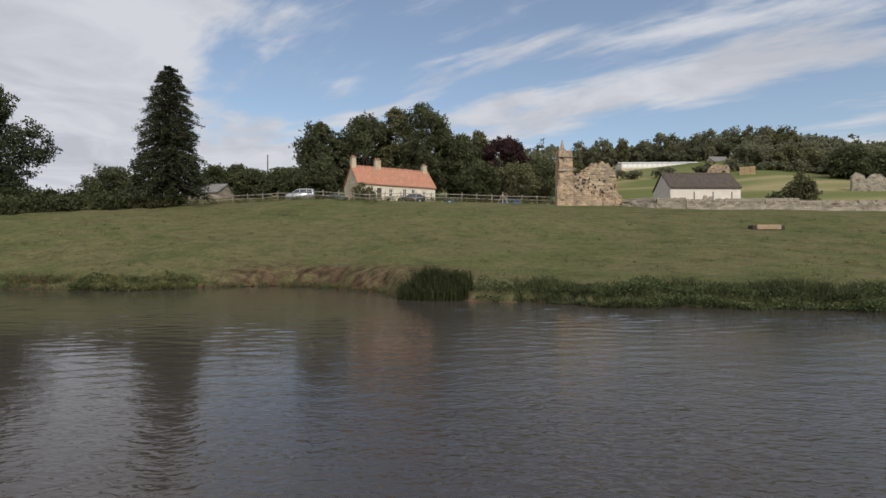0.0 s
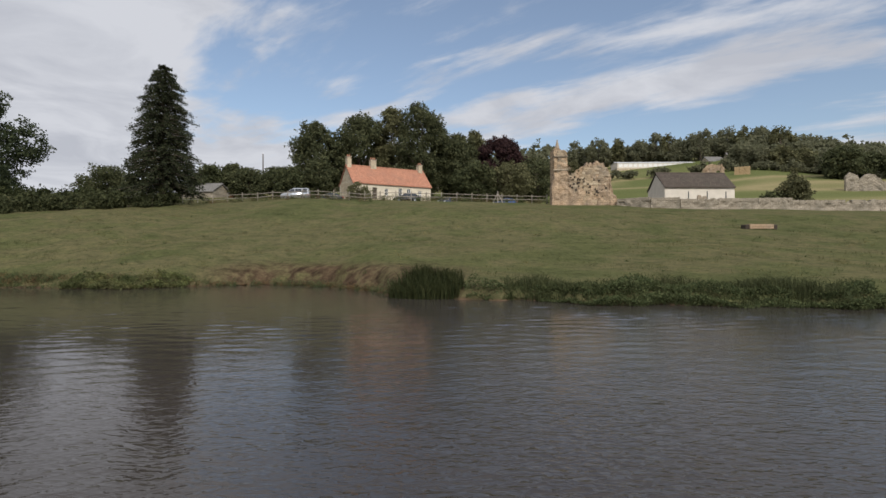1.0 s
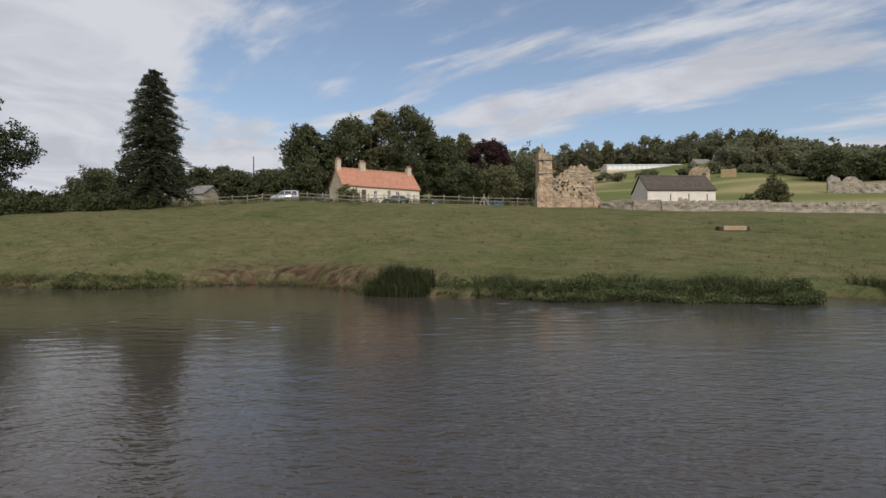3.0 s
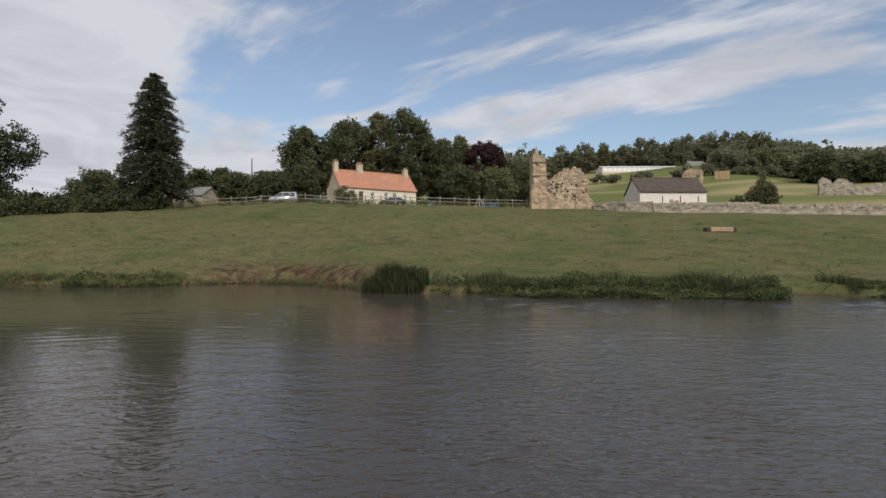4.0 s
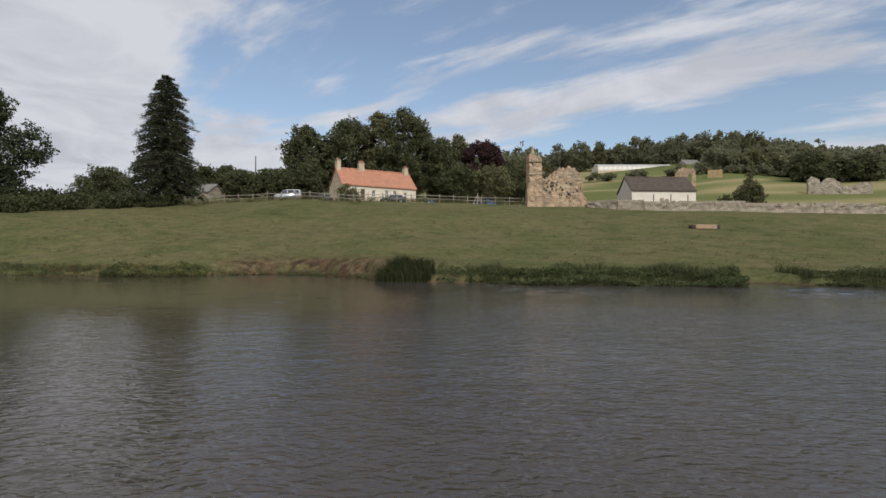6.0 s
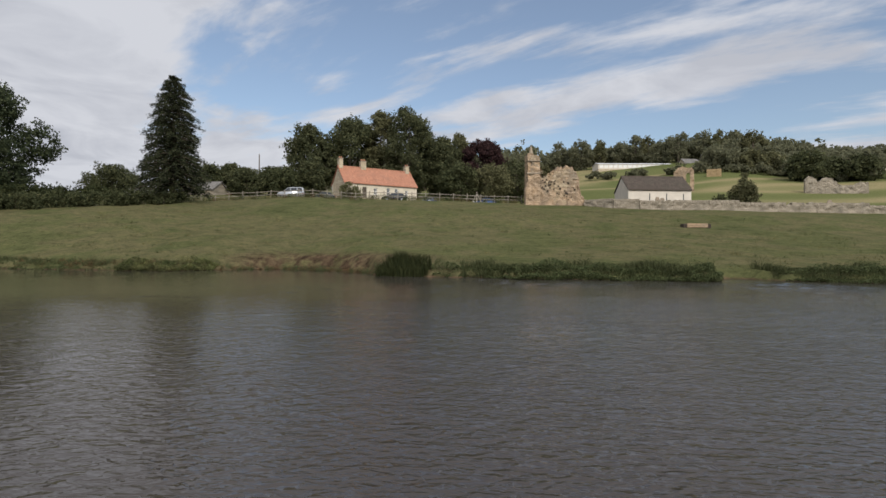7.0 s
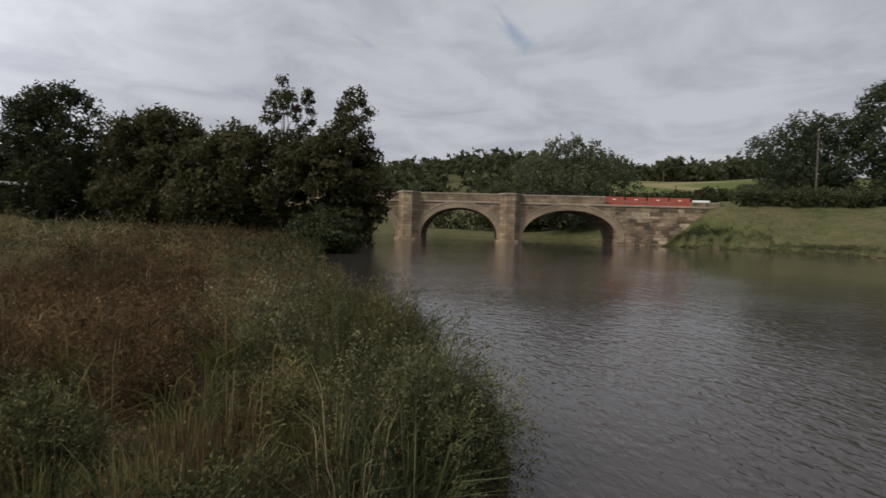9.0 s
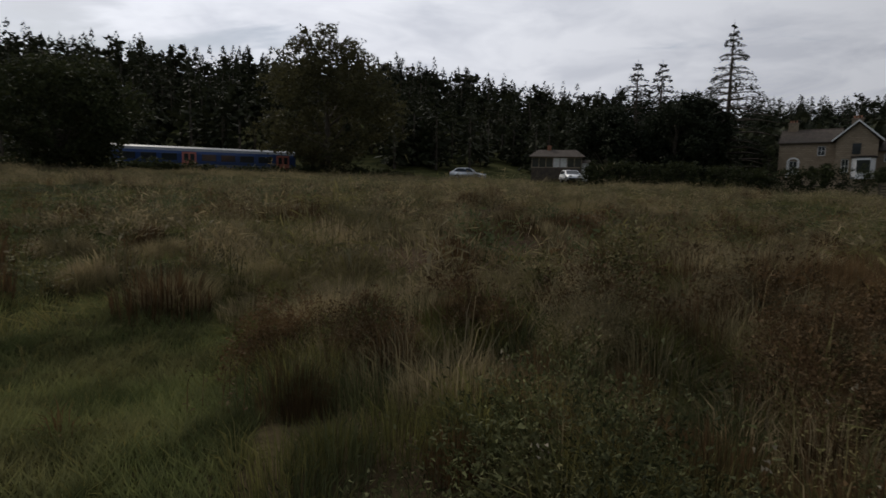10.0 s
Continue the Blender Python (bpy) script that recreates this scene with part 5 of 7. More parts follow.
rz0 = gz(21, 77.5) - 0.3
ruin = thing("ruined_gatehouse", pose(0, 0, 0), "broken sandstone priory ruin with a slender pinnacle", "ruin")
bm = bmesh.new()
rough_wall(bm, 18.7, 25.2, 77.2, 78.6, rz0, (14.9, 13.9, 13.5, 14.5, 14.6, 14.8, 14.5, 13.0), 4)
part("wall", bm, RUIN, ruin)
bm = bmesh.new()
rough_wall(bm, 17.0, 18.9, 76.8, 79.2, rz0, (16.4, 16.8, 16.5, 15.9), 6)
part("turret", bm, RUIN, ruin, "taller broken stone turret")
bm = bmesh.new()
rough_wall(bm, 16.6, 17.7, 76.3, 77.6, rz0, (11.2, 12.4, 12.2), 8)
part("buttress", bm, RUIN, ruin)
bm = bmesh.new()
rough_wall(bm, 25.0, 26.6, 77.0, 78.4, rz0, (11.8, 10.2, 9.6, 9.2), 9)
part("toothing", bm, RUIN, ruin)
part("pinnacle", cyl(0.42, 0.06, 16.5, 18.1, 8, 17.75, 78), COPING, ruin, "slender stone pinnacle")
rr = random.Random(8)
part("string_course", box(16.85, 76.5, 13.4, 18.98, 76.78, 13.65, 0.05), COPING, ruin)
part("string_course", box(16.9, 76.52, 15.4, 18.95, 76.78, 15.55, 0.05), COPING, ruin)
# sockets where a roof and vault once sprang, in a band that falls across the wall; dark blocks paint the holes' shade
for i in range(46):
    f = rr.random()
    wx, wz = 19.3 + 5.5 * f, 12.6 - 2.6 * f + rr.gauss(0, 0.75)
    if wz < rz0 + 0.8 or not ruin_head(wx, wx + 0.2, wz, wz + 0.6):
        continue
    w_, h_ = rr.uniform(0.12, 0.30), rr.uniform(0.12, 0.34)
    part("socket", box(wx - w_ / 2, 76.93, wz - h_ / 2, wx + w_ / 2, 77.02, wz + h_ / 2, 0.02), DARKSTONE, ruin, "masonry socket, its shade painted as a dark block")
ivy = thing("ivy", pose(19.7, 77.2, 13.6), "olive green ivy clump on the broken wall head", "ivy")
irng = np.random.default_rng(88)
P_, U_, V_ = leaf_cloud(irng, np.array([(0, 0, 0), (0.5, 0, 0.5), (-0.3, 0, 0.8), (0.9, 0.1, -0.2), (0.3, 0, 1.1)], float), np.array([0.5, 0.45, 0.4, 0.35, 0.35]), 1800, 0.08)
mpart("foliage", rhombs("foliage", P_, U_, V_, OLIVELEAF), ivy)

fwall = thing("field_wall", pose(0, 0, 0), "long weathered stone boundary wall of uneven height", "wall")
pts = [(26.0, 76.6), (29.5, 73.6), (33, 72.6), (38, 72.3), (43.3, 72.2), (48, 72.4), (54, 72.6), (60, 72.6), (68, 72.4), (80, 72.0), (95, 71.5)]
for i, (a, b) in enumerate(zip(pts, pts[1:])):
    L = math.hypot(b[0] - a[0], b[1] - a[1])
    z = min(gz(*a), gz(*b)) - 0.15
    bm = bmesh.new()
    hh = 1.5 + 0.08 * math.sin(i * 2.1)
    rough_wall(bm, 0.012, L - 0.012, -0.25, 0.25, 0, (hh, hh * (0.95 + 0.06 * math.sin(i)), hh * 1.02), 20 + i, 0.3, 0.2, 0.05)
    w = part("wall_length", bm, WALL, fwall)
    w.matrix_basis = pose(a[0], a[1], z, 0, 0, math.degrees(math.atan2(b[1] - a[1], b[0] - a[0])))
    bm = bmesh.new()
    k = 0.02
    while k < L - 0.3:
        e = min(k + 0.55 + 0.4 * rr.random(), L - 0.02)
        if i not in (2, 6) or rr.random() < 0.7:
            add_box(bm, k + 0.01, -0.3, hh - 0.34, e - 0.01, 0.3, hh + 0.08 + 0.05 * rr.random(), 0.025)
        k = e
    w2 = part("coping", bm, WALL, fwall)
    w2.matrix_basis = w.matrix_basis.copy()
for x0, h0 in ((36.6, 0.62), (37.5, 0.42), (63.5, 0.5)):
    st = thing("gravestone", pose(x0, 74.6, gz(x0, 74.6), 0, rr.uniform(-8, 8), rr.uniform(-15, 15)), "weathered leaning stone slab behind the field wall", "gravestone", "stone slabs behind the wall")
    part("slab", prism([(-0.32, -0.3), (0.32, -0.3), (0.32, 1.5), (0.2, 1.5 + h0 * 0.6), (-0.2, 1.5 + h0 * 0.6), (-0.32, 1.5)], 1, -0.09, 0.09), COPING, st)
frag = thing("ruined_wall", pose(100.4, 131.6, gz(103, 130) - 0.5, 0, 0, -20), "broken stump of sandstone priory wall", "ruin")
for x0, x1, tops, sd in ((0, 2.7, (4.6, 5.3, 4.9, 4.1), 31), (2.72, 7.6, (3.5, 4.7, 4.5, 3.0), 32), (7.62, 14.0, (2.7, 2.5, 2.6, 3.3, 3.1), 33)):
    bm = bmesh.new()
    rough_wall(bm, x0, x1, 0, 1.1, 0, tops, sd)
    part("wall", bm, WALL, frag)
arch = thing("ruined_gable", pose(70.6, 141.2, gz(72.5, 140.4) - 0.4, 0, 0, -25), "broken sandstone gable with an arched opening beyond the barn", "ruin")
bm = bmesh.new()
rough_wall(bm, -0.6, 2.5, 0, 0.9, 0, (5.6, 6.9, 7.2, 7.0), 34)
part("wall", bm, RUIN, arch)
bm = bmesh.new()
rough_wall(bm, 3.6, 4.5, 0, 0.9, 0, (6.9, 7.0, 6.2), 35)
part("pier", bm, RUIN, arch)
part("arch", prism([(2.45, 4.9), (2.75, 5.4), (3.05, 5.55), (3.35, 5.4), (3.65, 4.9), (3.65, 6.9), (2.45, 6.9)], 1, 0.1, 0.8), RUIN, arch, "round arch head")
stack = thing("straw_stack", pose(95.6, 172.6, gz(97, 171.5) - 0.1, 0, 0, -30), "stack of ochre straw bales in the hill field", "straw bales")
for zi in range(3):
    for xi in range(3):
        part("bale", box(0.02 + 1.5 * xi, 0.03 * zi, 0.9 * zi + 0.01, 1.48 + 1.5 * xi, 1.4, 0.9 * zi + 0.89, 0.06), STRAWBALE, stack)
trough = thing("water_trough", pose(28.9, 49.2, gz(30, 49.4) - 0.02, 0, 0, 4), "weathered grey stone water trough in the pasture", "trough")
bm = bmesh.new()
for b_ in ((0, 0, 0.08, 2.3, 0.12, 0.5), (0, 0.68, 0.08, 2.3, 0.8, 0.5), (0, 0.12, 0.08, 0.12, 0.68, 0.5), (2.18, 0.12, 0.08, 2.3, 0.68, 0.5), (0.12, 0.12, 0.08, 2.18, 0.68, 0.16)):
    add_box(bm, *b_)
part("basin", bm, RUIN, trough)
for x0 in (-0.42, 2.32):
    part("block", box(x0, 0.05, -0.2, x0 + 0.4, 0.75, 0.46, 0.06), DARKSTONE, trough, "dark end block")
for x0 in (0.15, 1.85):
    part("block", box(x0, 0.1, -0.2, x0 + 0.3, 0.7, 0.078), COPING, trough)
part("water", box(0.122, 0.122, 0.36, 2.178, 0.678, 0.38), WATER, trough)

# post-and-rail fence above the pasture
fence = thing("field_fence", pose(0, 0, 0), "weathered wooden post and rail fence above the pasture", "fence")
fx = np.linspace(-36.5, 16.6, 25)
fpts = [(x, 79 + 0.7 * math.sin(x * 0.11), gz(x, 79 + 0.7 * math.sin(x * 0.11))) for x in fx]
frng = random.Random(3)
for i, (x, y, z) in enumerate(fpts):
    p = part("post", box(-0.06, -0.06, -0.3, 0.06, 0.06, 1.22 + 0.1 * frng.random(), 0.015), WOOD, fence)
    p.matrix_basis = pose(x, y, z, frng.uniform(-3, 3), frng.uniform(-3, 3), frng.uniform(-8, 8))
for (x0, y0, z0), (x1, y1, z1) in zip(fpts, fpts[1:]):
    for h in (0.5, 1.0):
        L = math.hypot(x1 - x0, y1 - y0)
        r_ = part("rail", box(0.02, -0.025, -0.045, L - 0.02, 0.025, 0.045, 0.01), WOOD, fence)
        r_.matrix_basis = pose(x0, y0 - 0.1, z0 + h, 0, -math.degrees(math.atan2(z1 - z0, L)), math.degrees(math.atan2(y1 - y0, x1 - x0)))
stile = thing("timber_brace", pose(9.2, 78.2, gz(9.2, 78.2)), "crossed weathered timber braces at the fence", "fence")
for s_ in (-1, 1):
    b_ = part("brace", box(-0.06, -0.05, 0, 0.06, 0.05, 1.7, 0.01), WOOD, stile)
    b_.matrix_basis = pose(s_ * 0.75, 0, -0.1, 0, -s_ * 28, 0)
part("post", box(-0.08, -0.02, -0.2, 0.08, 0.12, 1.6, 0.015), WOOD, stile)


def pole_thing(x, y, h, label, arm=True):
    ob = thing("utility_pole", pose(x, y, gz(x, y)), label, "pole", "utility poles")
    part("shaft", cyl(0.15, 0.1, -0.3, h, 10), BARK, ob)
    if arm:
        part("crossarm", box(-0.7, -0.05, h - 0.6, 0.7, 0.05, h - 0.48), DARKWOOD, ob)
    part("insulator", cyl(0.05, 0.03, h, h + 0.15, 8), WHITE, ob)


pole_thing(-34.5, 110, 8.6, "dark wooden utility pole among the trees", False)
pole_thing(-70, 66, 10.5, "dark wooden utility pole beside the oaks")


# ---- vehicles ----
def car(m, paint, label, group="", van=False, category="car", L=4.3, Wd=1.75):
    ob = thing("van" if van else "car", m, label, category, group)
    w = Wd / 2
    if van:
        prof = [(0.0, 0.35), (0.05, 0.9), (0.35, 1.08), (1.0, 1.2), (1.75, 1.85), (2.2, 1.95), (L - 0.15, 1.95), (L, 1.0), (L, 0.35)]
        glass = [(1.12, 1.24), (1.78, 1.80), (2.2, 1.84), (L - 0.25, 1.84), (L - 0.1, 1.24)]
    else:
        prof = [(0.0, 0.3), (0.02, 0.62), (0.3, 0.78), (1.15, 0.92), (1.85, 1.42), (2.4, 1.48), (3.4, 1.44), (L - 0.25, 1.0), (L, 0.9), (L, 0.32)]
        glass = [(1.35, 0.97), (1.92, 1.38), (3.35, 1.38), (L - 0.42, 1.0)]
    bm = bmesh.new()
    def inset(z):
        return w - max(0, z - 0.95) * 0.20
    a = [bm.verts.new((x, -inset(z), z)) for x, z in prof]
    b = [bm.verts.new((x, inset(z), z)) for x, z in prof]
    n = len(prof)
    bm.faces.new(a)
    bm.faces.new(b[::-1])
    for i in range(n):
        bm.faces.new((a[i], b[i], b[(i + 1) % n], a[(i + 1) % n]))
    bmesh.ops.recalc_face_normals(bm, faces=bm.faces)
    bmesh.ops.bevel(bm, geom=[e for e in bm.edges], offset=0.05, segments=2, affect="EDGES")
    part("body", bm, paint, ob, smooth=True)
    for s in (-1, 1):
        bm = bmesh.new()
        vs = [bm.verts.new((x, s * (inset(z) + 0.012), z)) for x, z in glass]
        vs2 = [bm.verts.new((x, s * (inset(z) - 0.02), z)) for x, z in glass]
        bm.faces.new(vs)
        bm.faces.new(vs2[::-1])
        for i in range(len(vs)):
            bm.faces.new((vs[i], vs2[i], vs2[(i + 1) % len(vs)], vs[(i + 1) % len(vs)]))
        bmesh.ops.recalc_face_normals(bm, faces=bm.faces)
        part("side_window", bm, CARGLASS, ob, "dark side glass")
        for px in ([2.25, 3.35] if van else [2.45]):
            part("pillar", box(px, s * (inset(1.3) + 0.0) - 0.02, 0.97 if not van else 1.24, px + 0.09, s * inset(1.3) + 0.03, 1.4 if not van else 1.85), paint, ob)
    i0 = 3
    (xa, za), (xb, zb) = prof[i0], prof[i0 + 1]
    bm = bmesh.new()
    q_ = []
    for f, sg in ((0.08, -1), (0.08, 1), (0.92, 1), (0.92, -1)):
        x, z = xa + (xb - xa) * f, za + (zb - za) * f
        q_.append((x - 0.03, sg * (inset(z) - 0.1), z + 0.03))
    bm.faces.new([bm.verts.new(p) for p in q_])
    r_ = bmesh.ops.extrude_face_region(bm, geom=list(bm.faces))
    for v in [g for g in r_["geom"] if isinstance(g, bmesh.types.BMVert)]:
        v.co.x += 0.05
        v.co.z -= 0.05
    bmesh.ops.recalc_face_normals(bm, faces=bm.faces)
    part("windscreen", bm, CARGLASS, ob, "dark windscreen")
    for wx in (0.85, L - 0.85):
        for s in (-1, 1):
            ty = part("wheel", cyl(0.33, 0.33, -0.1, 0.1, 16), RUBBER, ob)
            ty.matrix_basis = pose(wx, s * (w - 0.1), 0.33, 90, 0, 0)
            rm = part("rim", cyl(0.2, 0.2, -0.11, 0.11, 12), ALLOY, ty, "alloy rim")
    for s in (-1, 1):
        part("headlight", box(0.0, s * (w - 0.3) - 0.16, 0.62, 0.16, s * (w - 0.3) + 0.16, 0.78, 0.03), LAMP, ob, "clear headlight")
        part("tail_light", box(L - 0.06, s * (w - 0.14) - 0.08, 0.75, L + 0.02, s * (w - 0.14) + 0.08, 1.05, 0.02), TAILRED, ob, "red tail light")
        part("mirror", box(1.45 if not van else 1.3, s * (w + 0.02) - 0.09, 0.95, 1.6 if not van else 1.45, s * (w + 0.02) + 0.09, 1.1, 0.03), paint, ob)
    part("bumper", box(-0.04, -w * 0.9, 0.3, 0.12, w * 0.9, 0.5, 0.04), RUBBER, ob)
    return ob


park = "cars beside the cottage"
car(pose(-24.4, 87.5, gz(-22.5, 87.5)), SILVER, "silver passenger van parked behind the fence", park, van=True, category="van", L=4.4, Wd=1.85)
car(pose(-19.2, 89, gz(-17, 89), 0, 0, 4), CARDARK, "dark grey parked car beside the van", park)
car(pose(-6.5, 86.5, gz(-4.5, 86.5), 0, 0, 6), CARDARK, "dark parked car in front of the cottage", park)
car(pose(1.2, 90, gz(3, 90), 0, 0, 70), CARBLUE, "dark blue parked car beside the cottage", park)
car(pose(9.5, 90, gz(11, 90), 0, 0, 12), CARBLUE, "blue parked car beyond the fence", park)

# ---- the station side ----
station = thing("station_house", pose(-68.7, -68.9, 4.2, 0, 0, 124.8), "buff stone station house with a gabled wing and slate roof", "house")
part("footing", box(-0.12, -1.72, -2.6, 15.7, 7.1, -0.002), STATSTONE, station)
gabled(station, 7.0, 7.0, 5.0, 6.9, STATSTONE, SLATE, [(1.3, 2.3, 0.7, 2.5), (4.5, 5.4, 3.2, 4.5)], win=(2, 2))
part("wing_wall", wall_bm(4.4, 5.0, 0.35, [(0.7, 1.5, 0.8, 2.6), (2.9, 3.7, 0.8, 2.6)]), STATSTONE, station).matrix_basis = pose(6.6, -1.6, 0)
part("wing_gable", prism([(6.6, 5.002), (11.0, 5.002), (8.8, 7.3)], 1, -1.6, -1.25), STATSTONE, station)
for wx in (7.3, 9.5):
    window(station, wx, wx + 0.8, 0.8, 2.6, 2, 2, -1.6)
part("gable_window", box(8.35, -1.66, 3.2, 9.25, -1.6, 4.6), GLASS, station, "dark upper window")
for x0 in (6.6, 10.65):
    part("wing_side", box(x0, -1.248, 0, x0 + 0.35, 5.0, 5.0), STATSTONE, station)
for sgn in (-1, 1):
    part("wing_roof", prism([(8.8, 7.42), (8.8, 7.58), (8.8 + sgn * 2.7, 5.0), (8.8 + sgn * 2.7, 4.84)], 1, -2.0, 5.0), SLATE, station)
    part("barge_board", prism([(8.8, 7.40), (8.8, 7.62), (8.8 + sgn * 2.74, 5.02), (8.8 + sgn * 2.74, 4.78)], 1, -2.06, -2.002), WHITE, station, "pale painted barge board")
bay = part("bay_window", prism([(8.9, -2.5), (8.4, -1.62), (10.9, -1.62), (10.4, -2.5)], 2, 0, 2.7), WHITE, station, "white painted bay window")
part("pane", box(8.95, -2.53, 0.9, 10.35, -2.50, 2.4), GLASS, bay)
part("bay_roof", prism([(8.8, -2.6), (8.25, -1.62), (11.05, -1.62), (10.5, -2.6)], 2, 2.701, 2.95), SLATE, bay)
part("rear_wing", wall_bm(4.6, 3.9, 0.35, [(0.8, 1.5, 2.4, 3.5), (2.6, 3.3, 2.4, 3.5)]), STATSTONE, station).matrix_basis = pose(11.002, 2.4, 0)
for wx in (11.8, 13.6):
    window(station, wx, wx + 0.7, 2.4, 3.5, 2, 2, 2.4)
part("rear_gable", prism([(2.75, 0), (6.4, 0), (6.4, 3.9), (4.4, 5.4), (2.75, 3.9)], 0, 15.25, 15.6), STATSTONE, station)
for a_, b_ in ((2.1, 3.75), (6.7, 3.75)):
    part("rear_roof", prism([(a_, b_), (4.4, 5.45), (4.4, 5.6), (a_, b_ + 0.15)], 0, 11.0, 15.9), SLATE, station)
chimney(station, 1.2, 3.5, 6.4, 8.0, 1.2, 0.7, STATSTONE, 3)
chimney(station, 8.6, 4.0, 6.8, 8.3, 1.3, 0.7, STATSTONE, 3)
part("arch_surround", prism([(1.05, 0.0), (1.05, 2.4)] + [(1.8 - 0.75 * math.cos(math.pi * k / 10), 2.4 + 0.6 * math.sin(math.pi * k / 10)) for k in range(1, 10)] + [(2.55, 2.4), (2.55, 0.0), (2.35, 0.0), (2.35, 2.4)] + [(1.8 + 0.55 * math.cos(math.pi * k / 10), 2.4 + 0.4 * math.sin(math.pi * k / 10)) for k in range(1, 10)] + [(1.25, 2.4), (1.25, 0.0)], 1, -0.1, -0.003), WHITE, station, "white arched window surround")

for sx, sh, sw in ((-0.9, 4.6, 2.2), (4.2, 1.6, 1.6), (5.6, 2.1, 1.5), (11.8, 1.5, 2.2)):
    sp_ = station.matrix_basis @ Vector((sx, -1.3 if sx < 6 else -2.9, 0))
    broadleaf("shrub", sp_.x, sp_.y, sh + 0.3, sw, HEDGELEAF, "dark garden shrub against the station house", int(90 + sx), leaves=2600, size=0.09, low=0.0, clumps=22, trunk=0.05, group="garden shrubs", base=4.0, tall=1.5)

sbox = thing("signal_box", pose(-31.9, -72.9, 4.0, 0, 0, 149.9), "small timber signal box with a grey hipped roof", "hut")
part("base_wall", box(0, 0, -2.2, 6.3, 3.4, 0.75), DARKWOOD, sbox)
bm = bmesh.new()
for k in range(8):
    x0 = 6.2 * k / 7
    add_box(bm, x0, 0.0, 0.752, x0 + 0.1, 0.1, 2.15)
add_box(bm, 0.1, 0.01, 0.752, 6.2, 0.09, 0.86)
add_box(bm, 0.1, 0.01, 2.0, 6.2, 0.09, 2.15)
part("window_frame", bm, COPING, sbox, "pale painted window frames")
for k in range(7):
    x0 = 6.2 * k / 7 + 0.1
    part("pane", box(x0, 0.04, 0.862, x0 + 0.785, 0.055, 1.998), GLASS if k not in (3, 4) else LAMP, sbox)
part("back_wall", box(0, 3.3, 0.752, 6.3, 3.4, 2.15), DARKWOOD, sbox)
for x0 in (0.0, 6.2):
    part("end_wall", box(x0, 0.102, 0.752, x0 + 0.1, 3.298, 2.15), WOOD, sbox)
bm = bmesh.new()
e = [(-0.4, -0.4, 2.15), (6.7, -0.4, 2.15), (6.7, 3.8, 2.15), (-0.4, 3.8, 2.15), (0.7, 1.7, 3.15), (5.6, 1.7, 3.15)]
vv = [bm.verts.new(p) for p in e]
for f_ in ((0, 1, 5, 4), (1, 2, 5), (2, 3, 4, 5), (3, 0, 4), (3, 2, 1, 0)):
    bm.faces.new([vv[i] for i in f_])
bmesh.ops.recalc_face_normals(bm, faces=bm.faces)
part("roof", bm, SLATE, sbox)
part("chimney", box(1.9, 1.5, 2.9, 2.4, 2.0, 3.7), BRICKRED, sbox)
part("porch", box(6.31, 0.6, -2.2, 7.2, 2.0, 1.35), WHITE, sbox, "small white porch")
part("porch_roof", prism([(0.45, 1.35), (1.3, 1.85), (2.15, 1.35)], 0, 6.31, 7.35), SLATE, sbox)
st_cars = "cars at the crossing"
car(pose(-24.3, -69.6, 2.85, 0, 0, -21), SILVER, "silver estate car parked at the crossing", st_cars)
car(pose(-33.4, -64.6, 2.85, 0, 0, -105), CARWHITE, "white car parked below the signal box", st_cars, L=4.0)

gate = thing("field_gate", pose(-49.2, -42.0, gz(-49.2, -42), 0, 0, 122), "weathered dark wooden field gate between posts", "gate")
for x0 in (-0.15, 2.15):
    part("post", box(x0, -0.09, -0.3, x0 + 0.17, 0.09, 1.35, 0.02), DARKWOOD, gate)
for k in range(5):
    part("bar", box(0.05, -0.03, 0.15 + 0.24 * k, 2.13, 0.03, 0.26 + 0.24 * k), DARKWOOD, gate)
part("brace", prism([(0.1, 0.2), (0.22, 0.2), (2.1, 1.1), (1.98, 1.1)], 1, -0.06, -0.032), DARKWOOD, gate)

port = thing("carport", pose(-65.1, -46.3, 4.0, 0, 0, 117), "low carport with a long flat white roof", "carport")
part("roof", box(0, 0, 0.9, 5.9, 2.8, 1.12, 0.03), LEAD, port)
part("fascia", box(-0.03, -0.03, 0.86, 5.93, -0.002, 1.14), WHITE, port)
for x0 in (0.1, 2.8, 5.6):
    for y0 in (0.1, 2.5):
        part("post", box(x0, y0, -0.9, x0 + 0.12, y0 + 0.12, 0.898), WHITE, port)

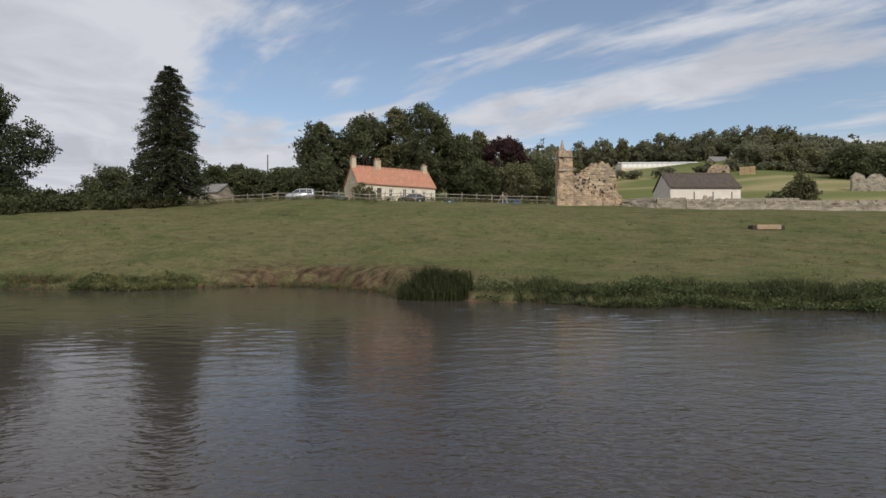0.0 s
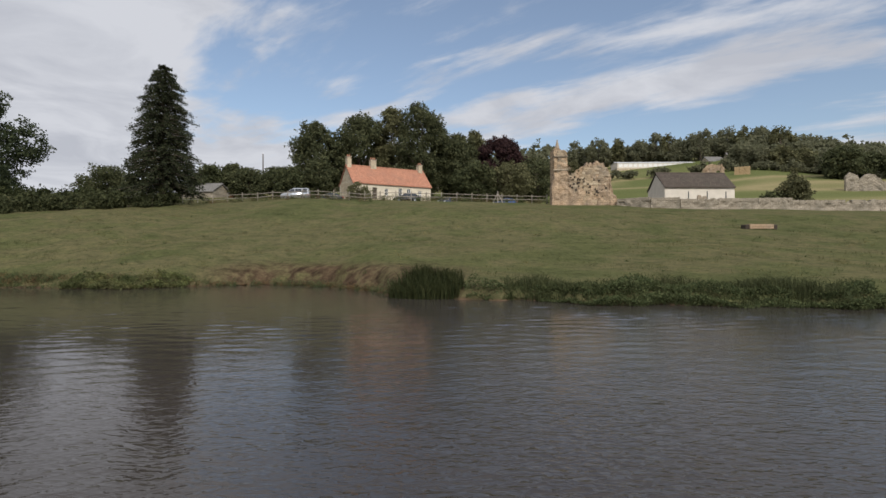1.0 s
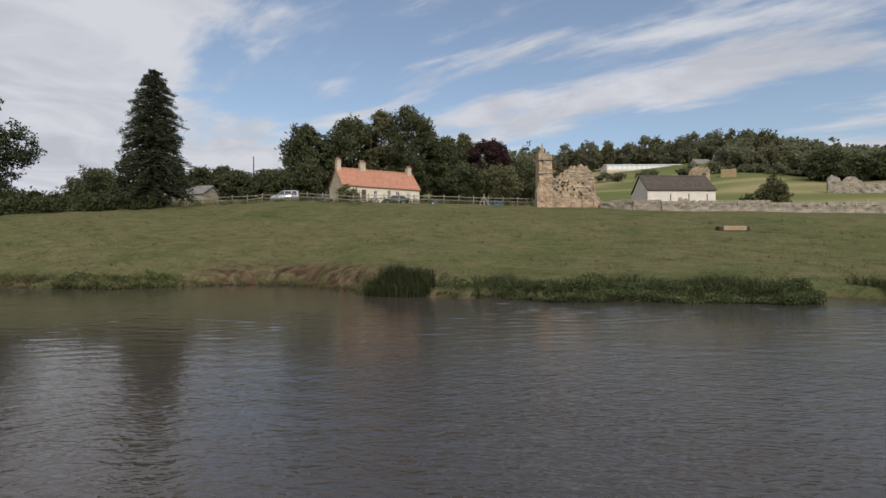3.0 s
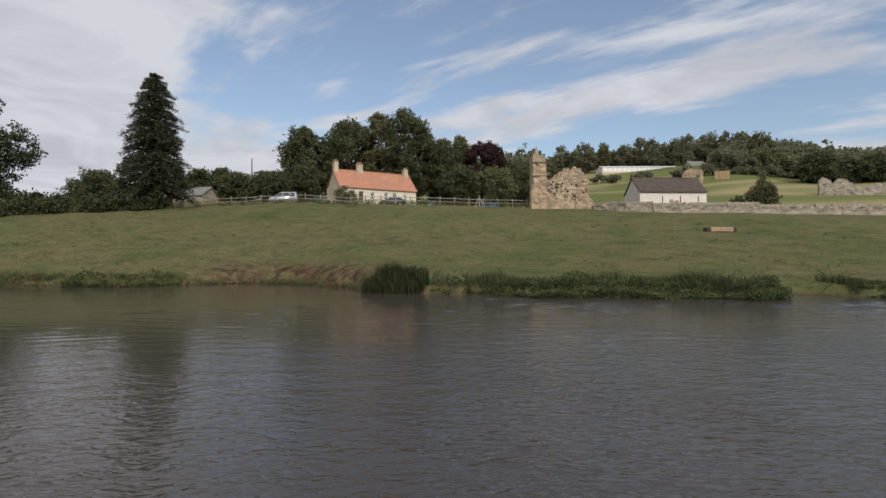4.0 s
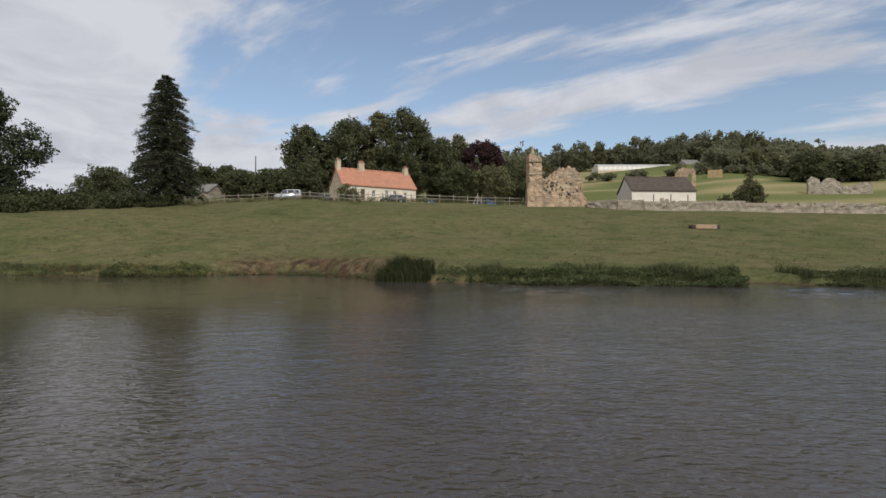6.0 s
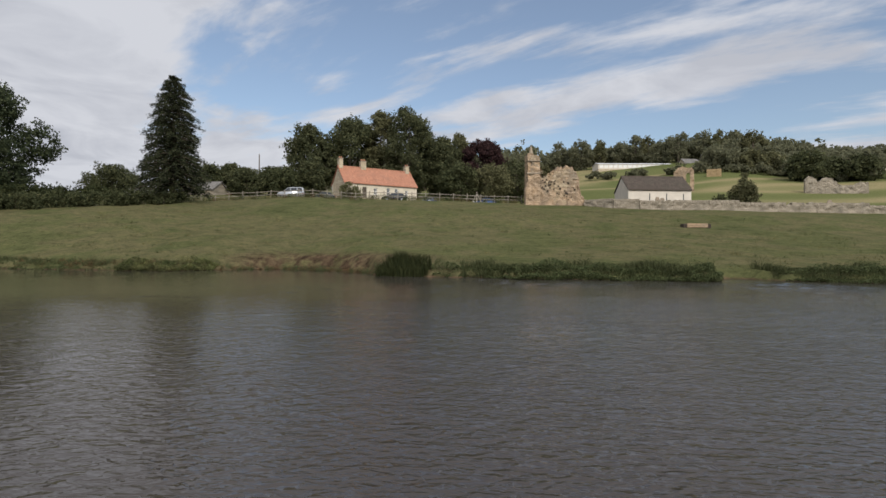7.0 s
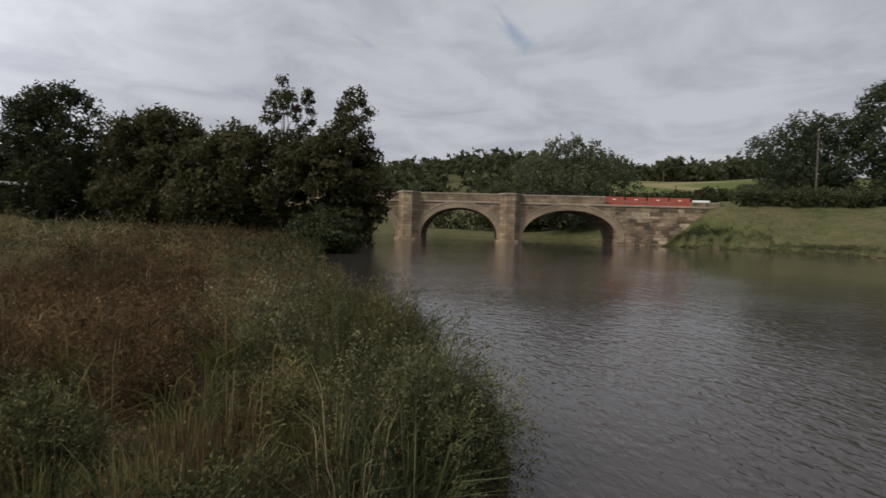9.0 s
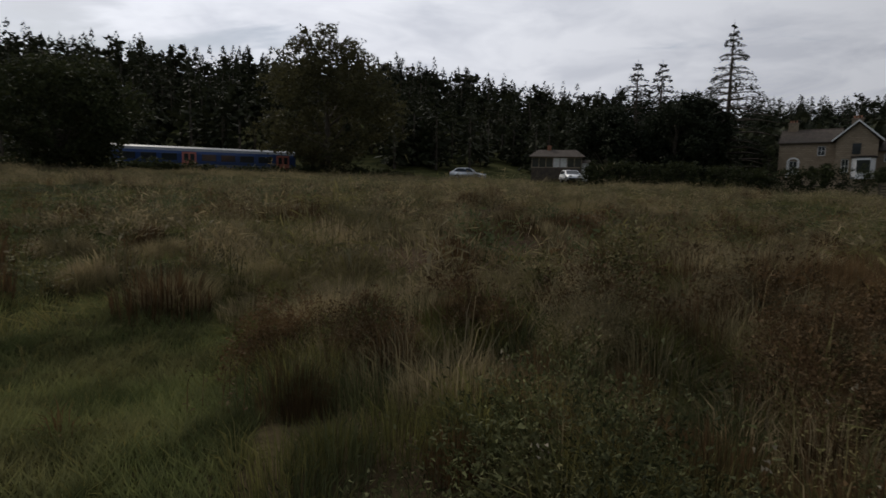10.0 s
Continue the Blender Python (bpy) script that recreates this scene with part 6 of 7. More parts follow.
tz = gz(8, -90) - 0.7
train = thing("railway_carriage", pose(19.0, -88.2, tz, 0, 0, 184.5), "dark blue railway carriage with a grey roof standing on the line", "train")
sec = [(-1.35, 0.75), (-1.4, 1.6), (-1.4, 2.6), (-1.32, 2.95)]
roofsec = [(-1.32, 2.952), (-1.1, 3.3), (-0.6, 3.52), (0, 3.58), (0.6, 3.52), (1.1, 3.3), (1.32, 2.952)]
part("body", prism(sec + [(-p, q_) for p, q_ in sec[::-1]], 0, 0, 22.4), TRAINBLUE, train)
part("roof", prism(roofsec, 0, -0.02, 22.42), TRAINROOF, train)
for sy in (-1, 1):
    for k in range(9):
        if k not in (3, 8):
            part("window", box(1.0 + 2.35 * k, sy * 1.41 - 0.015, 1.75, 2.75 + 2.35 * k, sy * 1.41 + 0.015, 2.6, 0.01), GLASS, train)
    for k in (3, 8):
        x0 = 1.0 + 2.35 * k
        d_ = part("door", box(x0, sy * 1.42 - 0.025, 0.85, x0 + 1.7, sy * 1.42 + 0.025, 2.85), TRAINDOOR, train, "salmon sliding door")
        for xx in (0.25, 0.98):
            part("pane", box(x0 + xx, sy * 1.45 - 0.01, 1.7, x0 + xx + 0.5, sy * 1.45 + 0.012, 2.6), GLASS, d_)
    part("stripe", box(0.1, sy * 1.405 - 0.01, 1.2, 22.3, sy * 1.405 + 0.01, 1.32), TRAINROOF, train)
for wx in (2.6, 5.2, 17.2, 19.8):
    for sy in (-1, 1):
        wv = part("wheel", cyl(0.42, 0.42, -0.07, 0.07, 16), RUBBER, train)
        wv.matrix_basis = pose(wx, sy * 0.75, 0.42, 90, 0, 0)
for x0 in (1.9, 16.5):
    part("bogie", box(x0, -1.1, 0.35, x0 + 4.0, 1.1, 0.748), DARKWOOD, train)
track = thing("railway_track", pose(19.0, -88.2, tz, 0, 0, 184.5), "pair of rusty rails on a stone ballast bed", "railway", kind="structure")
part("ballast", prism([(-2.6, -0.9), (-1.9, -0.12), (1.9, -0.12), (2.6, -0.9)], 0, -120, 140), WALL, track)
for sy in (-0.75, 0.75):
    part("rail", box(-120, sy - 0.035, -0.12, 140, sy + 0.035, 0.0), BRICKRED, track)


# ---- dressed stones ----
def block_meshes(mat, seed, n=4):
    """A few worn block shapes, 1 x 1 x 1, shared by all stones of a wall."""
    rng = random.Random(seed)
    out = []
    for _ in range(n):
        bm = box(-0.5, -0.5, -0.5, 0.5, 0.5, 0.5)
        for v in bm.verts:
            v.co += Vector((rng.uniform(-0.03, 0.03), rng.uniform(-0.05, 0.05), rng.uniform(-0.05, 0.05)))
        bmesh.ops.bevel(bm, geom=list(bm.edges), offset=0.05, segments=1, affect="EDGES")
        me = bpy.data.meshes.new("block")
        bm.to_mesh(me)
        bm.free()
        me.materials.append(mat)
        out.append(me)
    return out


def lay(parent, meshes, rng, x0, x1, z0, z1, course, lmin, lmax, face, free, proud=(0.0, 0.05), gap=0.02, skip=0.0, deep=0.3, limit=300):
    """Courses of stones on a face at y = face (outwards is the sign of deep); free(x0, x1, z0, z1) tells where stones may lie."""
    z, row, count = z0, 0, 0
    while z + course * 0.6 < z1 and count < limit:
        h = course * rng.uniform(0.85, 1.15)
        x = x0 - rng.uniform(0, lmax)
        while x < x1 and count < limit:
            L = rng.uniform(lmin, lmax)
            if x >= x0 and x + L <= x1 and free(x, x + L, z, z + h) and rng.random() >= skip:
                ob = new("block", rng.choice(meshes))
                ob.parent = parent
                p = rng.uniform(*proud)
                s_ = 1 if deep > 0 else -1
                ob.matrix_basis = pose(x + L / 2, face + s_ * (p - abs(deep) / 2), z + h / 2, rng.uniform(-1, 1), rng.uniform(-0.6, 0.6), rng.uniform(-1, 1)) @ Matrix.Diagonal((L - gap, abs(deep), h - gap, 1))
                count += 1
            x += L
        z += h
    return count


def clear_of_arches(x0, x1, z0, z1):
    if z1 > ROAD - 0.17:
        return False
    for c in (23.2, 34.75):
        if x1 > c - 1.4 and x0 < c + 1.4:
            return False
    for a, b in ARCHES:
        c, h = (a + b) / 2, (b - a) / 2 + 0.78
        for x in (x0, (x0 + x1) / 2, x1):
            if abs(x - c) < h:
                zt = SPRING + (RISE + 0.78) * max(0.0, 1 - ((x - c) / h) ** 2) ** 0.46
                if z0 < zt:
                    return False
    return True


brng = random.Random(77)
lay(bridge, block_meshes(BLOCK, 5), brng, -0.5, 45.0, -0.2, ROAD, 0.40, 0.6, 1.15, 0.0, clear_of_arches, (0.012, 0.05), 0.025, 0.05, 0.3)


rmesh = block_meshes(RUINBLOCK, 6)
lay(ruin, rmesh, brng, 18.95, 25.1, rz0 + 0.1, 14.8, 0.31, 0.34, 0.75, 77.10, ruin_head, (0.03, 0.10), 0.02, 0.05, -0.4, 300)
lay(ruin, rmesh, brng, 17.1, 18.9, rz0 + 0.1, 16.2, 0.33, 0.35, 0.7, 76.72, lambda a, b, c, d: True, (0.03, 0.09), 0.02, 0.04, -0.4, 140)


# ---- bank plants and meadow ----
def bank_far(x):
    return np.interp(x, FAR_X, FAR_Y) + 0.25 * np.sin(x * 1.7) + 0.15 * np.sin(x * 4.1)


def bank_near(x):
    return np.interp(x, NEAR_X, NEAR_Y) + 0.15 * np.sin(x * 2.3)


def blades(name, mat, label, xy, hmin, hmax, wid, seed, lean=0.35, category="plants", bend=0.3, kind="stuff", hmul=None, sink=0.03, short=False):
    rng = np.random.default_rng(seed)
    n = len(xy)
    base = np.column_stack([xy, land(xy[:, 0], xy[:, 1]) - sink])
    h = hmin + (hmax - hmin) * rng.random(n)
    if hmul is not None:
        h = h * hmul
    a = rng.random(n) * 2 * math.pi
    le = h * lean * (0.25 + rng.random(n))
    tip = base + np.column_stack([np.cos(a) * le, np.sin(a) * le, h])
    me = blades_mesh(name, base, tip, wid * (0.6 + 0.8 * rng.random(n)), rng, mat, bend, short)
    return tagged(new(name, me), label, category, kind=kind)


def clumpy(n, x0, x1, y0, y1, seed, scale=1.2, thresh=0.0, keep=None):
    """Points in uneven clumps over a stretch of ground."""
    rng = np.random.default_rng(seed)
    out = np.empty((0, 2))
    while len(out) < n:
        p = np.column_stack([x0 + (x1 - x0) * rng.random(n), y0 + (y1 - y0) * rng.random(n)])
        v = wavy(p[:, 0], p[:, 1], scale, seed * 0.7) + 0.6 * wavy(p[:, 0], p[:, 1], scale * 0.37, seed * 1.9)
        ok = v + 0.45 * rng.normal(size=n) > thresh
        if keep is not None:
            ok &= keep(p[:, 0], p[:, 1])
        out = np.concatenate([out, p[ok]])
    return out[:n]


# reed clump standing out of the far bank
rng = np.random.default_rng(201)
a, r = rng.random(2600) * 2 * math.pi, np.sqrt(rng.random(2600))
xy = np.column_stack([-0.15 + 1.55 * r * np.cos(a), 22.2 + 0.95 * r * np.sin(a) - 0.25 * r * np.cos(a)])
reeds = blades("reed_clump", DARKLEAF, "dense clump of dark green reeds at the water's edge", xy, 0.55, 1.1, 0.014, 202, 0.40, "reeds", kind="stuff", hmul=1.15 - 0.45 * r)

# leafy weeds along the far bank
def bank_weeds(name, x0, x1, off0, off1, n, hmax, seed, label, mat=WEEDLEAF, size=0.05):
    rng = np.random.default_rng(seed)
    x = x0 + (x1 - x0) * rng.random(n)
    y = bank_far(x) + off0 + (off1 - off0) * rng.random(n)
    edge = np.minimum(1, np.minimum(x - x0, x1 - x) / (0.12 * (x1 - x0)))
    h = hmax * np.clip(0.6 + 0.45 * wavy(x, y, 0.45, seed) + 0.35 * wavy(x, y, 1.3, seed * 2), 0.1, 1.5) * (0.35 + 0.65 * edge)
    z = np.maximum(land(x, y), 0) + h * rng.random(n) ** 0.7
    P = np.column_stack([x, y, z])
    U = rng.normal(size=(n, 3)) * (1, 1, 0.8)
    U[:, 2] += 0.5
    U /= np.linalg.norm(U, axis=1, keepdims=True)
    V = np.cross(U, rng.normal(size=(n, 3)))
    V /= np.linalg.norm(V, axis=1, keepdims=True)
    s = size * (0.6 + 0.9 * rng.random(n))
    tagged(new(name, rhombs(name, P, U * s[:, None], V * (s * 0.4)[:, None], mat)), label, "plants", kind="stuff")


bank_weeds("bank_weeds", 4.2, 16.2, -0.35, 1.0, 20000, 0.42, 211, "lush green waterside weeds along the pasture bank")
bank_weeds("bank_weeds", 1.4, 4.6, 0.0, 1.0, 2600, 0.45, 212, "low green waterside weeds beside the reeds")
bank_weeds("bank_weeds", 18.4, 40, -0.35, 1.0, 22000, 0.42, 213, "green waterside weeds along the far bank")
bank_weeds("bank_weeds", -19.2, -13.4, -0.5, 0.9, 9000, 0.6, 214, "patch of bright green waterside weeds", GREENBLADE, 0.055)
bank_weeds("bank_weeds", -33, -20.5, -0.2, 0.5, 2600, 0.22, 215, "low green weeds along the muddy bank")
bank_weeds("bank_weeds", -53, -33.5, -0.3, 0.8, 8000, 0.42, 216, "green weeds along the bank near the bridge")
xs = clumpy(22000, 3, 45, 14, 24, 221, 1.0, -0.2, lambda x, y: (y > bank_far(x) - 0.2) & (y < bank_far(x) + 2.6) & ((x < 15.6) | (x > 18.3)))
blades("bank_reeds", REEDLEAF, "rank green reed grass along the pasture bank", xs, 0.15, 0.5, 0.011, 222, 0.8, "reeds", hmul=0.4 + 0.9 * np.clip(0.5 + 0.6 * wavy(xs[:, 0], xs[:, 1], 0.8, 1.0), 0, 1))
xs = clumpy(5000, -55, -20, 24, 36, 223, 1.5, 0.1, lambda x, y: (y > bank_far(x) + 0.1) & (y < bank_far(x) + 1.6))
blades("bank_grass", REEDLEAF, "rank green grass along the muddy bank", xs, 0.08, 0.28, 0.010, 224, 0.8, "grass")
xs = clumpy(56000, -34, 42, 19, 66, 225, 1.6, -0.2, lambda x, y: y > bank_far(x) + 0.5)
blades("pasture_grass", PASTUREBLADE, "short grazed pasture grass in tufts", xs, 0.05, 0.17, 0.012, 226, 0.9, "grass", short=True, hmul=0.4 + 1.1 * np.clip(0.4 + 0.7 * wavy(xs[:, 0], xs[:, 1], 1.1, 2.0), 0, 1))

# near bank and rough meadow
def on_near(x, y):
    return y < bank_near(x) - 0.05


def short_sward(x, y):
    """Where the meadow is short and green instead of tall and dead."""
    return (x > 0.35 + 0.13 * (-9.5 - y) + 0.3 * wavy(x, y, 0.9, 3.0)) | ((wavy(x, y, 5.3, 1.0) > 0.8) & (y < -15))


def mound(x, y):
    """Uneven growth, 0 to about 1.4: tussocks on top of wider swells."""
    m_ = 0.6 + 0.45 * wavy(x, y, 0.9, 0.4) + 0.35 * wavy(x, y, 0.37, 2.2) + 0.25 * wavy(x, y, 2.6, 1.1)
    return np.clip(m_, 0.18, 1.6)


def field(name, mat, label, n, x0, x1, y0, y1, seed, hmin, hmax, wid, scale, thresh, keep=None, lean=0.8, bend=0.35, category="grass"):
    k = (lambda x, y: on_near(x, y) & keep(x, y)) if keep else on_near
    p = clumpy(n, x0, x1, y0, y1, seed, scale, thresh, k)
    hm = mound(p[:, 0], p[:, 1])
    hm = np.where(short_sward(p[:, 0], p[:, 1]), 0.6 + 0.35 * hm, hm)
    return blades(name, mat, label, p, hmin, hmax, wid, seed + 1, lean, category, bend, hmul=hm, short=True)


def tall(x, y):
    return ~short_sward(x, y)


def brown(x, y):
    """The stand of dead docks and willowherb behind the bank."""
    return ((x + 6.3) / 7.0) ** 2 + ((y + 11.5) / 2.75) ** 2 + 0.5 * wavy(x, y, 0.9, 5.0) + 0.35 * wavy(x, y, 0.4, 2.0) < 1.0


def thicket(x, y):
    """The bank and the ground behind it, where bushy weeds take over."""
    return tall(x, y) & (y > -13.2 + 0.6 * wavy(x, y, 1.1, 2.0)) & (x > -11.5)


def green(x, y):
    return tall(x, y) & (~thicket(x, y) | (wavy(x, y, 0.17, 4.0) > 0.55)) & ~(brown(x, y) & (wavy(x, y, 0.21, 1.0) > -0.2))


def lump(x, y):
    return wavy(x, y, 1.5, 3.0) + 0.8 * wavy(x, y, 3.1) + 0.5 * wavy(x, y, 0.62, 1.0)


def crest(x, y):
    return lump(x, y) > 0.25


def hollow(x, y):
    return lump(x, y) < -0.35


def tussocks(name, mat, label, n, per, x0, x1, y0, y1, seed, rad, hmin, hmax, wid, scale, thresh, keep=None, spread=0.9, category="grass", plain_=False):
    """Grass in separate tufts: blades rise from each heart and arch outwards, the middle ones tallest."""
    rng = np.random.default_rng(seed)
    k = (lambda x, y: on_near(x, y) & keep(x, y)) if keep else on_near
    c = clumpy(n, x0, x1, y0, y1, seed, scale, thresh, k)
    size = (0.55 + 0.75 * rng.random(n)) * (0.6 + 0.5 * mound(c[:, 0], c[:, 1]))
    i_ = np.repeat(np.arange(n), per)
    a, r = rng.random(n * per) * 2 * math.pi, np.sqrt(rng.random(n * per))
    s_ = size[i_]
    base = np.empty((n * per, 3))
    base[:, 0] = c[i_, 0] + rad * s_ * r * 0.55 * np.cos(a)
    base[:, 1] = c[i_, 1] + rad * s_ * r * 0.55 * np.sin(a)
    base[:, 2] = land(base[:, 0], base[:, 1]) - 0.02
    h = (hmin + (hmax - hmin) * rng.random(n * per)) * s_ * (1.0 - 0.6 * r ** 1.5)
    out = (rad * r + 0.35 * h) * s_ * spread * (0.4 + rng.random(n * per))
    a2 = a + 0.5 * rng.normal(size=n * per)
    tip = base + np.column_stack([np.cos(a2) * out, np.sin(a2) * out, h])
    me = blades_mesh(name, base, tip, wid * (0.6 + 0.8 * rng.random(n * per)), rng, mat, 0.55, plain_)
    return tagged(new(name, me), label, category, kind="stuff")


field("short_grass", GREENBLADE, "short fresh green grass of the mown strip", 40000, 0, 10, -26, -13, 229, 0.06, 0.16, 0.007, 1.0, -1.2, short_sward)
field("short_grass", GREENBLADE, "short fresh green grass beside the water", 85000, -0.2, 4, -13.5, -9.0, 227, 0.07, 0.17, 0.0055, 1.0, -1.5, short_sward)
field("meadow_grass", GRASSBLADE, "fine green meadow grass on the near bank", 40000, -9, 7, -15, -8.2, 231, 0.05, 0.17, 0.0034, 0.8, -0.9, lambda x, y: ~thicket(x, y))
field("meadow_grass", GRASSBLADE, "green and fading rough meadow grass", 74000, -28, 22, -34, -12, 233, 0.08, 0.26, 0.0068, 1.4, -0.9)
field("meadow_grass", FADED, "rough meadow grass towards the hedge", 60000, -52, 32, -80, -32, 235, 0.12, 0.4, 0.016, 2.2, -0.6)
# the shade under the weeds is put into this grass's dark colour
field("meadow_grass", DARKLEAF, "thin low grass under the bank weeds, darkened as their shade", 50000, -8, 1.6, -13.6, -8.2, 237, 0.06, 0.24, 0.0034, 0.8, -1.5, tall)
field("short_grass", GREENBLADE, "green grass creeping in from the mown strip", 30000, -1.4, 2.2, -15, -9.0, 239, 0.07, 0.18, 0.0045, 0.4, 0.1)
tussocks("grass_tussocks", GRASSBLADE, "arching green grass tussocks on the near bank", 430, 56, -11, 5, -15, -8.6, 301, 0.20, 0.12, 0.34, 0.0036, 0.8, -0.3, green, 1.1)
tussocks("grass_tussocks", GRASSBLADE, "low green grass tufts in the short sward", 350, 40, -1, 7, -15, -9.2, 303, 0.14, 0.06, 0.18, 0.0034, 0.8, -0.3, short_sward)
tussocks("grass_tussocks", GRASSBLADE, "green and fading grass tussocks in the meadow", 1500, 44, -28, 20, -36, -12, 305, 0.42, 0.14, 0.36, 0.0075, 1.5, -0.1, None, 1.0, plain_=True)
tussocks("grass_tussocks", FADED, "grass tussocks towards the hedge", 1200, 40, -50, 30, -78, -32, 307, 0.75, 0.25, 0.5, 0.020, 2.4, -0.1, plain_=True)
tussocks("dry_tussocks", DRYGRASS, "straw-coloured grass tussocks on the near bank", 300, 70, -12, 2, -15, -9.0, 309, 0.24, 0.14, 0.36, 0.0024, 1.0, 0.1, lambda x, y: tall(x, y) & ~thicket(x, y), 1.0)
field("dry_grass", DRYGRASS, "straw-coloured grass on the swells of the meadow", 66000, -30, 20, -38, -11.5, 311, 0.16, 0.42, 0.0057, 1.5, -0.9, lambda x, y: crest(x, y) & tall(x, y))
field("dry_grass", DRYGRASS, "pale dry grass towards the hedge", 50000, -50, 30, -78, -36, 313, 0.3, 0.7, 0.014, 2.6, -0.6, crest)
field("dark_grass", GREENBLADE, "dark green grass in the hollows of the meadow", 48000, -28, 20, -36, -12, 319, 0.08, 0.24, 0.0068, 1.5, -1.2, hollow)
tussocks("dead_stalks", DOCK, "brown dead dock and willowherb stalks", 50, 30, -12, 1.5, -14.5, -9.6, 315, 0.22, 0.2, 0.46, 0.0030, 1.1, -0.6, brown, 0.7, "plants")
tussocks("dead_stalks", DOCK, "clumps of brown dead stalks in the meadow", 380, 50, -34, 14, -46, -14, 317, 0.40, 0.25, 0.5, 0.0080, 1.9, 0.2, hollow, 0.6, "plants", True)
# reed grass hanging over the near edge
rng = np.random.default_rng(251)
x = -14 + 15.5 * rng.random(4200) ** 0.7
xs = np.column_stack([x, bank_near(x) - 0.10 - 0.5 * rng.random(4200) ** 1.6])
blades("bank_reeds", REEDLEAF, "long green reed grass overhanging the near water's edge", xs, 0.22, 0.50, 0.0046, 252, 0.8, "reeds", bend=0.5, hmul=0.5 + 0.6 * mound(x, 0 * x))


def leafy(name, n, spots, rad, hgt, size, mat, seed, label, aspect=0.5, top_only=0.6):
    """Leafy plants round given spots, domed."""
    rng = np.random.default_rng(seed)
    k = rng.integers(len(spots), size=n)
    c = spots[k]
    each = 0.6 + 0.8 * ((k * 0.618) % 1)
    a, r = rng.random(n) * 2 * math.pi, np.sqrt(rng.random(n))
    rr_ = rad * each * r * (1 + 0.25 * np.sin(3 * a + k))
    x, y = c[:, 0] + rr_ * np.cos(a), c[:, 1] + rr_ * np.sin(a)
    top = hgt * each * (1 - 0.8 * r ** 2)
    z = np.maximum(land(x, y), 0) + top * rng.random(n) ** top_only
    U = np.column_stack([np.cos(a), np.sin(a), 0 * a]) * 0.6 + rng.normal(size=(n, 3)) * 0.7
    U[:, 2] += 0.25
    U /= np.linalg.norm(U, axis=1, keepdims=True)
    V = np.cross(U, rng.normal(size=(n, 3)) + (0, 0, 1.2))
    V /= np.linalg.norm(V, axis=1, keepdims=True)
    s = size * (0.5 + rng.random(n))
    tagged(new(name, rhombs(name, np.column_stack([x, y, z]), U * s[:, None], V * (s * aspect)[:, None], mat)), label, "plants", kind="stuff")


def edge_spots(n, x0, x1, d0, d1, seed):
    rng = np.random.default_rng(seed)
    bx = x0 + (x1 - x0) * rng.random(n)
    return np.column_stack([bx, bank_near(bx) - d0 - (d1 - d0) * rng.random(n)])


def herbs(name, spots, hmin, hmax, stems, per, leaf, mat, seed, label, spread=0.35, aspect=0.24, head=0, headmat=None, headsize=0.008, stemw=0.0022):
    """Herbs: stems that fan from each heart, leaves along them, and heads of tiny florets on top."""
    rng = np.random.default_rng(seed)
    n = len(spots)
    big = 0.65 + 0.6 * rng.random(n)
    i_ = np.repeat(np.arange(n), stems)
    m_ = len(i_)
    a = rng.random(m_) * 2 * math.pi
    h = (hmin + (hmax - hmin) * rng.random(m_)) * big[i_]
    out = h * spread * (0.2 + rng.random(m_))
    base = np.empty((m_, 3))
    base[:, 0] = spots[i_, 0] + 0.10 * rng.normal(size=m_)
    base[:, 1] = spots[i_, 1] + 0.10 * rng.normal(size=m_)
    base[:, 2] = np.maximum(land(base[:, 0], base[:, 1]), 0.0) - 0.02
    tip = base + np.column_stack([np.cos(a) * out, np.sin(a) * out, h])
    ob = thing(name, pose(0, 0, 0), label, "plants", kind="stuff")
    mpart("stems", blades_mesh("stems", base, tip, np.full(m_, stemw), rng, mat, 0.15), ob)["kind"] = "stuff"
    k = np.repeat(np.arange(m_), per)
    f = 0.15 + 0.85 * rng.random(len(k))
    P = base[k] + (tip - base)[k] * f[:, None]
    U = rng.normal(size=(len(k), 3))
    U[:, 2] = 0.35 * U[:, 2] + 0.15
    U /= np.linalg.norm(U, axis=1, keepdims=True)
    L = leaf * (0.5 + 0.9 * rng.random(len(k))) * (1.15 - 0.6 * f)
    V = np.cross(U, rng.normal(size=(len(k), 3)) * 0.5 + (0, 0, 1))
    V /= np.linalg.norm(V, axis=1, keepdims=True)
    mpart("leaves", rhombs("leaves", P + U * L[:, None], U * L[:, None], V * (L * aspect)[:, None], mat), ob)["kind"] = "stuff"
    if head:
        sel = rng.permutation(m_)[: int(m_ * 0.22)]
        k = np.repeat(sel, head)
        P = tip[k] + rng.normal(size=(len(k), 3)) * (0.014, 0.014, 0.022)
        U = rng.normal(size=(len(k), 3))
        U /= np.linalg.norm(U, axis=1, keepdims=True)
        V = np.cross(U, rng.normal(size=(len(k), 3)))
        V /= np.linalg.norm(V, axis=1, keepdims=True)
        z_ = headsize * (0.5 + rng.random(len(k)))
        mpart("heads", rhombs("heads", P, U * z_[:, None], V * (z_ * 0.7)[:, None], headmat), ob)["kind"] = "stuff"
    return ob


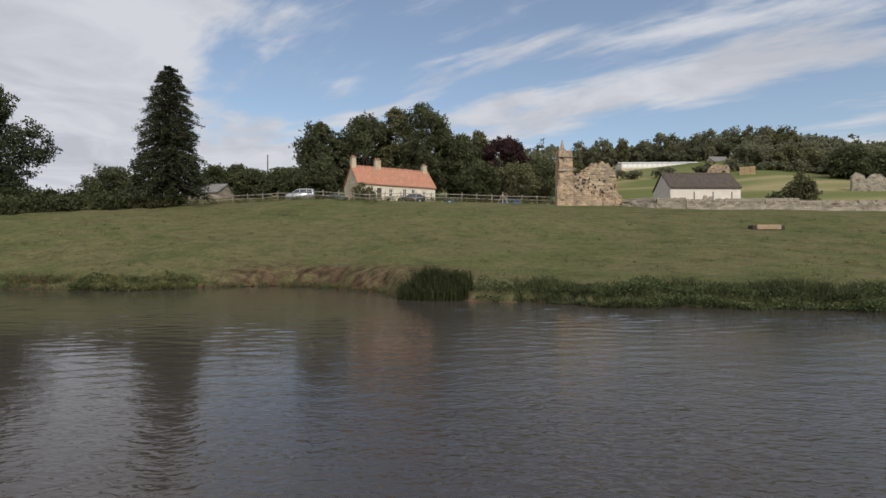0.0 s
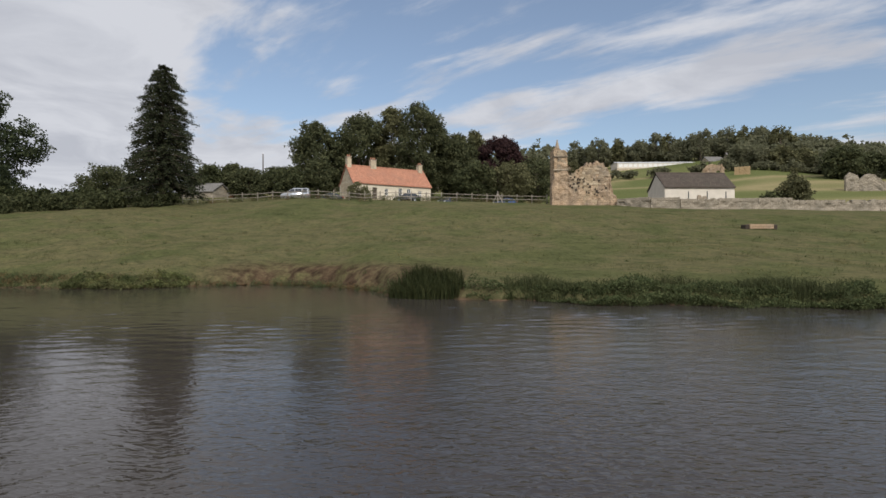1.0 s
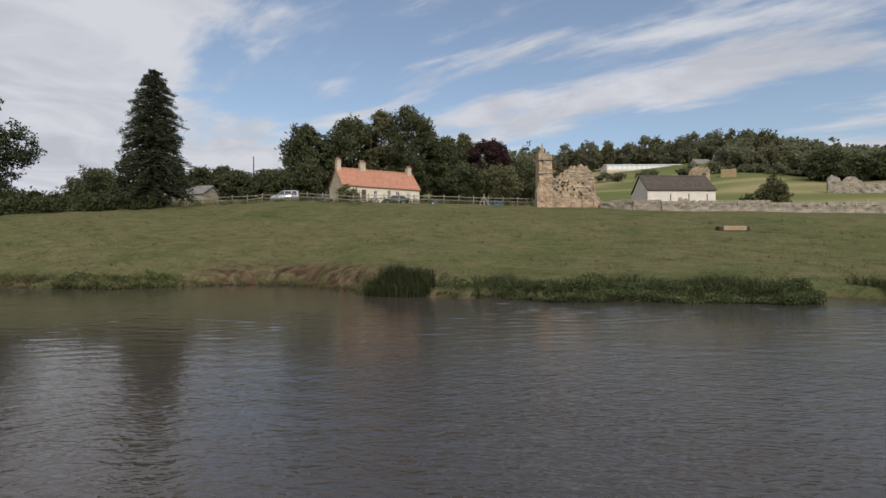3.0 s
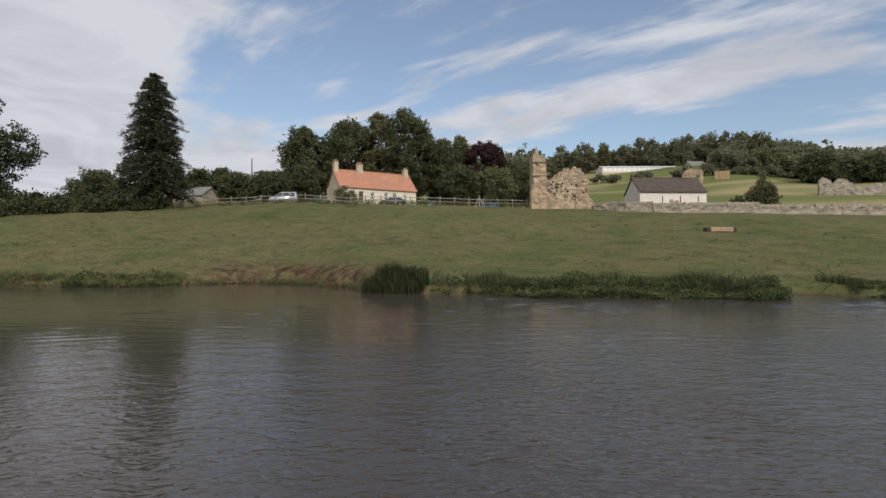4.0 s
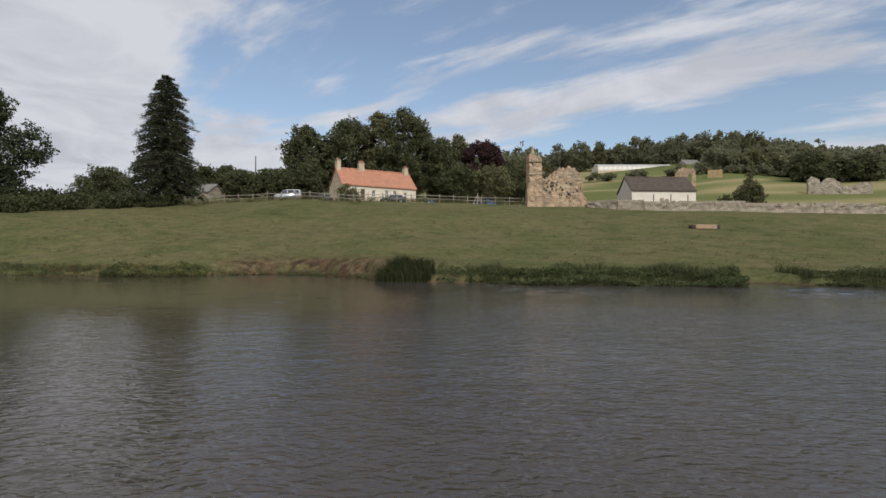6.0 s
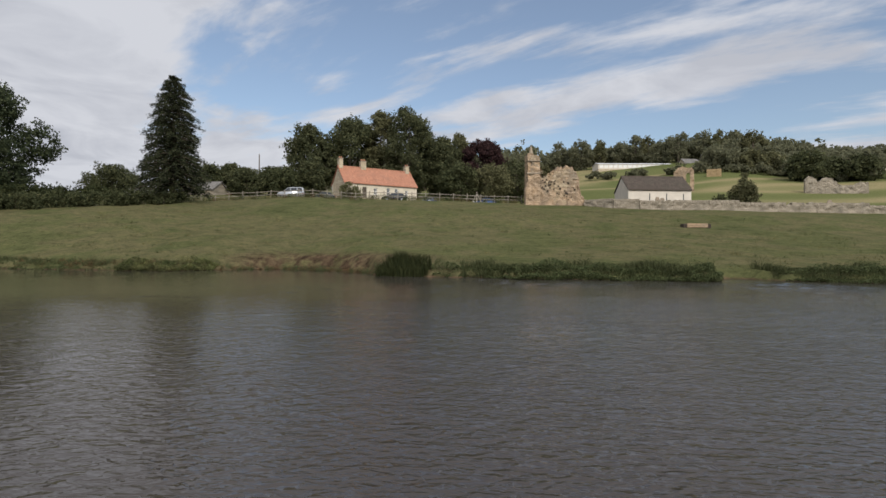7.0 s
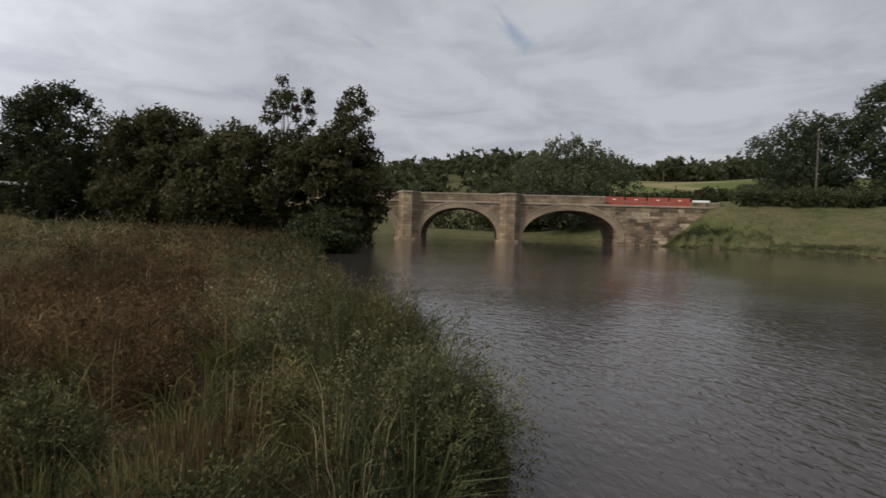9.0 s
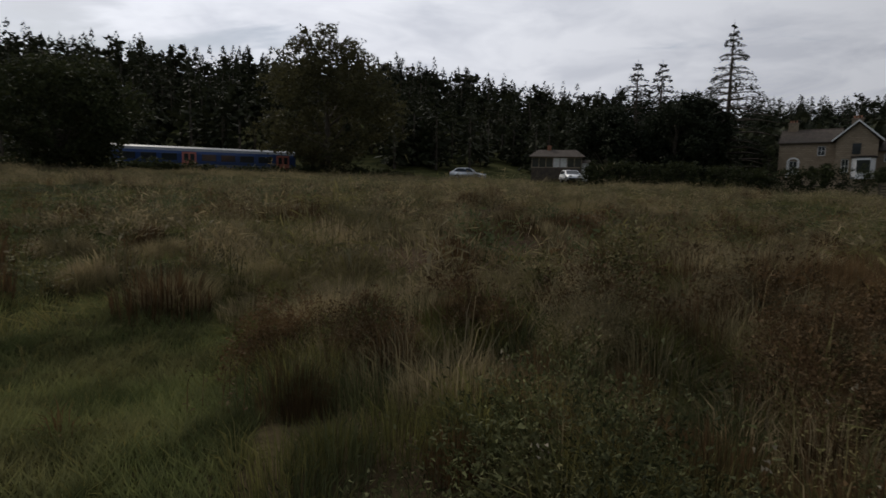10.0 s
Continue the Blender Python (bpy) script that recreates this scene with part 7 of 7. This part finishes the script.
sp = clumpy(46, -13, 0.2, -11, -7.9, 261, 0.42, 0.15, lambda x, y: (y < bank_near(x) - 0.08) & (y > bank_near(x) - 1.9))
herbs("bank_herbs", sp, 0.34, 0.68, 16, 30, 0.0155, BANKLEAF, 262, "leafy olive green nettles and willowherb on the near bank", 0.42, 0.24, head=9, headmat=SEED, headsize=0.006)
herbs("bank_herbs", edge_spots(30, -12, -0.6, -0.08, 0.7, 275), 0.16, 0.40, 14, 18, 0.016, WEEDLEAF, 276, "fresh green leafy herbs at the near water's edge", 0.5)
herbs("dead_herbs", edge_spots(22, -11, -0.4, 0.2, 1.8, 277), 0.35, 0.7, 10, 9, 0.016, DOCK, 278, "rusty dead herbs with brown seed heads on the near bank", 0.4, head=14, headmat=DOCK, headsize=0.009)
sp = clumpy(70, -12, 1, -14.5, -9.6, 279, 0.8, -0.6, lambda x, y: on_near(x, y) & brown(x, y))
herbs("dead_herbs", sp, 0.25, 0.55, 10, 13, 0.0135, DOCK, 280, "brown dead docks and willowherb standing in the meadow", 0.45, head=8, headmat=DOCK, headsize=0.008)
sp = clumpy(60, -14, 4, -16, -9.4, 281, 1.0, 0.0, lambda x, y: on_near(x, y) & green(x, y))
herbs("meadow_herbs", sp, 0.22, 0.52, 12, 16, 0.015, BANKLEAF, 282, "olive green leafy herbs in the rough meadow", 0.5, head=3, headmat=SEED, headsize=0.005)
sp = clumpy(500, -34, 10, -40, -15, 283, 1.8, 0.3, on_near)
herbs("dead_herbs", sp, 0.3, 0.6, 9, 8, 0.04, DOCK, 284, "brown dead docks scattered through the meadow", 0.45, stemw=0.005)
sp = clumpy(600, -34, 14, -42, -14, 285, 1.6, 0.1, on_near)
herbs("meadow_herbs", sp, 0.2, 0.5, 9, 10, 0.045, BANKLEAF, 286, "olive green herbs scattered through the meadow", 0.6, stemw=0.005)


def domes(name, spots, rad, hgt, leaf, per, mat, seed, label, aspect=0.24):
    """Dense bushy weeds: leaves on twigs over the outside of each uneven dome, dark inside."""
    rng = np.random.default_rng(seed)
    n = len(spots)
    big = 0.55 + 0.75 * rng.random(n)
    wide = rad * big * (0.8 + 0.4 * rng.random(n))
    high = hgt * big * (0.8 + 0.4 * rng.random(n))
    i_ = np.repeat(np.arange(n), per)
    k_ = len(i_)
    tw = np.arange(k_) // 11 * 11
    d = rng.normal(size=(k_, 3))
    d[:, 2] = np.abs(d[:, 2]) + 0.05
    d /= np.linalg.norm(d, axis=1, keepdims=True)
    a = np.arctan2(d[:, 1], d[:, 0])
    f = (0.40 + 0.65 * rng.random(k_) ** 0.7) * (1 + 0.18 * np.sin(3 * a + 1.7 * i_) + 0.12 * np.sin(7 * a + i_ + 5 * d[:, 2]))
    P = d * f[:, None] * np.column_stack([wide[i_], wide[i_], high[i_]])
    d, i2 = d[tw], i_[tw]
    core = rng.random(k_) < 0.03          # broad leaves added deep inside to block light
    P = np.where(core[:, None], P * (0.55, 0.55, 0.6), P[tw] + rng.normal(size=(k_, 3)) * (leaf * 1.6, leaf * 1.6, leaf * 2.6))
    P[:, :2] += spots[i2]
    P[:, 2] += np.maximum(land(spots[i2, 0], spots[i2, 1]), 0) - 0.03
    U = d * (0.8, 0.8, 0.7) + (0, 0, 0.15) + rng.normal(size=(k_, 3)) * 0.7
    U /= np.linalg.norm(U, axis=1, keepdims=True)
    V = np.cross(U, rng.normal(size=(k_, 3)))
    V /= np.linalg.norm(V, axis=1, keepdims=True)
    s = leaf * (0.5 + rng.random(k_)) * np.where(core, 1.6, 1.0)
    w_ = s * aspect * np.where(core, 2.2, 1.0)
    tagged(new(name, rhombs(name, P, U * s[:, None], V * w_[:, None], mat)), label, "plants", kind="stuff")


def apart(n, x0, x1, y0, y1, gap, seed, keep):
    """Spots at least a gap from one another."""
    rng = np.random.default_rng(seed)
    out = np.empty((0, 2))
    for _ in range(n):
        p = np.array([x0 + (x1 - x0) * rng.random(), y0 + (y1 - y0) * rng.random()])
        if keep(p[0], p[1]) and (len(out) == 0 or np.hypot(*(out - p).T).min() > gap * (0.75 + 0.6 * rng.random())):
            out = np.concatenate([out, p[None]])
    return out


sp = apart(2600, -11.5, 0.8, -13.4, -7.8, 0.68, 291, lambda x, y: y < bank_near(x) - (1.75 if x > -7 else 0.1) and thicket(x, y))
sp = sp[np.hypot(sp[:, 0] - 0.9, sp[:, 1] + 9.0) > 2.9]
rng = np.random.default_rng(292)
edge_d, pick = bank_near(sp[:, 0]) - sp[:, 1], rng.random(len(sp))
rusty = brown(sp[:, 0], sp[:, 1]) & (pick < 0.84) & (edge_d > 0.9)
fresh = ~rusty & (edge_d < 0.7) & (pick < 0.5)
straw = ~rusty & ~fresh & (pick > 0.82)
close = np.hypot(sp[:, 0] - 0.9, sp[:, 1] + 9) < 4.2
for far_ in (False, True):
    q_ = ~close if far_ else close
    ls, per = (0.021, 2300) if far_ else (0.0120, 8000)
    where = "farther along the bank" if far_ else "on the near bank"
    domes("leafy_weeds", sp[q_ & ~rusty & ~fresh & ~straw], 0.33, 0.58, ls, per, BANKLEAF, 293 + far_, "bushy mounds of olive leafy weeds " + where, 0.42)
    domes("leafy_weeds", sp[q_ & fresh], 0.30, 0.46, ls * 1.2, per, WEEDLEAF, 303 + far_, "mounds of fresh green leafy weeds " + where, 0.4)
    domes("dead_herbs", sp[q_ & rusty], 0.40, 0.44, ls * 0.85, per, DOCK, 305 + far_, "bushy mounds of rusty dead willowherb " + where, 0.40)
    domes("dry_weeds", sp[q_ & straw], 0.30, 0.60, ls, per, DRYGRASS, 307 + far_, "straw-coloured fading weeds " + where, 0.14)
# both leaves carry the shaded gaps between clumps as dark patches of colour
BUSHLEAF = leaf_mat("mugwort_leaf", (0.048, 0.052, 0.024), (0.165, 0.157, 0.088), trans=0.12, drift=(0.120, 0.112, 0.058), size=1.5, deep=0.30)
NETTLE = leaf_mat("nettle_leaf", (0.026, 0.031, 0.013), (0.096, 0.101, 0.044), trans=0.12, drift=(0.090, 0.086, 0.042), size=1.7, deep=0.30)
sp = apart(900, -8.0, 0.1, -11.2, -7.9, 1.08, 431, lambda x, y: bank_near(x) - 1.9 < y < bank_near(x) - 0.40)
nigh = np.hypot(sp[:, 0] - 0.9, sp[:, 1] + 9.0) < 3.3
kind = np.arange(len(sp)) % 3
for pick, (ls, per) in ((nigh, (0.0100, 15000)), (~nigh, (0.0150, 7500))):
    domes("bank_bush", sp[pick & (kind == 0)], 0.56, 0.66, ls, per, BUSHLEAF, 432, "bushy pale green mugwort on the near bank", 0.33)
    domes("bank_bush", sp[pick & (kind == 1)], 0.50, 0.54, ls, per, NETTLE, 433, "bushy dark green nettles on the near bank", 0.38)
    domes("bank_bush", sp[pick & (kind == 2)], 0.46, 0.60, ls, per, BANKLEAF, 436, "bushy olive willowherb on the near bank", 0.30)
herbs("seeding_herbs", sp[::3], 0.42, 0.72, 12, 8, 0.013, BUSHLEAF, 434, "tall stems with pale seed heads above the bank weeds", 0.3, head=14, headmat=SEED, headsize=0.008)
# herbs in dark leaf that paint the gaps between bushes as shaded
herbs("dark_herbs", edge_spots(90, -8, 0.2, 0.05, 1.9, 437), 0.10, 0.26, 9, 12, 0.017, DARKLEAF, 438, "low herbs darkened as shade in the gaps of the bank", 0.7)
sp = np.array([(1.4, -14.2), (0.7, -14.9), (2.3, -15.1), (1.9, -16.6), (0.3, -13.2), (3.2, -17.4)])


def tufts(name, spots, per, rad, hgt, wid, mat, seed, label, spread=0.8, category="grass"):
    """Separate tufts of fine blades at given spots, pale heads over a dark dense foot."""
    rng = np.random.default_rng(seed)
    n = len(spots)
    i_ = np.repeat(np.arange(n), per)
    k_ = len(i_)
    big = (0.7 + 0.6 * rng.random(n))[i_]
    a, r = rng.random(k_) * 2 * math.pi, np.sqrt(rng.random(k_))
    base = np.column_stack([spots[i_, 0] + rad * big * r * np.cos(a), spots[i_, 1] + rad * big * r * np.sin(a), np.zeros(k_)])
    base[:, 2] = land(base[:, 0], base[:, 1]) - 0.02
    h = hgt * big * (0.55 + 0.5 * rng.random(k_)) * (1 - 0.45 * r ** 2)
    a2 = a + 0.6 * rng.normal(size=k_)
    out = spread * h * (0.15 + 0.55 * r) * (0.4 + rng.random(k_))
    tip = base + np.column_stack([np.cos(a2) * out, np.sin(a2) * out, h])
    return tagged(new(name, blades_mesh(name, base, tip, wid * (0.6 + 0.8 * rng.random(k_)), rng, mat, 0.4)), label, category, kind="stuff")


tufts("straw_tussocks", sp, 1100, 0.32, 0.34, 0.0020, DRYGRASS, 435, "pale straw tussocks standing in the short green grass")
close_by = lambda x, y: tall(x, y) & (np.hypot(x - 0.9, y + 9.0) < 4.2) & (np.hypot(x - 0.8, y + 9.0) > 1.7)
sp = clumpy(150, -3.5, 1.6, -13.3, -8.7, 441, 0.5, -0.4, lambda x, y: on_near(x, y) & close_by(x, y))
tufts("meadow_tufts", sp[:80], 300, 0.17, 0.26, 0.0018, GRASSBLADE, 442, "fine olive grass tufts close to the water")
tufts("meadow_tufts", sp[80:112], 260, 0.15, 0.34, 0.0018, DOCK, 443, "upright brown dead stalks close to the water", 0.35, "plants")
tufts("meadow_tufts", sp[112:], 240, 0.16, 0.28, 0.0016, REEDLEAF, 444, "thin green bent grass close to the water", 1.0)
sp = clumpy(190, -7.5, 1, -14.5, -10.5, 445, 0.7, -0.4, lambda x, y: on_near(x, y) & tall(x, y) & (np.hypot(x - 0.8, y + 9.0) > 2.2))
sp = sp[np.argsort(sp[:, 0] + 1.2 * np.sin(7 * sp[:, 1]))]
tufts("meadow_tufts", sp[:100], 190, 0.21, 0.42, 0.0026, DOCK, 446, "upright brown dock stalks standing in the meadow", 0.35, "plants")
tufts("meadow_tufts", sp[100:], 220, 0.22, 0.34, 0.0022, DRYGRASS, 447, "soft pale grass tufts standing in the meadow")
sp = clumpy(150, -16, 6, -26, -13.5, 448, 1.3, -0.3, on_near)
tufts("meadow_tufts", sp[:100], 240, 0.42, 0.42, 0.0046, DRYGRASS, 449, "soft straw tufts scattered through the meadow")
tufts("meadow_tufts", sp[100:], 220, 0.36, 0.48, 0.0050, DOCK, 450, "dark brown stands of dead stalks scattered through the meadow", 0.4, "plants")
sp = clumpy(260, -34, 14, -46, -16, 287, 1.6, 0.1, lambda x, y: on_near(x, y) & crest(x, y))
domes("leafy_weeds", sp, 0.8, 0.55, 0.055, 270, DRYGRASS, 288, "pale mounds of matted grass in the meadow", 0.14)
sp = clumpy(170, -32, 10, -44, -14.5, 411, 1.5, 0.0, lambda x, y: on_near(x, y) & ~crest(x, y))
domes("leafy_weeds", sp[:110], 0.80, 0.66, 0.052, 310, WEEDLEAF, 412, "dark green mounds of coarse weeds in the meadow", 0.22)
domes("dead_herbs", sp[110:], 0.80, 0.70, 0.040, 420, DOCK, 413, "rusty mounds of dead herbs in the meadow", 0.2)
sp = clumpy(230, -30, 12, -42, -13.5, 421, 1.7, -0.1, lambda x, y: on_near(x, y) & tall(x, y))
for j, (mat_, lab_) in enumerate(((DRYGRASS, "pale straw tussocks standing above the meadow"), (GRASSBLADE, "olive grass tussocks standing above the meadow"), (DRYGRASS, "faded tall tussocks in the rough meadow"))):
    domes("meadow_tussocks", sp[j::3], 0.55, 0.72, 0.085, 300, mat_, 422 + j, lab_, 0.07)
sp = clumpy(150, -30, -9, -16, -9.4, 461, 1.2, -0.5, on_near)
domes("dead_herbs", sp[:95], 0.75, 0.62, 0.040, 420, DOCK, 462, "rusty dead willowherb along the bank towards the alders", 0.3)
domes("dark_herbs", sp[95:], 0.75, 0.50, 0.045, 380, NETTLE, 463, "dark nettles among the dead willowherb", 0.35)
# the shadow below the alders is put into these two stands' dark leaves
domes("dark_herbs", edge_spots(70, -34, -8.5, 0.15, 1.6, 464), 0.6, 0.5, 0.045, 380, DARKLEAF, 465, "dark green weeds along the water's edge, alder shade in their colour", 0.35)
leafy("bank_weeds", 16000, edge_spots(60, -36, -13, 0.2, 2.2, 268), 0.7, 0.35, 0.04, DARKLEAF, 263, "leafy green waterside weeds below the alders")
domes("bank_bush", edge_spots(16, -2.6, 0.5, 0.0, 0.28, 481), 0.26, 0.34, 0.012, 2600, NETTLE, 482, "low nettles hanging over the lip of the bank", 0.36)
# long grass among the bushy weeds
tussocks("grass_tussocks", REEDLEAF, "long green arching grass among the bank weeds", 44, 26, -8, 0.8, -10.2, -8.0, 341, 0.14, 0.34, 0.62, 0.0034, 0.6, -0.3, lambda x, y: y > bank_near(x) - 1.1, 1.0)
tussocks("dry_tussocks", DRYGRASS, "pale bent grass stems among the bank weeds", 80, 14, -9, 0.9, -12.8, -8.4, 343, 0.20, 0.35, 0.68, 0.0026, 0.6, -0.2, tall, 0.7)
tussocks("grass_tussocks", GRASSBLADE, "fading arching grass among the weeds", 70, 30, -9, 0.9, -12.8, -8.8, 345, 0.2, 0.26, 0.5, 0.0038, 0.6, -0.2, tall, 1.0)
# rough growth left standing along the fence
x = -36 + 53 * np.random.default_rng(471).random(330)
sp = np.column_stack([x, 78.2 + 0.7 * np.sin(x * 0.11) + 1.3 * np.random.default_rng(472).random(330)])
domes("rough_growth", sp[:200], 0.55, 0.62, 0.06, 110, FADED, 473, "faded long grass along the pasture fence", 0.14)
domes("rough_growth", sp[200:290], 0.6, 0.75, 0.06, 130, WEEDLEAF, 474, "green weeds along the pasture fence", 0.3)
domes("rough_growth", sp[290:], 0.5, 0.8, 0.05, 130, DOCK, 475, "brown dead herbs along the pasture fence", 0.25)
# tufts on the grazed side
sp = clumpy(170, -36, 44, 22, 62, 321, 2.2, 0.1, lambda x, y: y > bank_far(x) + 1.0)
domes("pasture_tufts", sp, 0.40, 0.12, 0.05, 70, WEEDLEAF, 322, "dark green tufts of coarse grass left in the pasture", 0.2)
sp = clumpy(260, -36, 44, 22, 60, 323, 3.0, 0.2, lambda x, y: y > bank_far(x) + 0.8)
domes("pasture_tufts", sp, 0.42, 0.10, 0.05, 60, GRASSBLADE, 324, "faded tufts of dry grass in the pasture", 0.14)
x = -34 + 35 * np.random.default_rng(325).random(300)
sp = np.column_stack([x, bank_far(x) + 0.15 + 1.3 * np.random.default_rng(326).random(300) ** 1.5])
domes("bank_tufts", sp[:190], 0.34, 0.22, 0.045, 110, WEEDLEAF, 327, "green tufts on the trodden muddy bank", 0.22)
domes("bank_tufts", sp[190:], 0.40, 0.16, 0.045, 90, DOCK, 328, "brown clods and dead tufts on the trodden muddy bank", 0.3)
x = -52.5 + 6 * np.random.default_rng(329).random(40)
sp = np.column_stack([x, bank_far(x) + 0.1 + 0.9 * np.random.default_rng(330).random(40)])
domes("bank_weeds", sp, 0.35, 0.30, 0.06, 160, WEEDLEAF, 331, "green weeds at the foot of the bridge", 0.35)
